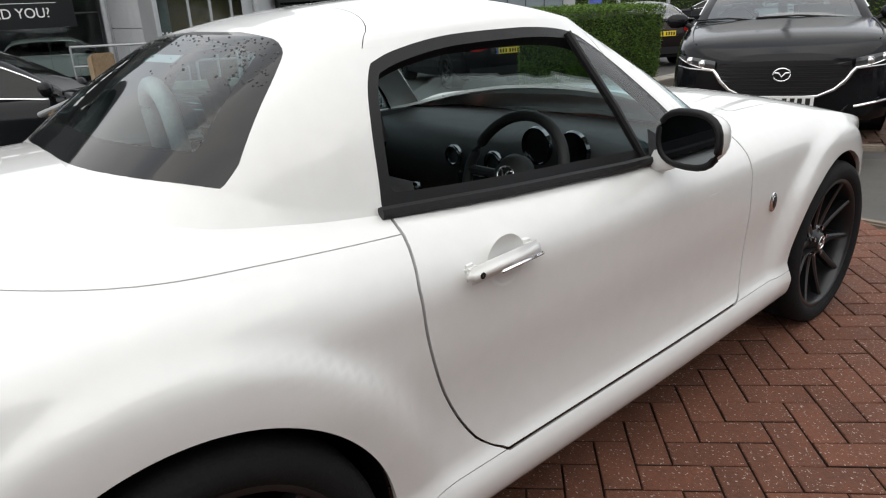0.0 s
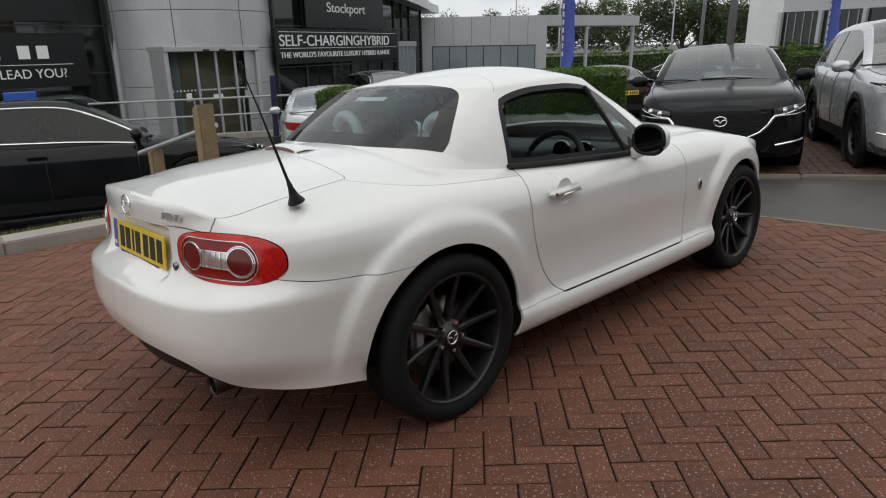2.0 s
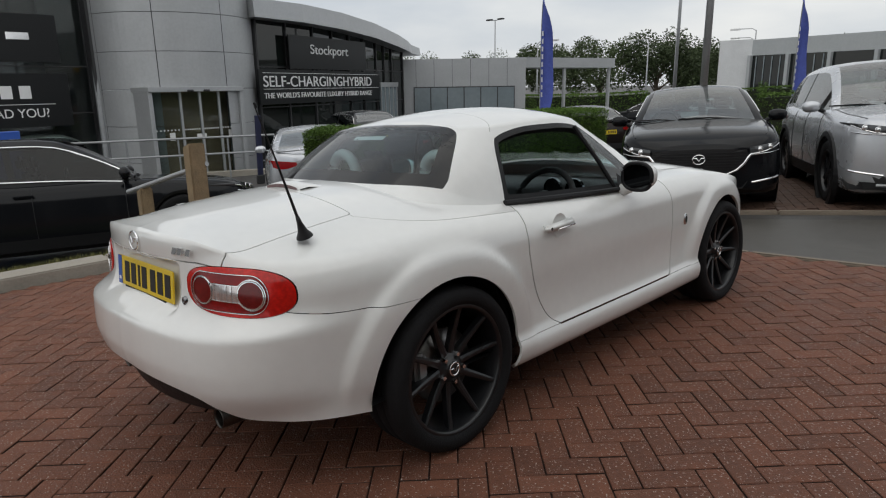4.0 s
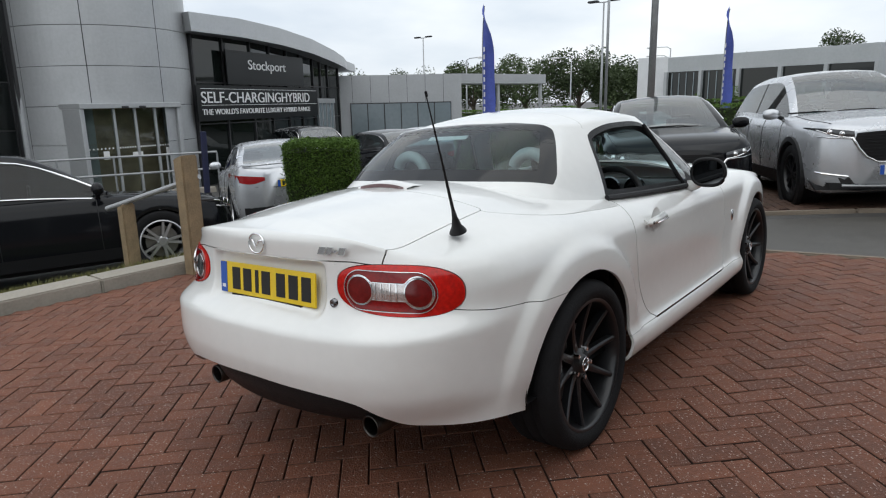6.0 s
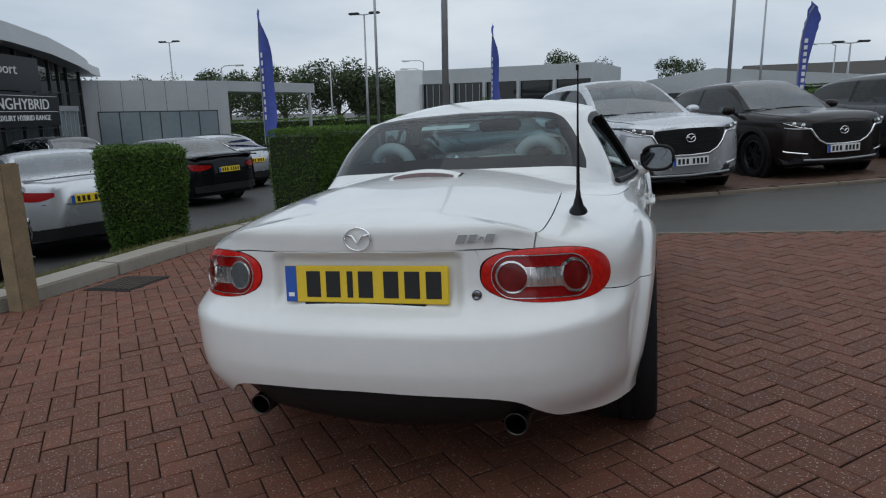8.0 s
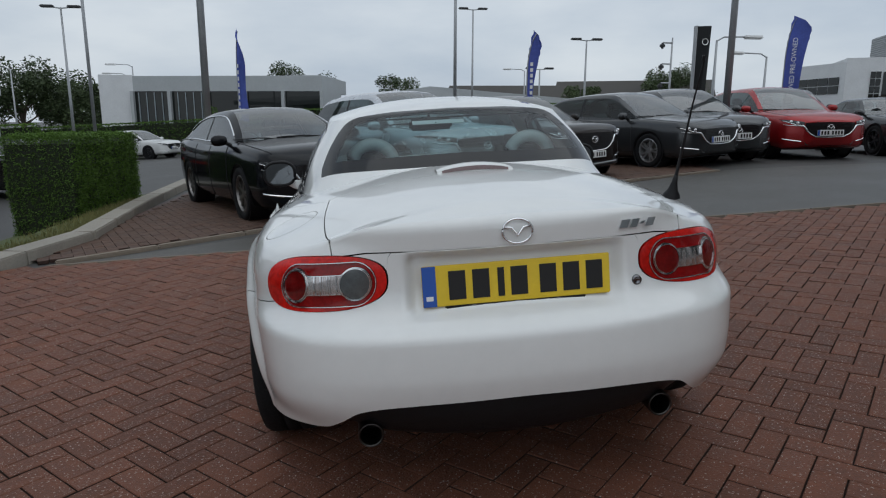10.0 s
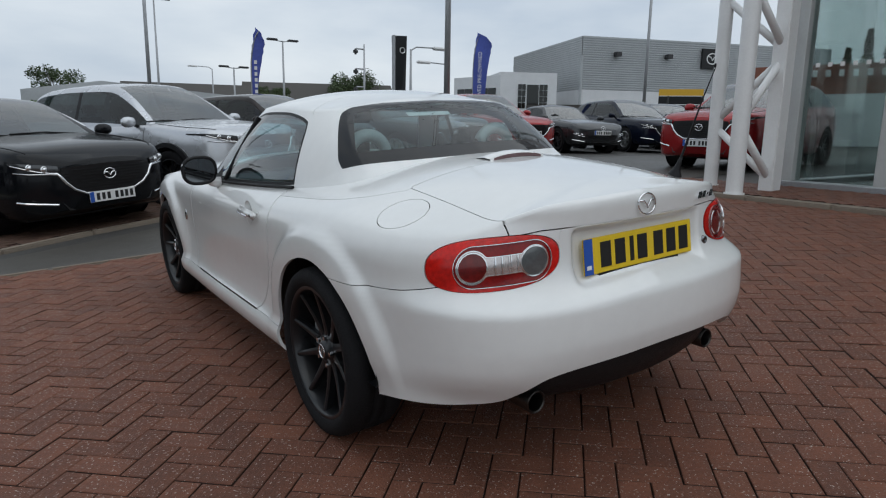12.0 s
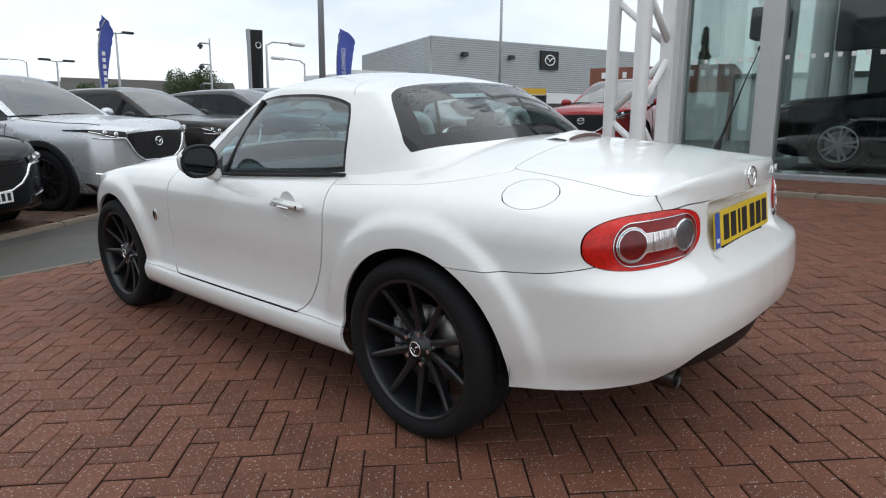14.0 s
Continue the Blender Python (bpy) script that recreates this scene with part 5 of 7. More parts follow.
            if 1 <= j <= 2 and i0 <= i < i1 and i != mid - 2:
                side.append(q)
            elif 1 <= j <= 2 and i == mid - 2:
                pillar.append(q)
            elif j >= 5 and i >= top_start and i < n - 1:
                screen.append(q)
            elif j >= 5 and 1 < i < rear_end - 1:
                rear.append(q)
            else:
                frame_f.append(q)
    for nm, fs, mt in (("cabin_frame", frame_f, pm), ("side_window", side, SIDEPANE), ("windscreen", screen, CARPANE), ("rear_window", rear, CARPANE), ("door_pillar", pillar, BLACKTRIM)):
        if fs:
            used = sorted({i for q in fs for i in q})
            idx = {v: i for i, v in enumerate(used)}
            half = ([verts[i] for i in used], [tuple(idx[i] for i in q) for q in fs])
            if nm == "side_window":
                for s in (1, -1):
                    mm = half if s > 0 else mirrored(half, False)
                    part(nm, mm, mt, ob, smooth=True)
            else:
                bm = welded(mirrored(half))
                bmesh.ops.recalc_face_normals(bm, faces=bm.faces[:])
                part(nm, bm, mt, ob, smooth=True)
    # bright trim round the side windows
    if shape == "saloon" or style == "other":
        for s in (1, -1):
            for j in (1, 3):
                line = [(s * (verts[i * k + j].x + 0.006), verts[i * k + j].y, verts[i * k + j].z) for i in range(i0, i1 + 1, 2)]
                part("window_trim", rod(line, 0.010, 6), CHROME, ob)
    # what shows through the glass: seats, dashboard, wheel
    bz = sp["belt"]
    part("dashboard", box(-W * 0.40, W * 0.40, L * 0.60, L * 0.70, bz - 0.30, bz - 0.02, 0.05, 2), GRILLE, ob)
    for s in (1, -1):
        for ys_ in (0.49, 0.30):
            sb = part("seat_back", box(-0.21, 0.21, -0.07, 0.07, -0.45, 0.12, 0.05, 2), GRILLE, ob)
            sb.matrix_basis = pose(s * W * 0.21, L * ys_, bz, 10)
            hr_ = part("headrest", box(-0.12, 0.12, -0.05, 0.05, 0.14, 0.31, 0.04, 2), GRILLE, ob)
            hr_.matrix_basis = pose(s * W * 0.21, L * ys_, bz, 10)
    part("steering_wheel", rod([(W * 0.21 + 0.17 * math.cos(t_ * 0.5236), L * 0.57, bz - 0.03 + 0.17 * math.sin(t_ * 0.5236)) for t_ in range(13)], 0.016, 6, False), GRILLE, ob)
    # front: grille, badge, lamps, lower intake, plate
    gt, gb, pz = sp["face"]
    gy = L - 0.005
    gw = W * 0.275
    gd = gt - gb
    outline = [(-gw * 0.97, gt), (-gw * 0.5, gt + 0.012), (0, gt + 0.016), (gw * 0.5, gt + 0.012), (gw * 0.97, gt), (gw, gt - 0.20 * gd), (gw * 0.94, gt - 0.48 * gd), (gw * 0.78, gt - 0.78 * gd), (gw * 0.55, gb),
               (0, gb - 0.012), (-gw * 0.55, gb), (-gw * 0.78, gt - 0.78 * gd), (-gw * 0.94, gt - 0.48 * gd), (-gw, gt - 0.20 * gd)]

    def face_y(x, off):
        return gy + off - end_gap(sp, x)

    def slab(pts, d0, d1):
        """A panel that follows the curve of the nose."""
        fine = []
        for (xa, za), (xb, zb) in zip(pts, pts[1:] + pts[:1]):
            for i in range(4):
                fine.append((xa + (xb - xa) * i / 4, za + (zb - za) * i / 4))
        c = len(fine)
        mz = sum(z for _, z in fine) / c
        v = [Vector((x, face_y(x, d0), z)) for x, z in fine]
        rings = (1.0, 0.85, 0.7, 0.55, 0.4, 0.25, 0.1)
        for k_ in rings:
            v += [Vector((x * k_, face_y(x * k_, d1), mz + (z - mz) * k_)) for x, z in fine]
        v.append(Vector((0, gy + d1, mz)))
        f = [(r_ * c + i, r_ * c + (i + 1) % c, (r_ + 1) * c + (i + 1) % c, (r_ + 1) * c + i) for r_ in range(len(rings)) for i in range(c)]
        f += [(len(rings) * c + i, len(rings) * c + (i + 1) % c, len(v) - 1) for i in range(c)]
        bmq = welded((v, f))
        bmesh.ops.recalc_face_normals(bmq, faces=bmq.faces[:])
        return bmq
    grille = part("grille", slab(outline, -0.06, 0.012), GRILLE, ob, "black mesh grille")
    bars = []
    for k_ in range(1, 9):
        z = gt - gd * k_ / 9
        hw = gw * lerp_table(((0, 0.96), (0.2, 0.98), (0.48, 0.92), (0.78, 0.76), (1, 0.54)), k_ / 9)
        bars.append(rod([(hw * q, face_y(hw * q, 0.014), z) for q in (-1, -0.75, -0.5, -0.25, 0, 0.25, 0.5, 0.75, 1)], 0.006, 5))
    part("grille_mesh", join(*bars), BLACKTRIM, grille)
    lz = gt - 0.02
    arc_pts = [(0.455 * W, lz - 0.005), (0.40 * W, lz - 0.025), (0.34 * W, lz - 0.030), (gw * 1.05, lz - 0.035), (gw * 1.0, gt - 0.32 * gd), (gw * 0.93, gt - 0.54 * gd), (gw * 0.78, gt - 0.82 * gd), (gw * 0.55, gb - 0.006), (0, gb - 0.018)]
    wing_r = (0.006, 0.008, 0.010, 0.017, 0.019, 0.017, 0.015, 0.013, 0.012)
    wing_pts = [(x, face_y(x, 0.012), z) for x, z in arc_pts] + [(-x, face_y(x, 0.012), z) for x, z in arc_pts[-2::-1]]
    if shape != "roadster":
        part("grille_wing", rod(wing_pts, 0.014, 8, radii=list(wing_r) + list(wing_r[-2::-1])), CHROME, ob, "chrome grille wing", smooth=True)
    bz_ = gt - 0.36 * gd if shape != "roadster" else gt + 0.16
    badge = part("badge", rod([(0.066 * math.cos(t_ * 0.3142), 0, 0.052 * math.sin(t_ * 0.3142)) for t_ in range(22)], 0.008, 6, False), CHROME, ob, smooth=True)
    badge.location = (0, gy + 0.030, bz_)
    part("badge_wing", rod([(-0.058, 0, 0.016), (-0.025, 0, 0.014), (0, 0, -0.018), (0.025, 0, 0.014), (0.058, 0, 0.016)], 0.007, 6), CHROME, badge)
    for s in (1, -1):
        row = []
        for i in range(11):
            t = i / 10
            x = gw * 1.03 + (0.474 * W - gw * 1.03) * t
            row.append((x, L - end_gap(sp, x, 0.965) + 0.012, lz - 0.035 + 0.115 * t * t, lz + 0.040 + 0.054 * t ** 0.8))
        hv = [Vector((s * x, y + (0.012 if j == 1 else 0), z0_ + (z1_ - z0_) * (0, 0.5, 1)[j])) for x, y, z0_, z1_ in row for j in range(3)]
        hf = [(i * 3 + j, i * 3 + j + 1, i * 3 + 4 + j, i * 3 + 3 + j) for i in range(10) for j in range(2)]
        lampo = part("headlamp", (hv, hf if s < 0 else [tuple(reversed(q)) for q in hf]), HEADLAMP, ob, "smoked headlamp with bright projectors", smooth=True)
        part("lamp_edge", rod([(s * x, y + 0.012, z0_ + 0.008) for x, y, z0_, z1_ in row[1:10]], 0.006, 6), CHROME, lampo)
        for i in (3, 6):
            x, y, z0_, z1_ = row[i]
            pj = part("projector", lathe([(0.0005, 0.016), (0.018, 0.014), (0.026, 0.004), (0.032, 0.010), (0.034, -0.01)], 16, "y"), CHROME, lampo, smooth=True)
            pj.location = (s * x, y + 0.006, (z0_ + z1_) / 2)
        # shut lines of bonnet and doors
        line = [(s * (car_body_rows(sp, y)[9][0] - 0.02), y, car_body_rows(sp, y)[9][1] + 0.006) for y in [L * (0.735 + 0.022 * i) for i in range(11)]]
        part("bonnet_line", rod(line, 0.0045, 4), GRILLE, ob)
        doors = (0.695, 0.505, 0.335) if shape not in ("coupe", "roadster") else (0.685, 0.42)
        for u in doors:
            pts = car_body_rows(sp, u * L)[2:9]
            lean = 0.05 if u < 0.4 else 0.0
            part("door_line", rod([(s * (x + 0.001), u * L - lean * max(0, 0.5 - z) * 2, z) for x, z in pts], 0.0045, 4), GRILLE, ob)
        if cladding or style == "other":
            ys_ = [axles[0] + ra + 0.02 + (sp["wb"] - 2 * ra - 0.04) * i / 10 for i in range(11)]
            sv = [Vector((s * (p[0] + 0.007), y, p[1])) for y in ys_ for p in [car_body_rows(sp, y)[j] for j in (1, 2, 3)]]
            part("sill_cladding", (sv, grid_faces(11, 3)), BLACKTRIM, ob)
        fz = 0.47 * gb + 0.135
        fv = rod([(s * W * f_, face_y(W * f_, 0.006), fz + 0.012 * i) for i, f_ in enumerate((0.30, 0.345, 0.39, 0.43, 0.455))], 0.012, 6)
        part("fog_trim", fv, CHROME, ob)
        part("fog_recess", slab_side(sp, s, 0.30 * W, 0.455 * W, fz + 0.02, fz + 0.115, gy), GRILLE, ob)
        zt = sp["tail"] - 0.21
        row = []
        for i in range(10):
            x = W * (0.24 + (0.490 - 0.24) * i / 9)
            t = i / 9
            row.append((x, end_gap(sp, x, 0.975) - 0.012, zt - 0.03 - 0.05 * math.sin(3.1 * min(1, t * 1.1)), zt + 0.02 + 0.05 * t))
        tv = [Vector((s * x, y, z)) for x, y, a_, b_ in row for z in (a_, (a_ + b_) / 2, b_)]
        tf = [(i * 3 + j, i * 3 + j + 1, i * 3 + 4 + j, i * 3 + 3 + j) for i in range(9) for j in range(2)]
        part("tail_lamp", (tv, tf), TAILRED, ob)
        zb = sp["belt"]
        mir = part("mirror", moved(lathe([(0.0005, -0.105), (0.040, -0.095), (0.062, -0.06), (0.072, 0.0), (0.068, 0.06), (0.045, 0.10), (0.0005, 0.112)], 18), Matrix.Diagonal((1, 0.85, 1.02, 1))), pm, ob, smooth=True)
        mu = 0.70 if shape in ("saloon", "executive") else 0.66
        mir.location = (s * (W / 2 + 0.05), L * mu, zb + 0.045)
        part("mirror_arm", rod([(s * (W / 2 - 0.12), L * mu, zb - 0.04), (s * (W / 2 - 0.01), L * mu, zb + 0.02)], 0.026, 8), BLACKTRIM, ob)
        for f in (0.36, 0.55):
            if shape not in ("coupe", "roadster") or f > 0.5:
                hd = part("door_handle", box(-0.012, 0.012, -0.10, 0.10, -0.014, 0.014, 0.010, 2), pm, ob)
                hd.location = (s * (W / 2 + 0.002), L * (f - 0.06), zb - 0.13)
    top_in = min(gb - 0.05, 0.42)
    iw = 0.36 if cladding else 0.29
    part("lower_intake", slab([(-iw * W, top_in), (iw * W, top_in), ((iw - 0.04) * W, 0.27), (0.04 * W - iw * W, 0.27)], -0.08, 0.004), GRILLE, ob)
    if cladding:
        part("bumper_cladding", slab([(-0.47 * W, 0.335), (-0.2 * W, 0.30), (0.2 * W, 0.30), (0.47 * W, 0.335), (0.45 * W, 0.235), (-0.45 * W, 0.235)], -0.10, 0.007), BLACKTRIM, ob, "matt black lower bumper")
        part("skid_trim", rod([(0.33 * W * q, face_y(0.33 * W * q, 0.010), 0.275 + 0.02 * abs(q)) for q in (-1, -0.8, -0.5, 0, 0.5, 0.8, 1)], 0.016, 8), STEELPOLE, ob, "satin skid bar")
    wy = (u1 - 0.012) * L
    for x0_, x1_ in ((-0.30, 0.12), (0.06, 0.44)):
        wz = sp["hood"] + 0.035
        part("wiper", rod([(x0_ * W, wy, wz), ((x0_ + x1_) / 2 * W, wy - 0.05, wz + 0.035), (x1_ * W, wy - 0.06, wz + 0.03)], 0.009, 5), BLACKTRIM, ob)
    plate(ob, pose(0, gy + 0.034, pz), False)
    plate(ob, pose(0, -0.022, sp["tail"] - (0.24 if style == "plain" else 0.30), 0, 0, 180), yellow_tail)
    if style == "other":
        dz = sp["tail"]
        dv = [Vector((x, end_gap(sp, x, 0.97) - 0.006, z)) for x in [W * 0.42 * (i / 10 * 2 - 1) for i in range(11)] for z in (0.27, 0.36, 0.43 - 0.02 * abs(x))]
        part("rear_diffuser", (dv, grid_faces(11, 3)), BLACKTRIM, ob, "matt black rear diffuser")
        part("boot_lip", rod([(W * 0.40 * q, end_gap(sp, W * 0.40 * q) + 0.03, dz + 0.006 - 0.02 * q * q) for q in (-1, -0.7, -0.35, 0, 0.35, 0.7, 1)], 0.016, 8), pm, ob, smooth=True)
        part("boot_line", rod([(W * 0.44 * q, end_gap(sp, W * 0.44 * q) - 0.004, dz - 0.36 + 0.05 * q * q) for q in (-1, -0.7, -0.35, 0, 0.35, 0.7, 1)], 0.005, 4), GRILLE, ob)
        if shape == "coupe":
            for s in (1, -1):
                for k_ in range(4):
                    x = W * 0.45
                    part("side_vent", rod([(s * x, end_gap(sp, x, 0.97) - 0.008, 0.40 + 0.06 * k_), (s * (x + 0.045), end_gap(sp, x + 0.045, 0.97) + 0.02, 0.415 + 0.06 * k_)], 0.014, 5), GRILLE, ob, "black slanted vent")
    return ob


def az(hx, hy):
    return math.degrees(math.atan2(hx, hy))


parked_car("parked_saloon", "saloon", "black", (-0.72, 5.32), az(0.44, -0.90), 0.96, "black saloon parked nose-out on red paving", wheel=STEEL)
parked_car("parked_suv", "suv", "silver", (1.30, 6.28), az(0.46, -0.886), 0.94, "silver family SUV with black wheel-arch trim", cladding=True)
parked_car("parked_crossover", "crossover", "bronze", (3.34, 7.72), az(0.42, -0.90), 0.93, "dark bronze small crossover with chrome grille wing", cladding=True)
parked_car("parked_hatchback", "hatch", "grey", (6.0, 8.6), az(0.40, -0.92), 0.97, "dark grey hatchback in the parked row", wheel=SILVERWHEEL)
parked_car("parked_hatchback", "hatch", "grey", (6.6, 9.0), az(0.05, -1.0), 1.0, "slate grey hatchback across the lane")
parked_car("parked_hatchback", "hatch", "red", (8.6, 9.2), az(-0.1, -1.0), 1.0, "bright red hatchback across the lane")
parked_car("parked_roadster", "roadster", "grey", (11.2, 9.4), az(-0.2, -1.0), 1.0, "small grey open-top roadster with its roof up")
parked_car("parked_hatchback", "hatch", "navy", (13.5, 9.0), az(-0.3, -1.0), 1.0, "dark navy hatchback across the lane", wheel=SILVERWHEEL)
parked_car("parked_crossover", "crossover", "red", (8.05, 4.5), az(-0.75, -0.1), 1.0, "deep red small crossover beside the glass showroom")
parked_car("parked_saloon", "executive", "black", (-5.44, 2.50), az(0.34, 0.94), 0.98, "black executive saloon parked behind the low kerb", wheel=SILVERWHEEL, style="other")
parked_car("parked_coupe", "coupe", "silver", (-9.95, 6.25), az(-0.88, 0.48), 0.96, "silver coupe with a spindle of side vents", style="other", wheel=SILVERWHEEL)
parked_car("parked_saloon", "executive", "black", (-12.0, 10.6), az(-0.95, 0.30), 0.98, "black sports saloon parked tail-out", style="other")
parked_car("parked_saloon", "executive", "silver", (-13.3, 13.6), az(-0.95, 0.30), 0.98, "pale silver saloon parked tail-out", style="other", wheel=SILVERWHEEL)
parked_car("show_car", "suv", "black", (9.4, 1.56), az(-0.04, 1.0), 1.0, "black SUV on show behind the glass", wheel=SILVERWHEEL, style="other")
parked_car("parked_suv", "suv", "grey", (-17.8, 12.3), az(-0.97, 0.25), 1.0, "dark grey SUV parked by the dealership wing", style="other")
parked_car("parked_hatchback", "hatch", "black", (-19.2, 20.0), az(-0.93, -0.35), 1.0, "black hatchback before the annexe", style="other")
parked_car("parked_saloon", "saloon", "black", (-19.0, 33.0), az(-0.9, -0.4), 1.0, "dark saloon beyond the canopy", style="other")
parked_car("parked_hatchback", "hatch", "white", (-10.0, 33.0), az(0.9, -0.4), 1.0, "white hatchback by the far hedge")
parked_car("parked_suv", "suv", "navy", (12.2, 14.5), az(-0.3, -1.0), 1.0, "navy SUV in the second row")
parked_car("parked_hatchback", "hatch", "navy", (16.2, 10.2), az(-0.5, -0.9), 1.0, "midnight blue hatchback in the row", wheel=SILVERWHEEL)
parked_car("parked_hatchback", "hatch", "white", (20.0, 13.0), az(-0.6, -0.8), 1.0, "white hatchback in the second row")
parked_car("parked_saloon", "saloon", "white", (9.0, 17.5), az(0.3, -1.0), 1.0, "white saloon beyond the row")
parked_car("parked_hatchback", "hatch", "grey", (24.0, 14.0), az(-0.7, -0.7), 1.0, "grey hatchback in the second row")
parked_car("show_car", "suv", "white", (-20.6, 6.2), az(0.1, 1.0), 0.85, "white crossover on show behind dark glass", style="other")
parked_car("parked_saloon", "executive", "bronze", (-10.8, 16.6), az(-0.8, 0.6), 1.0, "dark saloon parked tail-out beyond the hedge", style="other")

# ---- the white roadster with its hard top ----
# Own frame: x to its right, y forward from the rear axle, z up from the ground.
HUB_Z, BASE_F, ARCH_R = 0.307, 2.33, 0.350
OUTLINE = [(0, -0.872), (0.2, -0.866), (0.4, -0.836), (0.55, -0.776), (0.67, -0.676), (0.75, -0.55), (0.795, -0.40), (0.82, -0.2), (0.832, 0.05),
           (0.838, 0.5), (0.838, 1.2), (0.828, 1.9), (0.815, 2.3), (0.785, 2.6), (0.71, 2.82), (0.56, 3.0), (0.35, 3.1), (0, 3.135)]
NU = len(OUTLINE) - 1
OX = [(i, p[0]) for i, p in enumerate(OUTLINE)]
OY = [(i, p[1]) for i, p in enumerate(OUTLINE)]
REAR_IN = ((0.20, 0.16), (0.28, 0.085), (0.36, 0.030), (0.47, 0.0), (0.565, 0.006), (0.594, 0.014), (0.614, 0.042), (0.64, 0.070), (0.69, 0.092), (0.80, 0.098), (0.845, 0.096), (0.87, 0.100), (0.888, 0.118))
SIDE_IN = ((0.18, 0.09), (0.215, 0.035), (0.25, 0.016), (0.288, 0.013), (0.318, 0.028), (0.345, 0.043), (0.45, 0.050), (0.60, 0.040), (0.70, 0.040), (0.755, 0.056), (0.79, 0.085), (0.815, 0.118), (0.83, 0.15))
FRONT_IN = ((0.15, 0.12), (0.25, 0.03), (0.4, 0.0), (0.5, 0.02), (0.6, 0.07), (0.7, 0.14))
SHOULDER = ((0, 0.886), (2, 0.872), (3, 0.838), (4, 0.802), (5, 0.793), (6, 0.798), (8, 0.815), (9, 0.818), (10, 0.812), (11, 0.808), (12, 0.79), (13, 0.735), (14, 0.67), (15, 0.61), (17, 0.57))
SILL = ((0, 0.412), (1.6, 0.404), (2.3, 0.386), (2.75, 0.345), (3.2, 0.312), (4, 0.297), (5, 0.283), (6, 0.27), (7, 0.235), (8, 0.205), (13, 0.205), (14, 0.205), (17, 0.22))
SPINE = ((-0.80, 0.884), (-0.74, 0.895), (-0.6, 0.917), (-0.4, 0.938), (-0.13, 0.957), (0.2, 0.965), (1.0, 0.95), (1.85, 0.905), (2.3, 0.855), (2.7, 0.77), (3.0, 0.65), (3.12, 0.57))


def smoothstep(a, b, x):
    t = min(1, max(0, (x - a) / (b - a)))
    return t * t * (3 - 2 * t)


def hero_surface(u, v):
    """A point of the right half of the body: u runs from the tail round to the nose, v from the sill to the shoulder (1) and on to the middle line (2)."""
    a, b = lerp_table(OX, min(NU, u + 0.02)), lerp_table(OY, min(NU, u + 0.02))
    c, d = lerp_table(OX, max(0, u - 0.02)), lerp_table(OY, max(0, u - 0.02))
    n = Vector((b - d, c - a, 0)).normalized() if u > 0 else Vector((0, -1, 0))
    if u < 0.03:
        n = Vector((0, -1, 0))
    if u > NU - 0.03:
        n = Vector((0, 1, 0))
    base = Vector((lerp_table(OX, u), lerp_table(OY, u), 0))
    z0, z1 = lerp_table(SILL, u), lerp_table(SHOULDER, u)
    w = min(v, 1)
    z = z0 + (z1 - z0) * w
    rear, front, side = max(0, -n.y) ** 2, max(0, n.y) ** 2, n.x ** 2
    inward = rear * lerp_table(REAR_IN, z) + front * lerp_table(FRONT_IN, z) + side * lerp_table(SIDE_IN, max(z - 0.02 * max(0, 1 - abs(base.y) / 0.6), z + (0.37 - z) * smoothstep(-0.15, -0.32, base.y) if z < 0.37 else 0))
    inward += 0.006 * side * smoothstep(-0.10, -0.38, base.y) * smoothstep(0.50, 0.27, z)
    if n.y < 0:
        inward -= 0.028 * 4 * rear * side * smoothstep(0.30, 0.42, z) * smoothstep(0.66, 0.59, z)
    p = base - n * inward
    p.z = z
    if v <= 1:
        # flared arches
        for ya, amp in ((-0.01, 0.036), (BASE_F - 0.02, 0.036)):
            r = math.hypot(p.y - ya, z - HUB_Z)
            if r < 0.75:
                p.x += amp * (0.30 * math.exp(-((r - 0.375) / 0.085) ** 2) + 0.70 * smoothstep(0.472, 0.428, r)) * side * smoothstep(0.22, 0.50, z) * (1 - 0.6 * w ** 6)
        # recess for the number plate
        if u < 3:
            fx = max(0, 1 - max(0, abs(p.x) - 0.275) / 0.035)
            fz = max(0, 1 - max(0, abs(z - 0.712) - 0.068) / 0.022)
            k = min(1, fx) * min(1, fz)
            p.y += 0.028 * k * k * (3 - 2 * k)
    else:
        t = v - 1
        ys = min(max(p.y * 0.97, -0.62), 2.93)
        x, y = p.x * (1 - t), p.y + (ys - p.y) * t
        zc = lerp_table(SPINE, y)
        k = 1 - (1 - t) ** 2.35
        p = Vector((x, y, z + (zc - z) * k))
    return p


def param_grid(us, vs):
    return [Vector((u, v, 0)) for u in us for v in vs], grid_faces(len(us), len(vs))


HERO_CACHE = {}


def on_body(q):
    key = (round(q[0], 6), round(q[1], 6))
    if key not in HERO_CACHE:
        HERO_CACHE[key] = hero_surface(q[0], q[1])
    return HERO_CACHE[key]


# arc length along the tail at the lamps' height
def arc_table():
    rows, s, last = [], 0.0, None
    for i in range(121):
        u = i * 0.05
        z0, z1 = lerp_table(SILL, u), lerp_table(SHOULDER, u)
        p = hero_surface(u, (0.70 - z0) / (z1 - z0))
        if last is not None:
            s += math.hypot(p.x - last.x, p.y - last.y)
        rows.append((u, s))
        last = p
    return rows


ARC = arc_table()


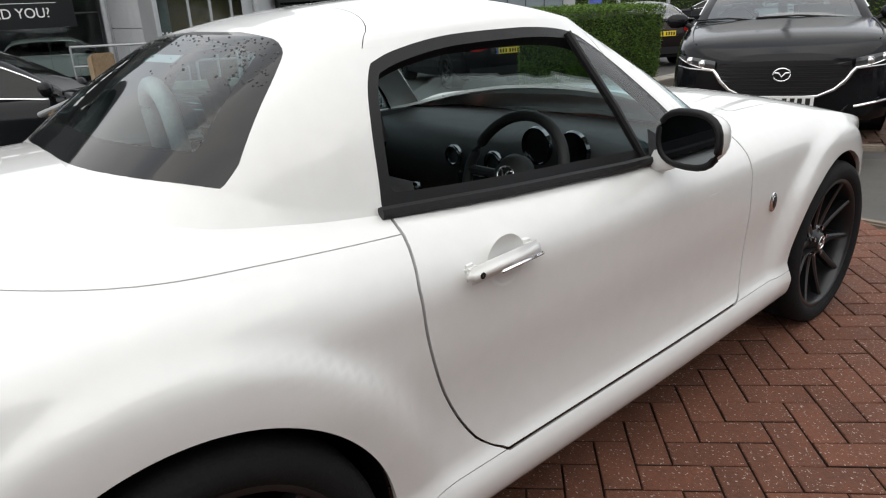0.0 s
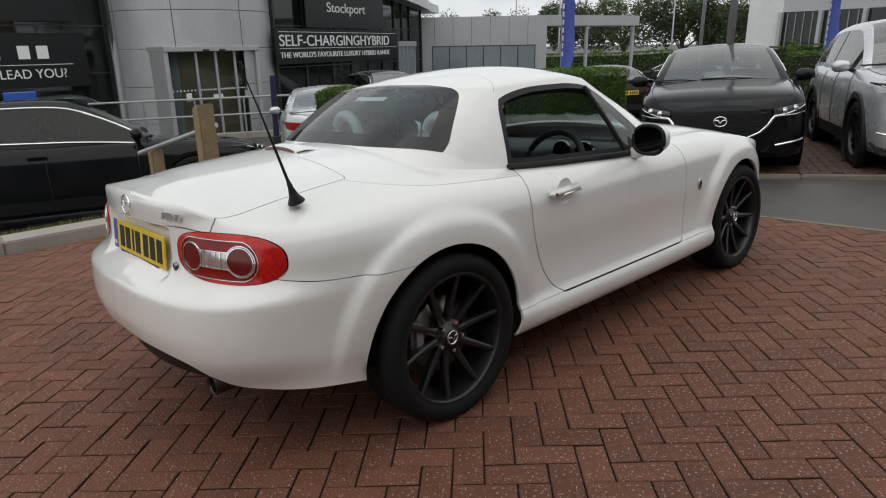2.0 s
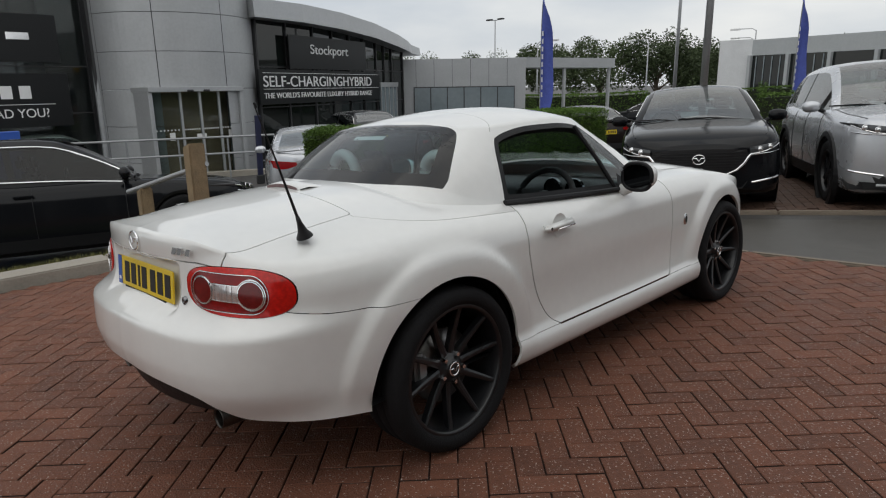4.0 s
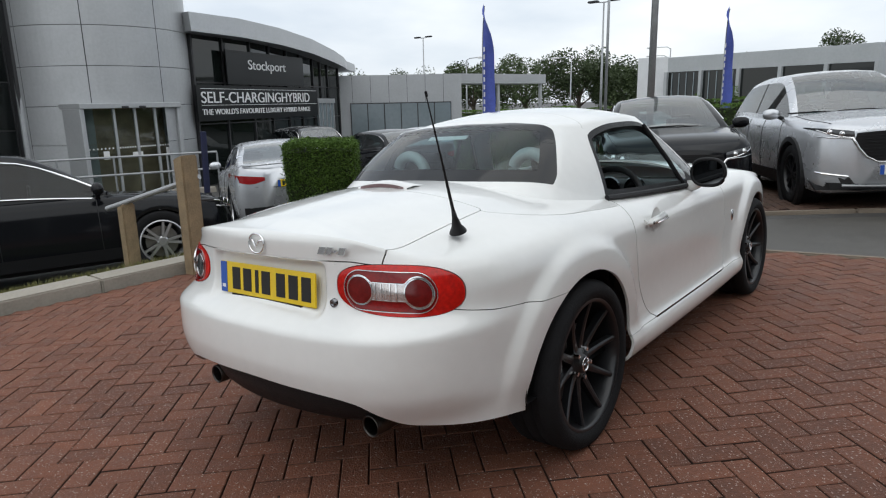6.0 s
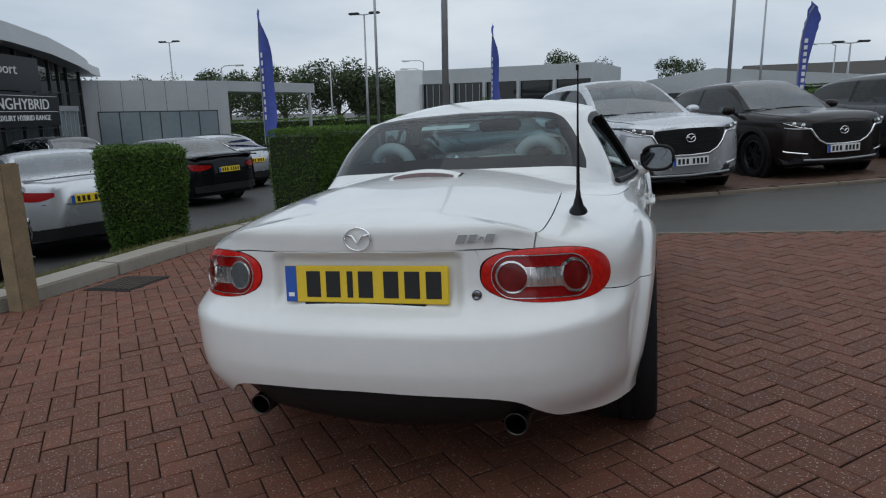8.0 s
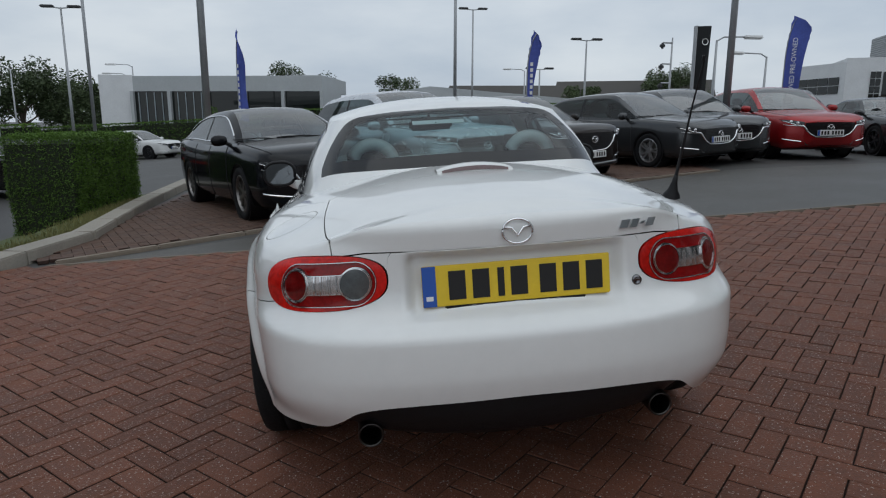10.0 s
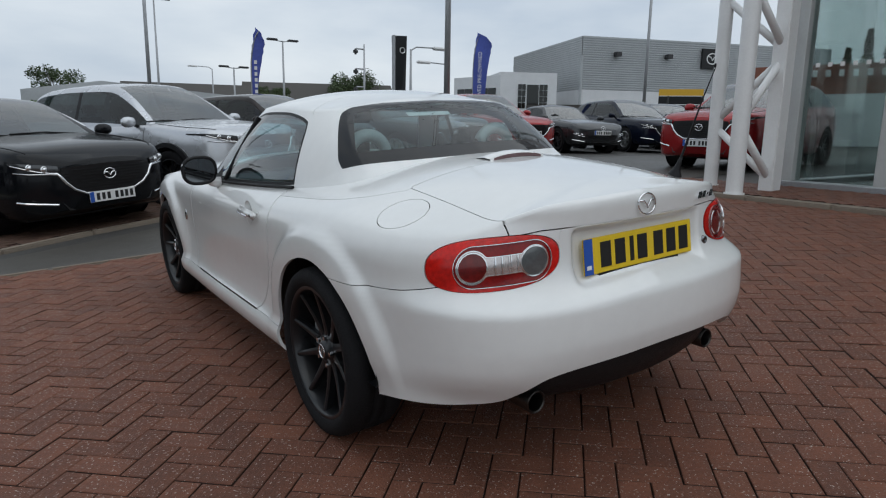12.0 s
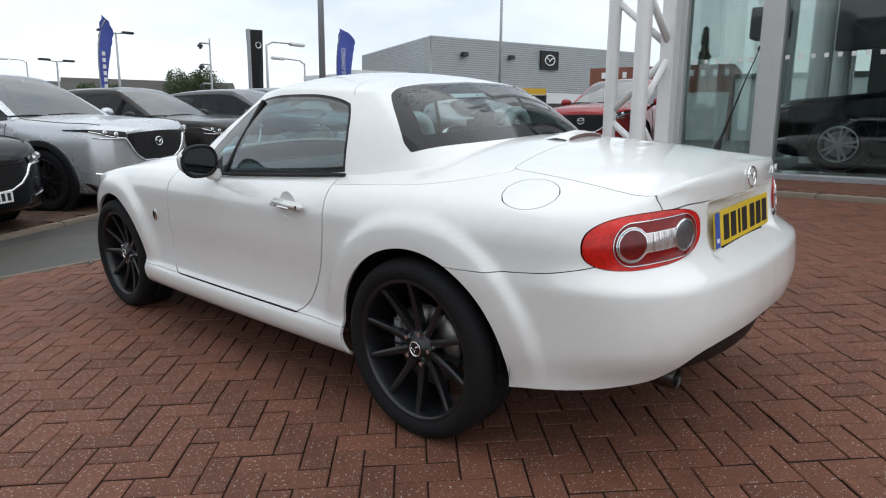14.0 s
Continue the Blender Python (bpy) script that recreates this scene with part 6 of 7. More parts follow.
def lamp_f(q, grow=0.0):
    """Under zero inside the tail lamp's outline."""
    p = on_body(q)
    s = lerp_table(ARC, min(q[0], 6))
    a, b = (s - 0.56) / (0.202 + grow), (p.z - 0.720 + 0.06 * (s - 0.56)) / (0.074 + grow)
    return (abs(a) ** 2.7 + abs(b) ** 2.7) ** (1 / 2.7) - 1


def boot_line(y):
    return lerp_table(((-0.80, 0.465), (-0.70, 0.492), (-0.60, 0.510), (-0.45, 0.518), (-0.23, 0.512), (-0.05, 0.50)), y)


def door_f(q):
    """Over zero inside the door's outline."""
    p = on_body(q)
    if q[1] > 1.25:
        return -1
    y0 = lerp_table(((0.30, 0.65), (0.33, 0.60), (0.38, 0.545), (0.50, 0.48), (0.62, 0.445), (0.74, 0.435), (0.86, 0.475)), p.z)
    y1 = lerp_table(((0.30, 1.60), (0.34, 1.645), (0.5, 1.665), (0.85, 1.64)), p.z)
    return min(p.y - y0, y1 - p.y, p.z - 0.3172)


def cut(pair, fn, gap):
    inside, _ = clip_mesh(pair, lambda q: fn(q) - gap)
    _, outside = clip_mesh(pair, lambda q: fn(q) + gap)
    return inside, outside


def lift(pair, fn=on_body, off=0.0):
    out = []
    for q in pair[0]:
        p = Vector(fn(q))
        out.append(p)
    return out, pair[1]


hero = tagged(holder("white_roadster", SLOPE.copy()), "pearl white two-seat roadster with a white hard top on red paving", "car")


def side_parts(name, pair, mat, depth=0.012, label="", sides=(1, -1), parent=None, surface=on_body):
    made = []
    for s in sides:
        v, f = lift(pair, surface)
        if s < 0:
            v, f = mirrored((v, f), False)
        bm = shell((v, f), depth)
        made.append(part(name, bm, mat, parent or hero, label, smooth=True))
    return made


def hero_body():
    us = sorted(set([i * 0.05 for i in range(int(NU / 0.05) + 1)]))
    vs = [i / 40 for i in range(41)] + [1 + i / 22 for i in range(1, 23)]
    grid = param_grid(us, vs)
    # wheel arches
    for ya in (-0.012, BASE_F - 0.02):
        grid, _ = clip_mesh(grid, lambda q: (math.hypot(on_body(q).y - ya, on_body(q).z - HUB_Z) - ARCH_R) if on_body(q).x > 0.45 and q[1] <= 1 else 0.3)
    # open the well for the cabin
    def well(q):
        p = on_body(q)
        if q[1] < 1.0:
            return 1.0
        half = lerp_table(((0.05, 0.10), (0.07, 0.25), (0.13, 0.45), (0.22, 0.54), (0.33, 0.595), (0.45, 0.628), (0.70, 0.66), (1.1, 0.692), (1.35, 0.698), (1.50, 0.67), (1.62, 0.56), (1.71, 0.33), (1.74, 0.1)), p.y)
        return max(p.x - half, 0.06 - p.y, p.y - 1.73)
    grid, _ = clip_mesh(grid, well)
    lamp, rest = cut(grid, lambda q: -lamp_f(q) if q[0] < 6 and q[1] <= 1.02 else -0.2, 0.009)
    # boot lid: above the crease over the plate, between the shut lines
    def boot(q):
        p = on_body(q)
        if q[0] > 8 and q[1] < 1.2:
            return -0.3
        low = p.z - 0.8030 + 0.12 * max(0, p.x - 0.40)
        return min(boot_line(p.y) - p.x, -0.205 - p.y, low)
    lid, rest = cut(rest, boot, 0.0018)
    door, rest = cut(rest, door_f, 0.0034)
    # bumper below the seam that runs from lamp to arch, and under the lid
    def bumper(q):
        p = on_body(q)
        if p.y > -0.1:
            return -0.3
        return lerp_table(((0, 0.803), (0.34, 0.803), (0.36, 0.70), (0.62, 0.668), (0.70, 0.646), (0.76, 0.628), (0.9, 0.614)), p.x) - p.z
    bump, rest = cut(rest, bumper, 0.0012)
    bonnet, rest = cut(rest, lambda q: min(on_body(q).y - 1.86, 0.60 - 0.05 * (on_body(q).y - 1.9) - on_body(q).x) if q[1] > 1 else -0.3, 0.002)
    rear_q, front_q = cut(rest, lambda q: 1.3 - on_body(q).y, 0.0)
    sill, rear_q2 = cut(rear_q, lambda q: min(0.318 - on_body(q).z, on_body(q).y - 0.30) if q[1] < 0.6 else -0.2, 0.0008)
    sill_f, front_q = cut(front_q, lambda q: min(0.318 - on_body(q).z, 2.02 - on_body(q).y) if q[1] < 0.6 else -0.2, 0.0008)
    def deck_f(q):
        p = on_body(q)
        if q[1] < 1.0:
            return -0.2
        return min(lerp_table(((-0.23, 0.515), (-0.12, 0.605), (0.02, 0.672), (0.2, 0.700), (0.5, 0.720), (1.3, 0.735)), p.y) - p.x, p.y + 0.215)
    deck, rear_q2 = cut(rear_q2, deck_f, 0.0013)
    part("rear_deck", shell(mirrored(lift(deck)), 0.012), WHITE, hero, smooth=True)
    side_parts("door", door, WHITE)
    side_parts("bonnet_half", bonnet, WHITE)
    side_parts("front_wing", front_q, WHITE)
    side_parts("sill", sill, WHITE)
    side_parts("sill_front", sill_f, WHITE)
    # fuel flap, on its left wing only
    def flap(q):
        p = on_body(q)
        return 0.088 - math.hypot(p.y + 0.352, (p.x - 0.628) * 1.08) if q[1] > 0.8 else -0.2
    side_parts("rear_wing", rear_q2, WHITE, sides=(1,))
    cap, wing_l = cut(rear_q2, flap, 0.0016)
    side_parts("rear_wing", wing_l, WHITE, sides=(-1,))
    side_parts("fuel_flap", cap, WHITE, sides=(-1,), label="round white fuel flap")
    # lid and bumper are whole across the middle
    for nm, pr in (("boot_lid", lid), ("rear_bumper", bump)):
        part(nm, shell(mirrored(lift(pr)), 0.014), WHITE, hero, smooth=True)
    return lamp


lamp_pair = hero_body()

# ---- tail lamps ----
LAMPRED = material("red_lens", (0.50, 0.010, 0.006), 0.10, coat=0.10, var=0.45, scale=9, spec=0.35)
LAMPDEEP = material("deep_red_lens", (0.13, 0.003, 0.003), 0.06, coat=0.25, var=0.5, scale=45)
LAMPCLEAR = material("clear_lens", (0.66, 0.62, 0.61), 0.16, metal=0.8, coat=0.4, var=0.25, scale=90)
LAMPPANEL = material("ruby_panel", (0.21, 0.003, 0.003), 0.07, coat=0.12, var=0.4, scale=14, spec=0.4)
LAMPGREY = material("reversing_lens", (0.13, 0.14, 0.145), 0.08, metal=0.5, coat=1.0, var=0.3, scale=60)


BRAKE_AT, TURN_AT = 0.624, 0.442


def tail_lamp(side):
    def arc(q):
        return lerp_table(ARC, min(q[0], 6)), on_body(q).z

    def mount(out):
        def fn(q):
            p = Vector(on_body(q))
            bulge = out + 0.010 * max(0, -lamp_f(q)) ** 0.5
            n = Vector((0.55 if p.x > 0.5 else 0.55 * p.x / 0.5, -0.8, 0)).normalized()
            p += n * bulge
            p.x *= side
            return p
        return fn

    def stadium(q):
        """Two round chambers joined by a narrower waist."""
        t, z = arc(q)
        z += 0.06 * (t - 0.56) - 0.717
        rounds = max(0.048 - math.hypot(t - BRAKE_AT, z), 0.045 - math.hypot(t - TURN_AT, z))
        return max(rounds, min(0.027 - abs(z), 0.09 - abs(t - (BRAKE_AT + TURN_AT) / 2)))

    def disc(q, c, r=0.043):
        s, z = arc(q)
        return r - math.hypot(s - c, z - 0.717 + 0.06 * (s - 0.56))
    inner, red = clip_mesh(lamp_pair, stadium)

    def pill(q):
        """The long panel round the chambers."""
        t, z = arc(q)
        z += 0.06 * (t - 0.56) - 0.717
        return 0.0595 - math.hypot(max(0, abs(t - (BRAKE_AT + TURN_AT) / 2) - 0.088), z)
    panel, red = clip_mesh(red, pill)
    panel, edge = clip_mesh(panel, lambda q: pill(q) - 0.0022)
    body = part("tail_lamp", shell(flip_if(lift(red, mount(0.002)), side), 0.03), LAMPRED, hero, "red tail lamp with a chrome-ringed centre", smooth=True)
    part("panel_ring", shell(flip_if(lift(edge, mount(0.005)), side), 0.005), LAMPCLEAR, body, smooth=True)
    part("inner_panel", shell(flip_if(lift(panel, mount(0.001)), side), 0.004), LAMPPANEL, body, "ruby inner panel", smooth=True)
    core, ring = clip_mesh(inner, lambda q: stadium(q) - 0.0020)
    part("lamp_ring", shell(flip_if(lift(ring, mount(0.005)), side), 0.006), CHROME, body, smooth=True)
    d1, rest = clip_mesh(core, lambda q: disc(q, TURN_AT))
    d2, mid = clip_mesh(rest, lambda q: disc(q, BRAKE_AT))
    for pr, c, mt, nm in ((d2, BRAKE_AT, LAMPDEEP, "brake_lens"), (d1, TURN_AT, LAMPDEEP if side > 0 else LAMPGREY, "turn_lens")):
        lens, edge = clip_mesh(pr, lambda q: disc(q, c) - 0.0028)
        part("lens_ring", shell(flip_if(lift(edge, mount(0.007)), side), 0.006), CHROME, body, smooth=True)
        part(nm, shell(flip_if(lift(lens, mount(0.005)), side), 0.003), mt, body, smooth=True)
    ribs = []
    for k in range(9):
        t0 = TURN_AT + 0.050 + 0.0095 * k
        rib, _ = clip_mesh(mid, lambda q: 0.0022 - abs(arc(q)[0] - t0))
        ribs.append(lift(rib, mount(0.0062)))
    part("lens_ribbing", flip_if(join(*ribs), side), CHROME, body, smooth=True)
    part("clear_lens", shell(flip_if(lift(mid, mount(0.003)), side), 0.004), LAMPCLEAR, body, smooth=True)


def flip_if(mesh, side):
    return mesh if side > 0 else (mesh[0], [tuple(reversed(f)) for f in mesh[1]])


tail_lamp(1)
tail_lamp(-1)

# ---- the hard top and its glass ----
CAB_BASE = [(0, 0.030), (0.25, 0.040), (0.45, 0.10), (0.555, 0.19), (0.622, 0.31), (0.658, 0.45), (0.69, 0.70), (0.722, 1.1), (0.728, 1.35), (0.70, 1.54), (0.59, 1.68), (0.35, 1.78), (0, 1.81)]
CAB_TOP = [(0, 0.395), (0.22, 0.400), (0.385, 0.425), (0.452, 0.465), (0.487, 0.525), (0.508, 0.62), (0.520, 0.78), (0.520, 0.97), (0.500, 1.13), (0.465, 1.215), (0.39, 1.25), (0.22, 1.275), (0, 1.285)]
NC = len(CAB_BASE) - 1
CB = [[(i, p[k]) for i, p in enumerate(CAB_BASE)] for k in (0, 1)]
CT = [[(i, p[k]) for i, p in enumerate(CAB_TOP)] for k in (0, 1)]
CZ0 = ((0, 0.955), (2, 0.945), (3, 0.925), (4, 0.878), (5, 0.850), (6, 0.832), (7, 0.815), (8, 0.803), (9, 0.81), (10, 0.86), (12, 0.885))
CZ1 = ((0, 1.180), (2, 1.162), (3, 1.155), (4, 1.152), (5, 1.157), (6, 1.168), (7, 1.175), (8, 1.168), (9, 1.158), (10, 1.160), (12, 1.182))
ROOF = ((0.30, 1.165), (0.40, 1.183), (0.55, 1.213), (0.75, 1.236), (0.92, 1.243), (1.08, 1.235), (1.20, 1.214), (1.30, 1.184))


def cabin(q):
    u, v = q[0], q[1]
    w = min(1, v)
    a = Vector((lerp_table(CB[0], u), lerp_table(CB[1], u), lerp_table(CZ0, u)))
    b = Vector((lerp_table(CT[0], u), lerp_table(CT[1], u), lerp_table(CZ1, u)))
    p = a.lerp(b, w)
    out = Vector((a.x / 0.7, (a.y - 0.95) / 1.0, 0))
    if out.length:
        out.normalize()
    bow = 0.026 * math.sin(math.pi * max(0, w) * 0.93)
    p += out * bow
    if v > 1:
        t = v - 1
        ys = min(max(b.y, 0.46), 1.22)
        x, y = p.x * (1 - t), p.y + (ys - p.y) * t
        k = 1 - (1 - t) ** 2.4
        p = Vector((x, y, p.z + (lerp_table(ROOF, y) - p.z) * k))
    return p


CABIN_CACHE = {}


def on_cabin(q):
    key = (round(q[0], 6), round(q[1], 6))
    if key not in CABIN_CACHE:
        CABIN_CACHE[key] = cabin(q)
    return CABIN_CACHE[key]


def rear_glass_f(q):
    """Over zero inside the rear window's opening."""
    if q[1] > 1.3:
        return -0.2
    p = on_cabin(q)
    edge = lerp_table(((0.93, 0.560), (0.97, 0.553), (1.05, 0.515), (1.12, 0.465), (1.15, 0.425), (1.17, 0.35), (1.178, 0.22), (1.184, 0.0)), p.z)
    corner = 0.06
    f = min(edge - p.x, 0.42 - p.y)
    return min(f, (q[1] - 0.035) * 0.25)


def side_glass_f(q):
    p = on_cabin(q)
    if p.x < 0.35 or q[1] > 1.05 or q[0] < 4:
        return -0.2
    y0 = lerp_table(((0.80, 0.450), (0.88, 0.465), (1.0, 0.490), (1.09, 0.530), (1.13, 0.585), (1.15, 0.70)), p.z)
    top = lerp_table(((0.5, 1.09), (0.60, 1.125), (0.75, 1.147), (0.95, 1.150), (1.1, 1.138), (1.2, 1.11)), p.y)
    front = lerp_table(((0.80, 1.47), (0.90, 1.40), (1.0, 1.30), (1.08, 1.215), (1.13, 1.145), (1.16, 1.08)), p.z)
    return min(p.y - y0, top - p.z, front - p.y, (q[1] - 0.03) * 0.3)


def screen_f(q):
    p = on_cabin(q)
    if q[0] < 8.2:
        return -0.2
    return min(q[0] - 9.35, (q[1] - 0.02) * 0.3, (1.0 - q[1]) * 0.3)


def hero_top():
    us = [i * 0.06 for i in range(int(NC / 0.06) + 1)]
    vs = [-0.3, -0.15] + [i / 30 for i in range(31)] + [1 + i / 16 for i in range(1, 17)]
    grid = param_grid(us, vs)
    back, rest = clip_mesh(grid, rear_glass_f)
    side, rest = clip_mesh(rest, side_glass_f)
    screen, rest = clip_mesh(rest, screen_f)
    # windscreen frame apart from the removable top
    top, pillar = cut(rest, lambda q: (1.205 + 0.25 * max(0, 1.16 - on_cabin(q).z)) - on_cabin(q).y, 0.002)
    left, right = None, None
    front_roof, rear_roof = cut(top, lambda q: on_cabin(q).y - lerp_table(((0, 0.655), (0.3, 0.65), (0.45, 0.60), (0.56, 0.50)), on_cabin(q).x) if q[1] > 0.93 else -0.2, 0.0012)
    for nm, pr, mt in (("roof_panel", front_roof, WHITE), ("rear_top", rear_roof, WHITE), ("windscreen_frame", pillar, WHITE)):
        part(nm, shell(mirrored(lift(pr, on_cabin)), 0.02, Vector((0, 0.9, 0.9))), mt, hero, smooth=True)
    # rear window: a black printed border round clear glass
    def clear_f(q):
        a, b, r = rear_glass_f(q) - 0.045, (q[1] - 0.13) * 0.3, 0.045
        return min(a, b) if a > r or b > r else r - math.hypot(r - min(a, r), r - min(b, r))
    clear, border = clip_mesh(back, clear_f)
    part("rear_window_border", shell(mirrored(lift(border, on_cabin)), 0.006, Vector((0, 0.9, 0.9))), material("black_glass_border", (0.010, 0.010, 0.011), 0.05, var=0.1, scale=40, spec=0.45), hero, "black printed glass border", smooth=True)
    rg = part("rear_window", (welded(mirrored(lift(clear, on_cabin)))), GLASS, hero, "rain-spotted rear window glass", smooth=True)
    rg.visible_shadow = False
    rng = random.Random(12)
    dv, df = [], []
    while len(dv) < 300 * 13:
        q = (rng.uniform(0, 2.9), rng.uniform(0.5, 1.0) ** 0.6)
        if rear_glass_f(q) < 0.004 or (clear_f(q) > 0.03 and rng.random() < 0.85):
            continue
        c, r = on_cabin(q), rng.uniform(0.0012, 0.0036)
        c = Vector((c.x * rng.choice((1, -1)), c.y, c.z))
        nd = Vector((c.x * 0.4, -0.55, 0.8)).normalized()
        t1 = nd.cross(Vector((1, 0, 0))).normalized()
        t2 = nd.cross(t1)
        o = len(dv)
        for k in range(6):
            w = t1 * math.cos(k * 1.0472) + t2 * math.sin(k * 1.0472)
            dv += [c + w * r - nd * 0.0005, c + w * r * 0.7 + nd * r * 0.45]
        dv.append(c + nd * r * 0.6)
        for k in range(6):
            a_, b_ = o + 2 * k, o + 2 * ((k + 1) % 6)
            df += [(a_, b_, b_ + 1, a_ + 1), (a_ + 1, b_ + 1, o + 12)]
    drops = part("rain", (dv, df), material("rain_water", (0.02, 0.022, 0.024), 0.03), rg, smooth=True)
    tagged(drops, kind="stuff")
    ws = part("windscreen", welded(mirrored(lift(screen, on_cabin))), GLASS, hero, smooth=True)
    ws.visible_shadow = False
    # side windows: the right one is wound down, the left one is up
    for s in (1, -1):
        pane, rim = clip_mesh(side, lambda q: side_glass_f(q) - (0.022 if s > 0 else 0.011))
        v, f = lift(rim, on_cabin)
        part("window_seal", shell((v, f) if s > 0 else mirrored((v, f), False), 0.03, Vector((0, 0.9, 0.9))), BLACKTRIM, hero, smooth=True)
    v, f = lift(pane, on_cabin)
    lg = part("side_window", mirrored((v, f), False), SIDEGLASS, hero, "wound-up side window glass", smooth=True)
    lg.visible_shadow = False
    # quarter glass and its post ahead of the open window
    qg, _ = clip_mesh(pane, lambda q: on_cabin(q).y - (1.20 - 0.28 * (on_cabin(q).z - 0.84)))
    v, f = lift(qg, on_cabin)
    quarter = part("quarter_window", (v, f), GLASS, hero, smooth=True)
    quarter.visible_shadow = False
    for s in (1, -1):
        part("window_post", rod([(s * 0.722, 1.20, 0.83), (s * 0.660, 1.165, 0.95), (s * 0.590, 1.125, 1.07), (s * 0.556, 1.108, 1.128)], 0.011, 8), BLACKTRIM, hero)
    return side


hero_top()
# belt seals, and the flat under the glass
for s in (1, -1):
    part("belt_seal", rod([(s * 0.668, 0.45, 0.850), (s * 0.704, 0.75, 0.836), (s * 0.731, 1.1, 0.822), (s * 0.735, 1.36, 0.814)], 0.013 if s > 0 else 0.007, 8), BLACKTRIM, hero)


# ---- wheels ----
def hero_wheel():
    """Ten thin spokes in pairs, lug nuts, a centre cap and a low tyre."""
    r, w, rr = 0.309, 0.205, 0.241
    tyre = lathe([(rr - 0.004, -0.085), (rr + 0.012, -0.103), (r - 0.035, -0.108), (r - 0.012, -0.098), (r - 0.002, -0.080), (r, -0.06), (r, -0.028), (r - 0.007, -0.026), (r - 0.007, -0.021), (r, -0.019), (r, 0.019), (r - 0.007, 0.021), (r - 0.007, 0.026), (r, 0.028),
                  (r, 0.06), (r - 0.002, 0.080), (r - 0.012, 0.098), (r - 0.035, 0.108), (rr + 0.012, 0.103), (rr + 0.004, 0.096), (rr - 0.004, 0.09)], 72)
    barrel = lathe([(rr + 0.002, 0.094), (rr - 0.008, 0.097), (rr - 0.014, 0.086), (rr - 0.020, 0.055), (rr - 0.028, -0.02), (rr - 0.020, -0.09)], 72)
    me_t = mesh_of("tyre", *tyre, RUBBER, True)
    me_b = mesh_of("rim", *barrel, RIM, True)
    hub = lathe([(0.0005, 0.072), (0.030, 0.072), (0.034, 0.069), (0.036, 0.062), (0.054, 0.055), (0.060, 0.046), (0.062, 0.0)], 40)
    me_h = mesh_of("hub", *hub, RIM, True)
    prof = []
    for k in range(9):
        t = k / 8
        rad = 0.045 + (rr - 0.014 - 0.045) * t
        half = 0.0170 - 0.0075 * t ** 0.7
        x = 0.052 + 0.032 * t ** 1.6
        prof.append((rad, half, x))
    v, f = [], []
    for rad, half, x in prof:
        v += [(x - 0.004, -half, rad), (x, -half * 0.35, rad), (x, half * 0.35, rad), (x - 0.004, half, rad), (x - 0.030, half * 0.8, rad), (x - 0.030, -half * 0.8, rad)]
    for k in range(8):
        for j in range(6):
            f.append((k * 6 + j, k * 6 + (j + 1) % 6, k * 6 + 6 + (j + 1) % 6, k * 6 + 6 + j))
    me_s = mesh_of("spoke", v, f, RIM)
    nut = lathe([(0.0005, 0.070), (0.008, 0.069), (0.0095, 0.060), (0.0095, 0.045)], 6)
    me_n = mesh_of("lug_nut", *nut, CHROME)
    cap = lathe([(0.026, 0.072), (0.028, 0.0745), (0.023, 0.0755), (0.0215, 0.072)], 28)
    me_c = mesh_of("centre_cap", *cap, CHROME, True)
    cw = rod([(0.0745, -0.020, 0.006), (0.0755, -0.009, 0.006), (0.0755, 0, -0.010), (0.0755, 0.009, 0.006), (0.0745, 0.020, 0.006)], 0.0022, 6)
    me_w = mesh_of("cap_wing", *cw, CHROME)
    disc = lathe([(0.06, 0.01), (0.14, 0.01), (0.14, -0.012), (0.06, -0.012)], 48)
    me_d = mesh_of("brake_disc", *disc, STEEL, True)
    cal = mesh_of("brake_caliper", *as_pair(box(-0.04, 0.035, -0.15, -0.09, -0.06, 0.08, 0.015, 2)), STEELPOLE)
    for sx, y, spin in ((1, 0, 8), (-1, 0, 20), (1, BASE_F, 30), (-1, BASE_F, 3)):
        wh = new("wheel", me_b)
        wh.parent = hero
        wh.matrix_basis = Matrix.Translation((sx * (0.712 if y == 0 else 0.695), y, HUB_Z)) @ (Matrix.Rotation(math.pi, 4, "Z") if sx < 0 else Matrix.Identity(4)) @ Matrix.Rotation(radians(spin), 4, "X")
        tagged(wh, "gunmetal alloy wheel with ten thin spokes")
        for me in (me_t, me_h, me_c, me_w, me_d):
            o = new(me.name.split(".")[0], me)
            o.parent = wh
        o = new("brake_caliper", cal)
        o.parent = wh
        o.matrix_basis = Matrix.Rotation(radians(-spin), 4, "X")
        for k in range(10):
            o = new("spoke", me_s)
            o.parent = wh
            o.matrix_basis = Matrix.Rotation(2 * math.pi * (k // 2) / 5 + (0.30 if k % 2 else -0.30), 4, "X")
        for k in range(5):
            o = new("lug_nut", me_n)
            o.parent = wh
            o.matrix_basis = Matrix.Rotation(2 * math.pi * (k + 0.5) / 5, 4, "X") @ Matrix.Translation((0, 0, 0.054))
    for sx in (1, -1):
        for y in (0, BASE_F):
            v, f = lathe([(ARCH_R + 0.010, sx * 0.765), (ARCH_R + 0.004, sx * 0.755), (ARCH_R + 0.012, sx * 0.70), (ARCH_R + 0.01, sx * 0.50), (0.05, sx * 0.50)], 48)
            v = [Vector((p[0], p[1], max(p[2], -0.015))) for p in v]
            liner = part("wheel_arch_liner", (v, f), BLACKTRIM, hero, smooth=True)
            liner.location = (0, y - (0.012 if y == 0 else 0.02), HUB_Z)


hero_wheel()

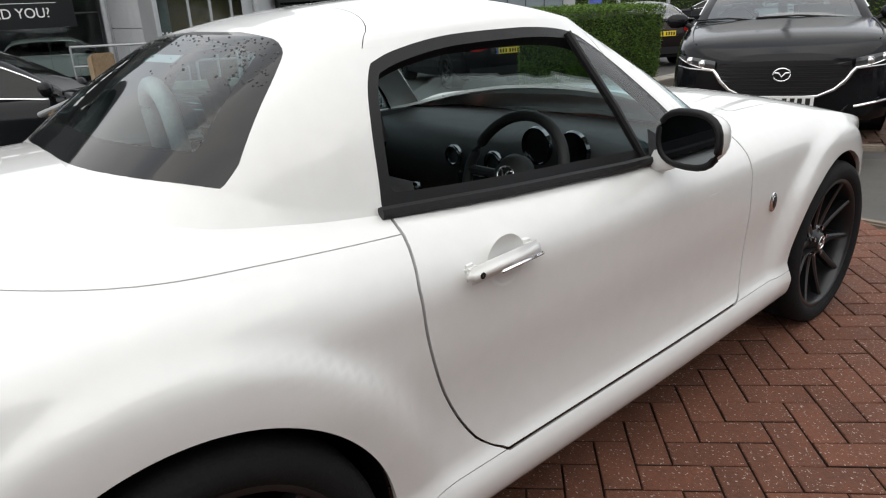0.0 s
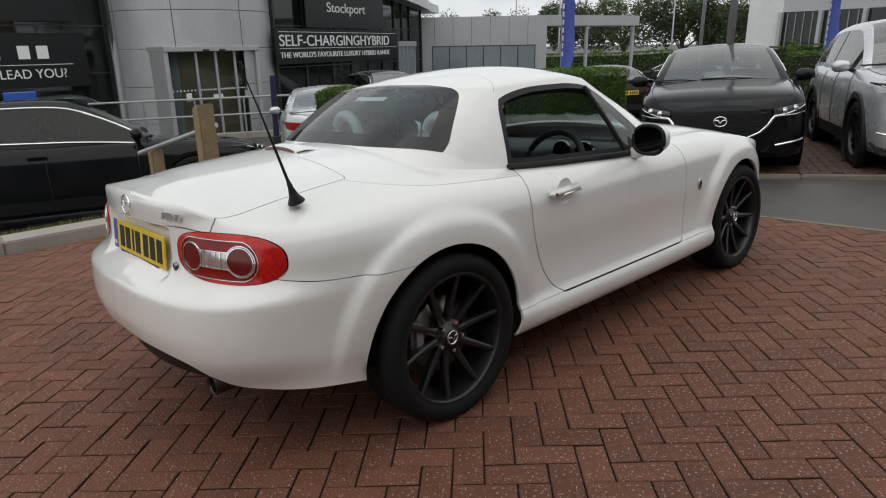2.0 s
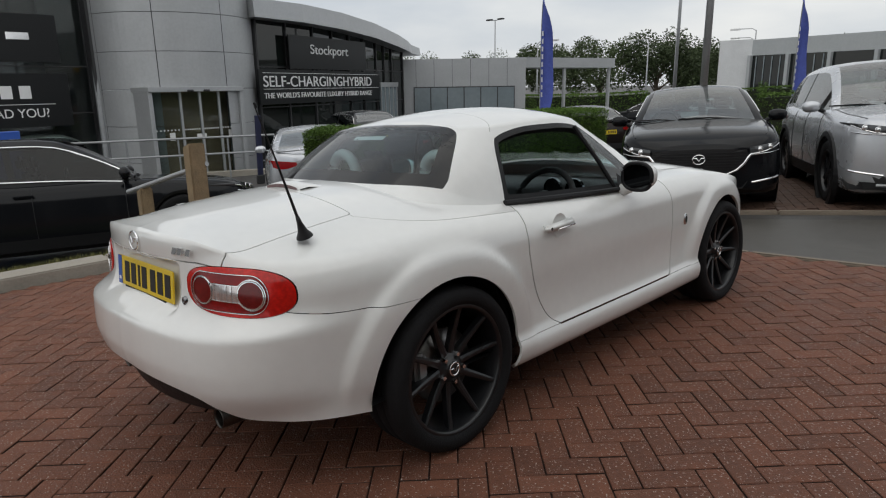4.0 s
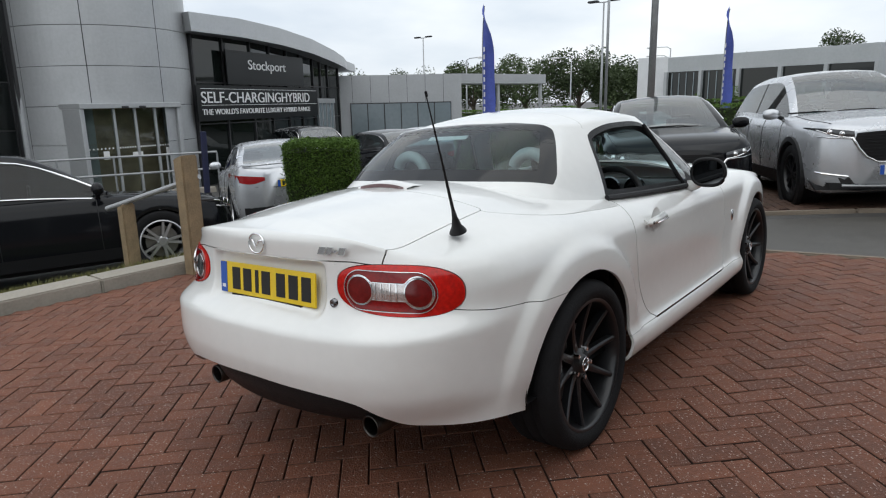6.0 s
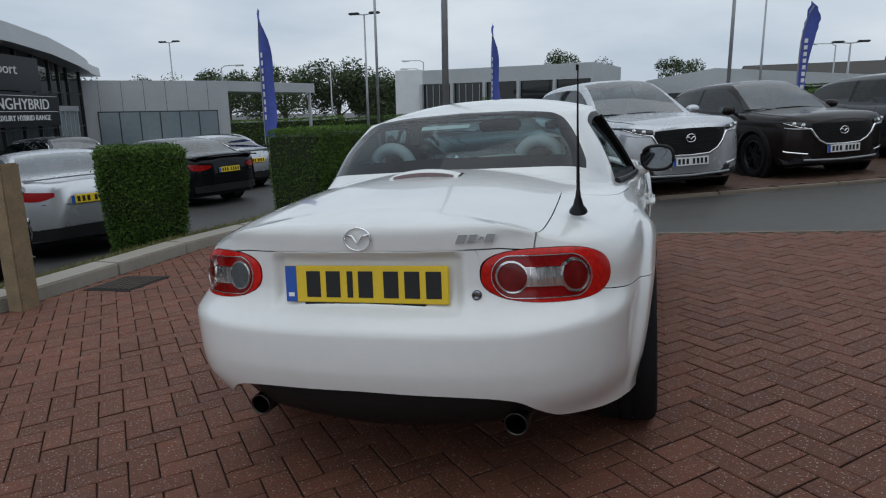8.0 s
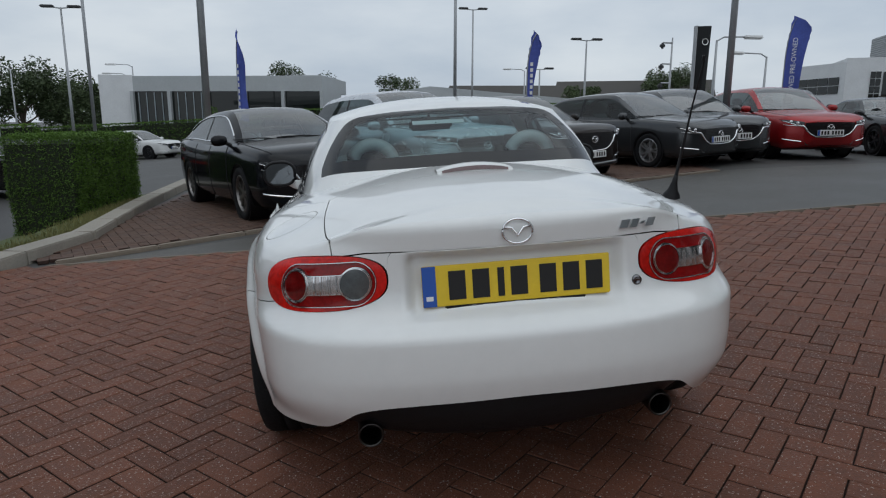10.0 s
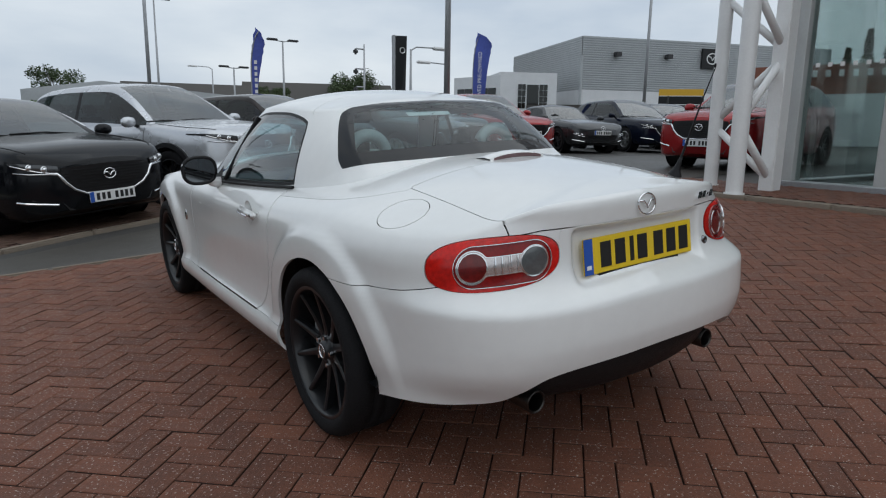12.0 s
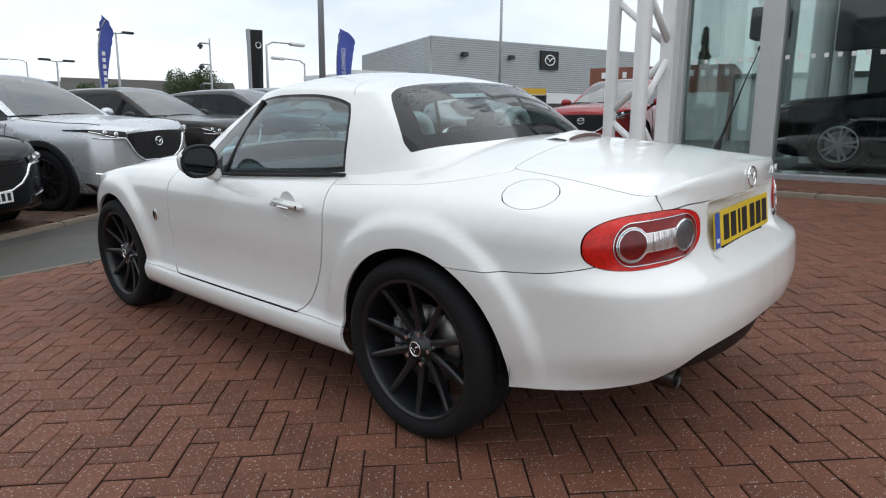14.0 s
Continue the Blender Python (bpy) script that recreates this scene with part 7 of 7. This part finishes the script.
# ---- the roadster's fittings ----
# rear valance, exhausts, plate, badges
def valance():
    v, f = [], []
    n = 24
    for i in range(n + 1):
        x = -0.60 + 1.2 * i / n
        k = 1 - (x / 0.62) ** 2
        y = -0.815 + 0.12 * (x / 0.6) ** 2 + 0.06 * smoothstep(0.36, 0.58, abs(x))
        v += [(x, y + 0.015, 0.43), (x, y, 0.36), (x, y + 0.03, 0.285 + 0.035 * (1 - k)), (x, y + 0.09, 0.245 + 0.05 * (1 - k)), (x, y + 0.55, 0.20)]
    for i in range(n):
        for j in range(4):
            f.append((i * 5 + j, i * 5 + j + 1, i * 5 + 6 + j, i * 5 + 5 + j))
    return v, f


part("rear_valance", valance(), BLACKTRIM, hero, "matt black lower valance", smooth=True)
# Tip metal is darkened to carry the shade under the bumper.
EXH = material("exhaust_tip", (0.07, 0.066, 0.062), 0.35, metal=1.0, var=0.3, scale=20)
SOOTHOLE = material("exhaust_soot", (0.008, 0.007, 0.007), 0.9)
for s in (1, -1):
    tip = part("exhaust_tip", lathe([(0.030, 0.02), (0.033, -0.135), (0.037, -0.142), (0.041, -0.139), (0.041, 0.0), (0.038, 0.10)], 32, "y"), EXH, hero, "chrome exhaust tip darkened for the shade under the bumper", smooth=True)
    tip.location = (s * 0.425, -0.60, 0.284)
    tip.scale = (0.88, 1, 0.88)
    # Flat black disc shuts the pipe: soot plus the dark of its depth.
    part("exhaust_bore", lathe([(0.0005, -0.04), (0.031, -0.04)], 24, "y"), SOOTHOLE, tip)
plate_y = hero_surface(0.0, (0.706 - 0.412) / (0.886 - 0.412)).y - 0.012
hp = part("number_plate", box(-0.26, 0.26, -0.003, 0.003, -0.0555, 0.0555, 0.0025, 2), YELLOW, hero, "yellow number plate with a blue band")
hp.matrix_basis = pose(0, plate_y, 0.704, -6)
part("band", box(-0.259, -0.222, -0.0044, -0.003, -0.0545, 0.0545), BLUE, hp, "blue band with a pale emblem")
part("emblem_bar", box(-0.25, -0.231, -0.0052, -0.0044, -0.038, -0.026), LETTER, hp)
for i, x in enumerate((-0.165, -0.10, -0.045, 0.005, 0.085, 0.15, 0.215)):
    part("bar", box(x - (0.009 if i == 2 else 0.023), x + (0.009 if i == 2 else 0.023), -0.0046, -0.003, -0.039, 0.039), INK, hp)
sur = part("plate_surround", box(-0.20, 0.19, -0.002, 0.012, -0.073, -0.052, 0.003, 2), BLACKTRIM, hp, "black dealer plate holder")
for x in (-0.085, -0.052, -0.02, 0.012, 0.045, 0.075):
    part("bar", box(x - 0.012, x + 0.012, -0.0032, -0.002, -0.066, -0.058), LETTER, sur)
part("clip", box(-0.128, -0.116, -0.0032, -0.002, -0.067, -0.057), STEELPOLE, sur)
part("clip", box(0.106, 0.118, -0.0032, -0.002, -0.067, -0.057), STEELPOLE, sur)
lock = part("boot_lock", lathe([(0.0005, -0.004), (0.007, -0.004), (0.008, -0.006), (0.013, -0.005), (0.015, 0.004)], 20, "y"), DARKCHROME, hero, smooth=True)
lock.location = (0.338, hero_surface(1.75, (0.672 - 0.40) / (0.873 - 0.40)).y - 0.001, 0.676)


def wing_badge(parent, m, r=0.036, name="badge"):
    """A plain ring with a winged bar across."""
    ring = []
    for k in range(36):
        t = 2 * math.pi * k / 36
        ring.append((r * 1.13 * math.cos(t), 0, r * 0.90 * math.sin(t)))
    b = part(name, rod(ring + ring[:2], 0.0034, 8, False), CHROME, parent, "chrome oval badge", smooth=True)
    b.matrix_basis = m
    part("wing", rod([(-r, 0, 0.012), (-r * 0.45, -0.002, 0.010), (0, -0.003, -0.012), (r * 0.45, -0.002, 0.010), (r, 0, 0.012)], 0.0036, 8), CHROME, b, smooth=True)
    return b


def rear_point(x, z):
    u = 0.0
    best = None
    for i in range(81):
        u = i * 0.04
        z0, z1 = lerp_table(SILL, u), lerp_table(SHOULDER, u)
        p = hero_surface(u, (z - z0) / (z1 - z0))
        if best is None or abs(p.x - x) < abs(best.x - x):
            best = p
    return best


bp = rear_point(0, 0.842)
wing_badge(hero, pose(0, bp.y - 0.004, 0.842, -4))
mp = rear_point(0.335, 0.835)
script = new("model_badge")
script.parent = hero
script.matrix_basis = pose(0.345, mp.y - 0.004, 0.836, 86, 0, 8)
script.empty_display_size = 0.05
tagged(script, "chrome slanted badge shapes on the boot")
for x, w in ((-0.042, 0.026), (-0.012, 0.022), (0.012, 0.012), (0.036, 0.024)):
    hgt = 0.004 if w == 0.012 else 0.011
    sl = ([(x - w / 2 - 0.005 + 0.010 * k, -hgt + 2 * hgt * k, z) for z in (-0.002, 0.003) for k in (0, 1)] + [(x + w / 2 - 0.005 + 0.010 * k, -hgt + 2 * hgt * k, z) for z in (-0.002, 0.003) for k in (0, 1)],
          [(0, 1, 5, 4), (2, 6, 7, 3), (0, 2, 3, 1), (4, 5, 7, 6), (1, 3, 7, 5), (0, 4, 6, 2)])
    part("badge_shape", sl, CHROME, script)
# high brake lamp in its white fairing
v, f = [], []
for i in range(17):
    x = -0.135 + 0.27 * i / 16
    k = max(0, 1 - (x / 0.138) ** 2) ** 0.5
    zc = lerp_table(SPINE, -0.13) - 0.012 * (x / 0.16) ** 2
    v += [(x, -0.175, zc - 0.012), (x, -0.172, zc + 0.006 + 0.012 * k), (x, -0.13, zc + 0.010 + 0.016 * k), (x, -0.03, zc + 0.002)]
f = [(i * 4 + j, i * 4 + j + 1, i * 4 + 5 + j, i * 4 + 4 + j) for i in range(16) for j in range(3)]
fair = part("brake_lamp_fairing", (v, f), WHITE, hero, smooth=True)
v = [p for i in range(1, 16) for p in ((v[i * 4][0], -0.1765, v[i * 4][2] + 0.013), (v[i * 4][0], -0.1755, v[i * 4 + 1][2] - 0.002))]
part("brake_lamp", (v, [(i * 2, i * 2 + 1, i * 2 + 3, i * 2 + 2) for i in range(14)]), material("smoked_red_lens", (0.16, 0.10, 0.10), 0.12, coat=1.0, var=0.4, scale=80), fair, "smoked high brake lamp")
# aerial
ab = Vector((0.590, -0.452, 0.857))
foot = part("aerial", lathe([(0.001, 0.075), (0.006, 0.075), (0.009, 0.05), (0.016, 0.022), (0.026, 0.006), (0.028, 0.0)], 20, "z"), BLACKTRIM, hero, "black whip aerial on a tapered foot", smooth=True)
foot.matrix_basis = Matrix.Translation(ab) @ pose(0, 0, 0, 18, 3, 0)
part("whip", rod([(0, 0, 0.07), (0, 0, 0.16), (0, 0, 0.30), (0.002, -0.004, 0.44)], 0.004, 8, radii=[0.0055, 0.0045, 0.0028, 0.0018]), BLACKTRIM, foot)
part("whip_tip", lathe([(0.0005, 0.448), (0.004, 0.446), (0.004, 0.432), (0.0005, 0.430)], 10, "z"), BLACKTRIM, foot)
# door handles, mirrors, side repeaters
for s in (1, -1):
    hd = part("door_handle", box(-0.012, 0.012, -0.098, 0.098, -0.017, 0.017, 0.011, 3), WHITE, hero, "white door handle with a chrome face", smooth=True)
    hd.matrix_basis = Matrix.Translation((s * 0.812, 0.625, 0.742)) @ pose(0, 0, 0, 3, 0, 0)
    part("handle_face", box(s * 0.010 - 0.005, s * 0.010 + 0.004, -0.022, 0.097, -0.0145, -0.007, 0.003, 2), CHROME, hd, smooth=True)
    for y in (-0.07, 0.085):
        part("handle_foot", box(-s * 0.035 - 0.015, -s * 0.035 + 0.02, y - 0.014, y + 0.014, -0.013, 0.013, 0.006, 2), WHITE, hd)
    # Key hole is a black disc, its shaded depth put into the colour.
    key = part("key_hole", lathe([(0.0005, s * 0.0135), (0.006, s * 0.0135), (0.0065, s * 0.012)], 14), SOOTHOLE, hd)
    key.location = (0, -0.07, 0)
    cup = part("handle_cup", lathe([(0.0005, -s * 0.006), (0.03, -s * 0.005), (0.052, s * 0.001)], 28), WHITE, hero, smooth=True)
    cup.location = (s * 0.7985, 0.640, 0.738)
    # mirror
    n, m2 = 18, 12
    v, f = [], []
    for i in range(n + 1):
        t = math.pi * 0.5 * i / n
        rad, along = math.sin(t), 0.115 * math.cos(t)
        for j in range(m2 * 2):
            a = math.pi * j / m2
            c, d = math.cos(a), math.sin(a)
            v.append((abs(c) ** 0.75 * math.copysign(1, c) * 0.080 * rad, along, abs(d) ** 0.8 * math.copysign(1, d) * 0.063 * rad))
    w2 = m2 * 2
    f = [(i * w2 + j, (i + 1) * w2 + j, (i + 1) * w2 + (j + 1) % w2, i * w2 + (j + 1) % w2) for i in range(n) for j in range(w2)]
    mi = part("door_mirror", (v, f), WHITE, hero, "white door mirror with a black rim", smooth=True)
    mi.matrix_basis = Matrix.Translation((s * 0.843, 1.195, 0.884)) @ pose(0, 0, 0, 0, 0, -s * 6)
    rim = [v[n * w2 + j] for j in range(w2)]
    part("mirror_rim", rod(rim + rim[:2], 0.009, 8, False), BLACKTRIM, mi, "black mirror rim", smooth=True)
    gl = [(p[0] * 0.97, -0.004, p[2] * 0.97) for p in rim]
    part("mirror_glass", (gl, [tuple(range(w2))]), MIRROR, mi, "mirror glass tinted dark in place of a dark reflection")
    arm = part("mirror_arm", rod([(s * 0.735, 1.24, 0.812), (s * 0.775, 1.245, 0.820), (s * 0.82, 1.245, 0.848)], 0.02, 10, radii=[0.032, 0.024, 0.020]), WHITE, hero, smooth=True)
    sail = part("mirror_sail", ([(s * 0.739, 1.205, 0.825), (s * 0.742, 1.36, 0.815), (s * 0.718, 1.22, 0.895)], [(0, 1, 2)]), BLACKTRIM, hero)
    rp = part("side_repeater", lathe([(0.0005, s * 0.006), (0.014, s * 0.005), (0.016, s * 0.002), (0.019, s * 0.004), (0.021, 0.0)], 24), CHROME, hero, "chrome-ringed side repeater", smooth=True)
    rp.matrix_basis = Matrix.Translation((s * 0.790, 1.815, 0.585)) @ Matrix.Diagonal((1, 0.95, 1.5, 1))
    lens = part("repeater_lens", lathe([(0.0005, s * 0.0075), (0.013, s * 0.006)], 20), TINT, rp)

# ---- cabin inside ----
DASH = material("dash_plastic", (0.022, 0.022, 0.023), 0.6, var=0.2, scale=15, bump=0.25, bump_scale=500)
CLOTH = material("black_seat_cloth", (0.025, 0.025, 0.026), 0.85, var=0.25, scale=25, bump=0.3, bump_scale=300)
PALE = material("pale_seat_leather", (0.58, 0.58, 0.57), 0.5, var=0.12, scale=12, bump=0.15, bump_scale=200)
part("cabin_floor", box(-0.60, 0.60, 0.30, 1.95, 0.20, 0.24), CLOTH, hero)
part("parcel_shelf", box(-0.55, 0.55, 0.08, 0.34, 0.84, 0.86), CLOTH, hero)
part("rear_bulkhead", box(-0.52, 0.52, 0.22, 0.30, 0.22, 0.86, 0.02, 2), CLOTH, hero)
part("tunnel", box(-0.13, 0.13, 0.30, 1.75, 0.24, 0.56, 0.05, 3), DASH, hero)
for s in (1, -1):
    part("door_card", box(s * 0.66 - 0.035, s * 0.66 + 0.035, 0.42, 1.60, 0.26, 0.82, 0.02, 2), DASH, hero)
    seat = part("seat", box(s * 0.37 - 0.23, s * 0.37 + 0.23, 0.55, 1.08, 0.30, 0.46, 0.05, 3), CLOTH, hero, smooth=True)
    bk = part("seat_back", box(-0.22, 0.22, -0.07, 0.07, 0.0, 0.52, 0.06, 4), CLOTH, hero, smooth=True)
    bk.matrix_basis = Matrix.Translation((s * 0.345, 0.66, 0.38)) @ pose(0, 0, 0, 10)
    hr = part("headrest", box(-0.115, 0.115, -0.05, 0.05, -0.08, 0.10, 0.045, 4), CLOTH, hero, smooth=True)
    hr.matrix_basis = Matrix.Translation((s * 0.345, 0.60, 0.95)) @ pose(0, 0, 0, 12)
    hoop = []
    for k in range(17):
        t = math.pi * k / 16
        hoop.append((0.090 * math.cos(t), 0, 0.085 * math.sin(t)))
    hoop = [(0.10, 0, -0.16)] + hoop + [(-0.10, 0, -0.16)]
    hp2 = part("roll_hoop", rod(hoop, 0.027, 12), PALE, hero, "pale padded roll hoop behind the seat", smooth=True)
    hp2.matrix_basis = Matrix.Translation((s * 0.345, 0.40, 0.960)) @ pose(0, 0, 0, 6)
# dashboard
v, f = [], []
for i in range(25):
    x = -0.66 + 1.32 * i / 24
    bul = 0.035 * math.exp(-((x - 0.37) / 0.16) ** 2)
    v += [(x, 1.42, 0.50), (x, 1.32, 0.60), (x, 1.29, 0.70), (x, 1.31, 0.775 + bul), (x, 1.36, 0.80 + bul), (x, 1.55, 0.815), (x, 1.78, 0.80)]
f = [(i * 7 + j, i * 7 + j + 1, i * 7 + 8 + j, i * 7 + 7 + j) for i in range(24) for j in range(6)]
dash = part("dashboard", (v, f), DASH, hero, smooth=True)
for x in (-0.56, -0.10, 0.10, 0.60):
    vent = part("air_vent", lathe([(0.026, -0.004), (0.034, -0.010), (0.040, -0.004), (0.040, 0.02)], 24, "y"), DARKCHROME, dash, "round air vent ring", smooth=True)
    vent.location = (x, 1.288, 0.715)
part("console_screen", box(-0.07, 0.07, 1.272, 1.30, 0.58, 0.67, 0.006, 2), TINT, dash)
for k in range(3):
    kn = part("heater_knob", lathe([(0.0005, -0.02), (0.016, -0.02), (0.018, 0.0)], 18, "y"), DARKCHROME, dash)
    kn.location = (-0.055 + 0.055 * k, 1.295, 0.555)
lever = part("gear_lever", lathe([(0.0005, 0.14), (0.018, 0.135), (0.022, 0.11), (0.012, 0.085), (0.008, 0.0)], 18, "z"), DARKCHROME, hero, smooth=True)
lever.matrix_basis = Matrix.Translation((0.0, 1.05, 0.55)) @ pose(0, 0, 0, 8)
circle = [(0.178 * math.cos(2 * math.pi * k / 40), 0, 0.178 * math.sin(2 * math.pi * k / 40)) for k in range(42)]
wheel = part("steering_wheel", rod(circle, 0.016, 10, False), DASH, hero, "black three-spoke steering wheel", smooth=True)
wheel.matrix_basis = Matrix.Translation((0.37, 1.10, 0.745)) @ pose(0, 0, 0, -24)
boss = part("boss", lathe([(0.0005, -0.028), (0.05, -0.024), (0.066, -0.006), (0.066, 0.02)], 28, "y"), DASH, wheel, smooth=True)
wing_badge(wheel, pose(0, -0.030, 0), 0.026, "wheel_badge")
for a in (0, 180, 270):
    d = Vector((math.cos(radians(a)), 0, math.sin(radians(a))))
    part("spoke", rod([d * 0.05, d * 0.17], 0.014, 8), DASH, wheel)
for x in (0.30, 0.44):
    dial = part("dial", lathe([(0.0005, 0.0), (0.052, 0.0), (0.056, -0.012), (0.060, 0.0)], 28, "y"), DARKCHROME, dash)
    dial.location = (x, 1.285, 0.795)
mirror = part("interior_mirror", box(-0.12, 0.12, -0.015, 0.015, -0.03, 0.035, 0.014, 3), BLACKTRIM, hero, smooth=True)
mirror.location = (0.0, 1.20, 1.105)
part("mirror_stalk", rod([(0, 0.01, 0.02), (0, 0.09, 0.05)], 0.008, 8), BLACKTRIM, mirror)
part("headliner", box(-0.40, 0.40, 0.56, 1.08, 1.140, 1.146), CLOTH, hero)
stk = part("dealer_sticker", box(-0.11, 0.11, -0.001, 0.001, -0.014, 0.014), PLATEWHITE, hero, "pale dealer sticker on the glass")
stk.matrix_basis = Matrix.Translation((-0.06, 0.345, 1.125)) @ pose(0, 0, 0, -58)

# ---- blocks of the paving, laid in herringbone ----
def block_mesh(length, width, height, bevel):
    a, b = length / 2, width / 2
    v = [(-a, -b, -0.02), (a, -b, -0.02), (a, b, -0.02), (-a, b, -0.02), (-a, -b, height - bevel), (a, -b, height - bevel), (a, b, height - bevel), (-a, b, height - bevel),
         (-a + bevel, -b + bevel, height), (a - bevel, -b + bevel, height), (a - bevel, b - bevel, height), (-a + bevel, b - bevel, height)]
    f = [(0, 1, 5, 4), (1, 2, 6, 5), (2, 3, 7, 6), (3, 0, 4, 7), (4, 5, 9, 8), (5, 6, 10, 9), (6, 7, 11, 10), (7, 4, 8, 11), (8, 9, 10, 11)]
    return v, f


def herringbone(angle, x0, x1, y0, y1, inside, origin=(0, 0), unit=0.1):
    """Centres and turns of 2:1 blocks that fill a stretch of the plan."""
    c, s = math.cos(radians(angle)), math.sin(radians(angle))
    reach = int(max(abs(x0), abs(x1), abs(y0), abs(y1)) / unit * 1.5)
    out = []
    for i in range(-reach, reach):
        for j in range(-reach // 2, reach // 2):
            bx, by = i + 2 * j, i - 2 * j
            for cx, cy, turn in ((bx + 1.0, by + 0.5, 0), (bx + 0.5, by + 2.0, 90)):
                px, py = cx * unit, cy * unit
                x, y = origin[0] + c * px - s * py, origin[1] + s * px + c * py
                if x0 < x < x1 and y0 < y < y1 and inside(x, y):
                    out.append((x, y, angle + turn))
    return out


BLOCK = block_mesh(0.1950, 0.0950, 0.012, 0.0028)
block_me = mesh_of("brick", BLOCK[0], BLOCK[1], BRICK)


def sanded_sides(me):
    """The sides of each block are dark with joint sand."""
    me.materials.append(JOINT)
    for i, p in enumerate(me.polygons):
        p.material_index = 1 if i % 9 < 4 else 0


sanded_sides(block_me)
HB = 44.66
rng_b = random.Random(5)
spots = herringbone(HB, -3.74, 5.24, -8.95, 3.65, lambda x, y: True, (0.0194, 0.0548), 0.10007)
paving = tagged(holder("forecourt_paving"), "red block paving laid in herringbone, damp and speckled", "paving", kind="structure")
rest_v, rest_f = [], []
single = 0
for x, y, a in spots:
    z = ground_z(x, y) - 0.010 + rng_b.gauss(0, 0.0011)
    m = pose(x, y, z, rng_b.gauss(0, 0.35), -3.15 * 1.0 * math.cos(radians(a)) + rng_b.gauss(0, 0.35), 0)
    m = Matrix.Translation((x, y, z)) @ SLOPE.to_3x3().to_4x4() @ pose(0, 0, 0, rng_b.gauss(0, 0.35), rng_b.gauss(0, 0.35), a + rng_b.gauss(0, 0.25))
    near = (0.95 < x < 1.95 and -1.1 < y < 1.55) or (-1.95 < x < -0.95 and -0.95 < y < 1.7)
    if near and single < 290:
        single += 1
        o = new("brick", block_me)
        o.parent = paving
        o.matrix_basis = m
    else:
        o = len(rest_v)
        rest_v += [m @ Vector(p) for p in BLOCK[0]]
        rest_f += [tuple(i + o for i in q) for q in BLOCK[1]]
rest = part("bricks", (rest_v, rest_f), BRICK, paving)
sanded_sides(rest.data)
tagged(rest, kind="stuff")


def more_blocks(name, spots, dz, label, mat=BRICK):
    p = tagged(holder(name), label, "paving", kind="structure")
    vv, ff = [], []
    for x, y, a in spots:
        m = Matrix.Translation((x, y, ground_z(x, y) + dz + rng_b.gauss(0, 0.001))) @ SLOPE.to_3x3().to_4x4() @ pose(0, 0, 0, rng_b.gauss(0, 0.3), rng_b.gauss(0, 0.3), a)
        o = len(vv)
        vv += [m @ Vector(q) for q in BLOCK[0]]
        ff += [tuple(i + o for i in q) for q in BLOCK[1]]
    run = tagged(part("bricks", (vv, ff), mat, p), kind="stuff")
    sanded_sides(run.data)


def bay_edge(x):
    return lerp_table(((-3.3, 3.95), (-0.96, 5.38), (0.9, 6.27), (3.9, 7.46), (5.6, 8.0)), x)


more_blocks("bay_blocks", herringbone(25.0, -3.5, 5.5, 4.0, 11.5, lambda x, y: y > bay_edge(x)), -0.002, "worn brown-red block paving of the parking bay", BAYBRICK)
more_blocks("pavement_blocks", herringbone(HB, 5.44, 6.49, -8.9, 3.6, lambda x, y: True), 0.022, "red block pavement along the glass")
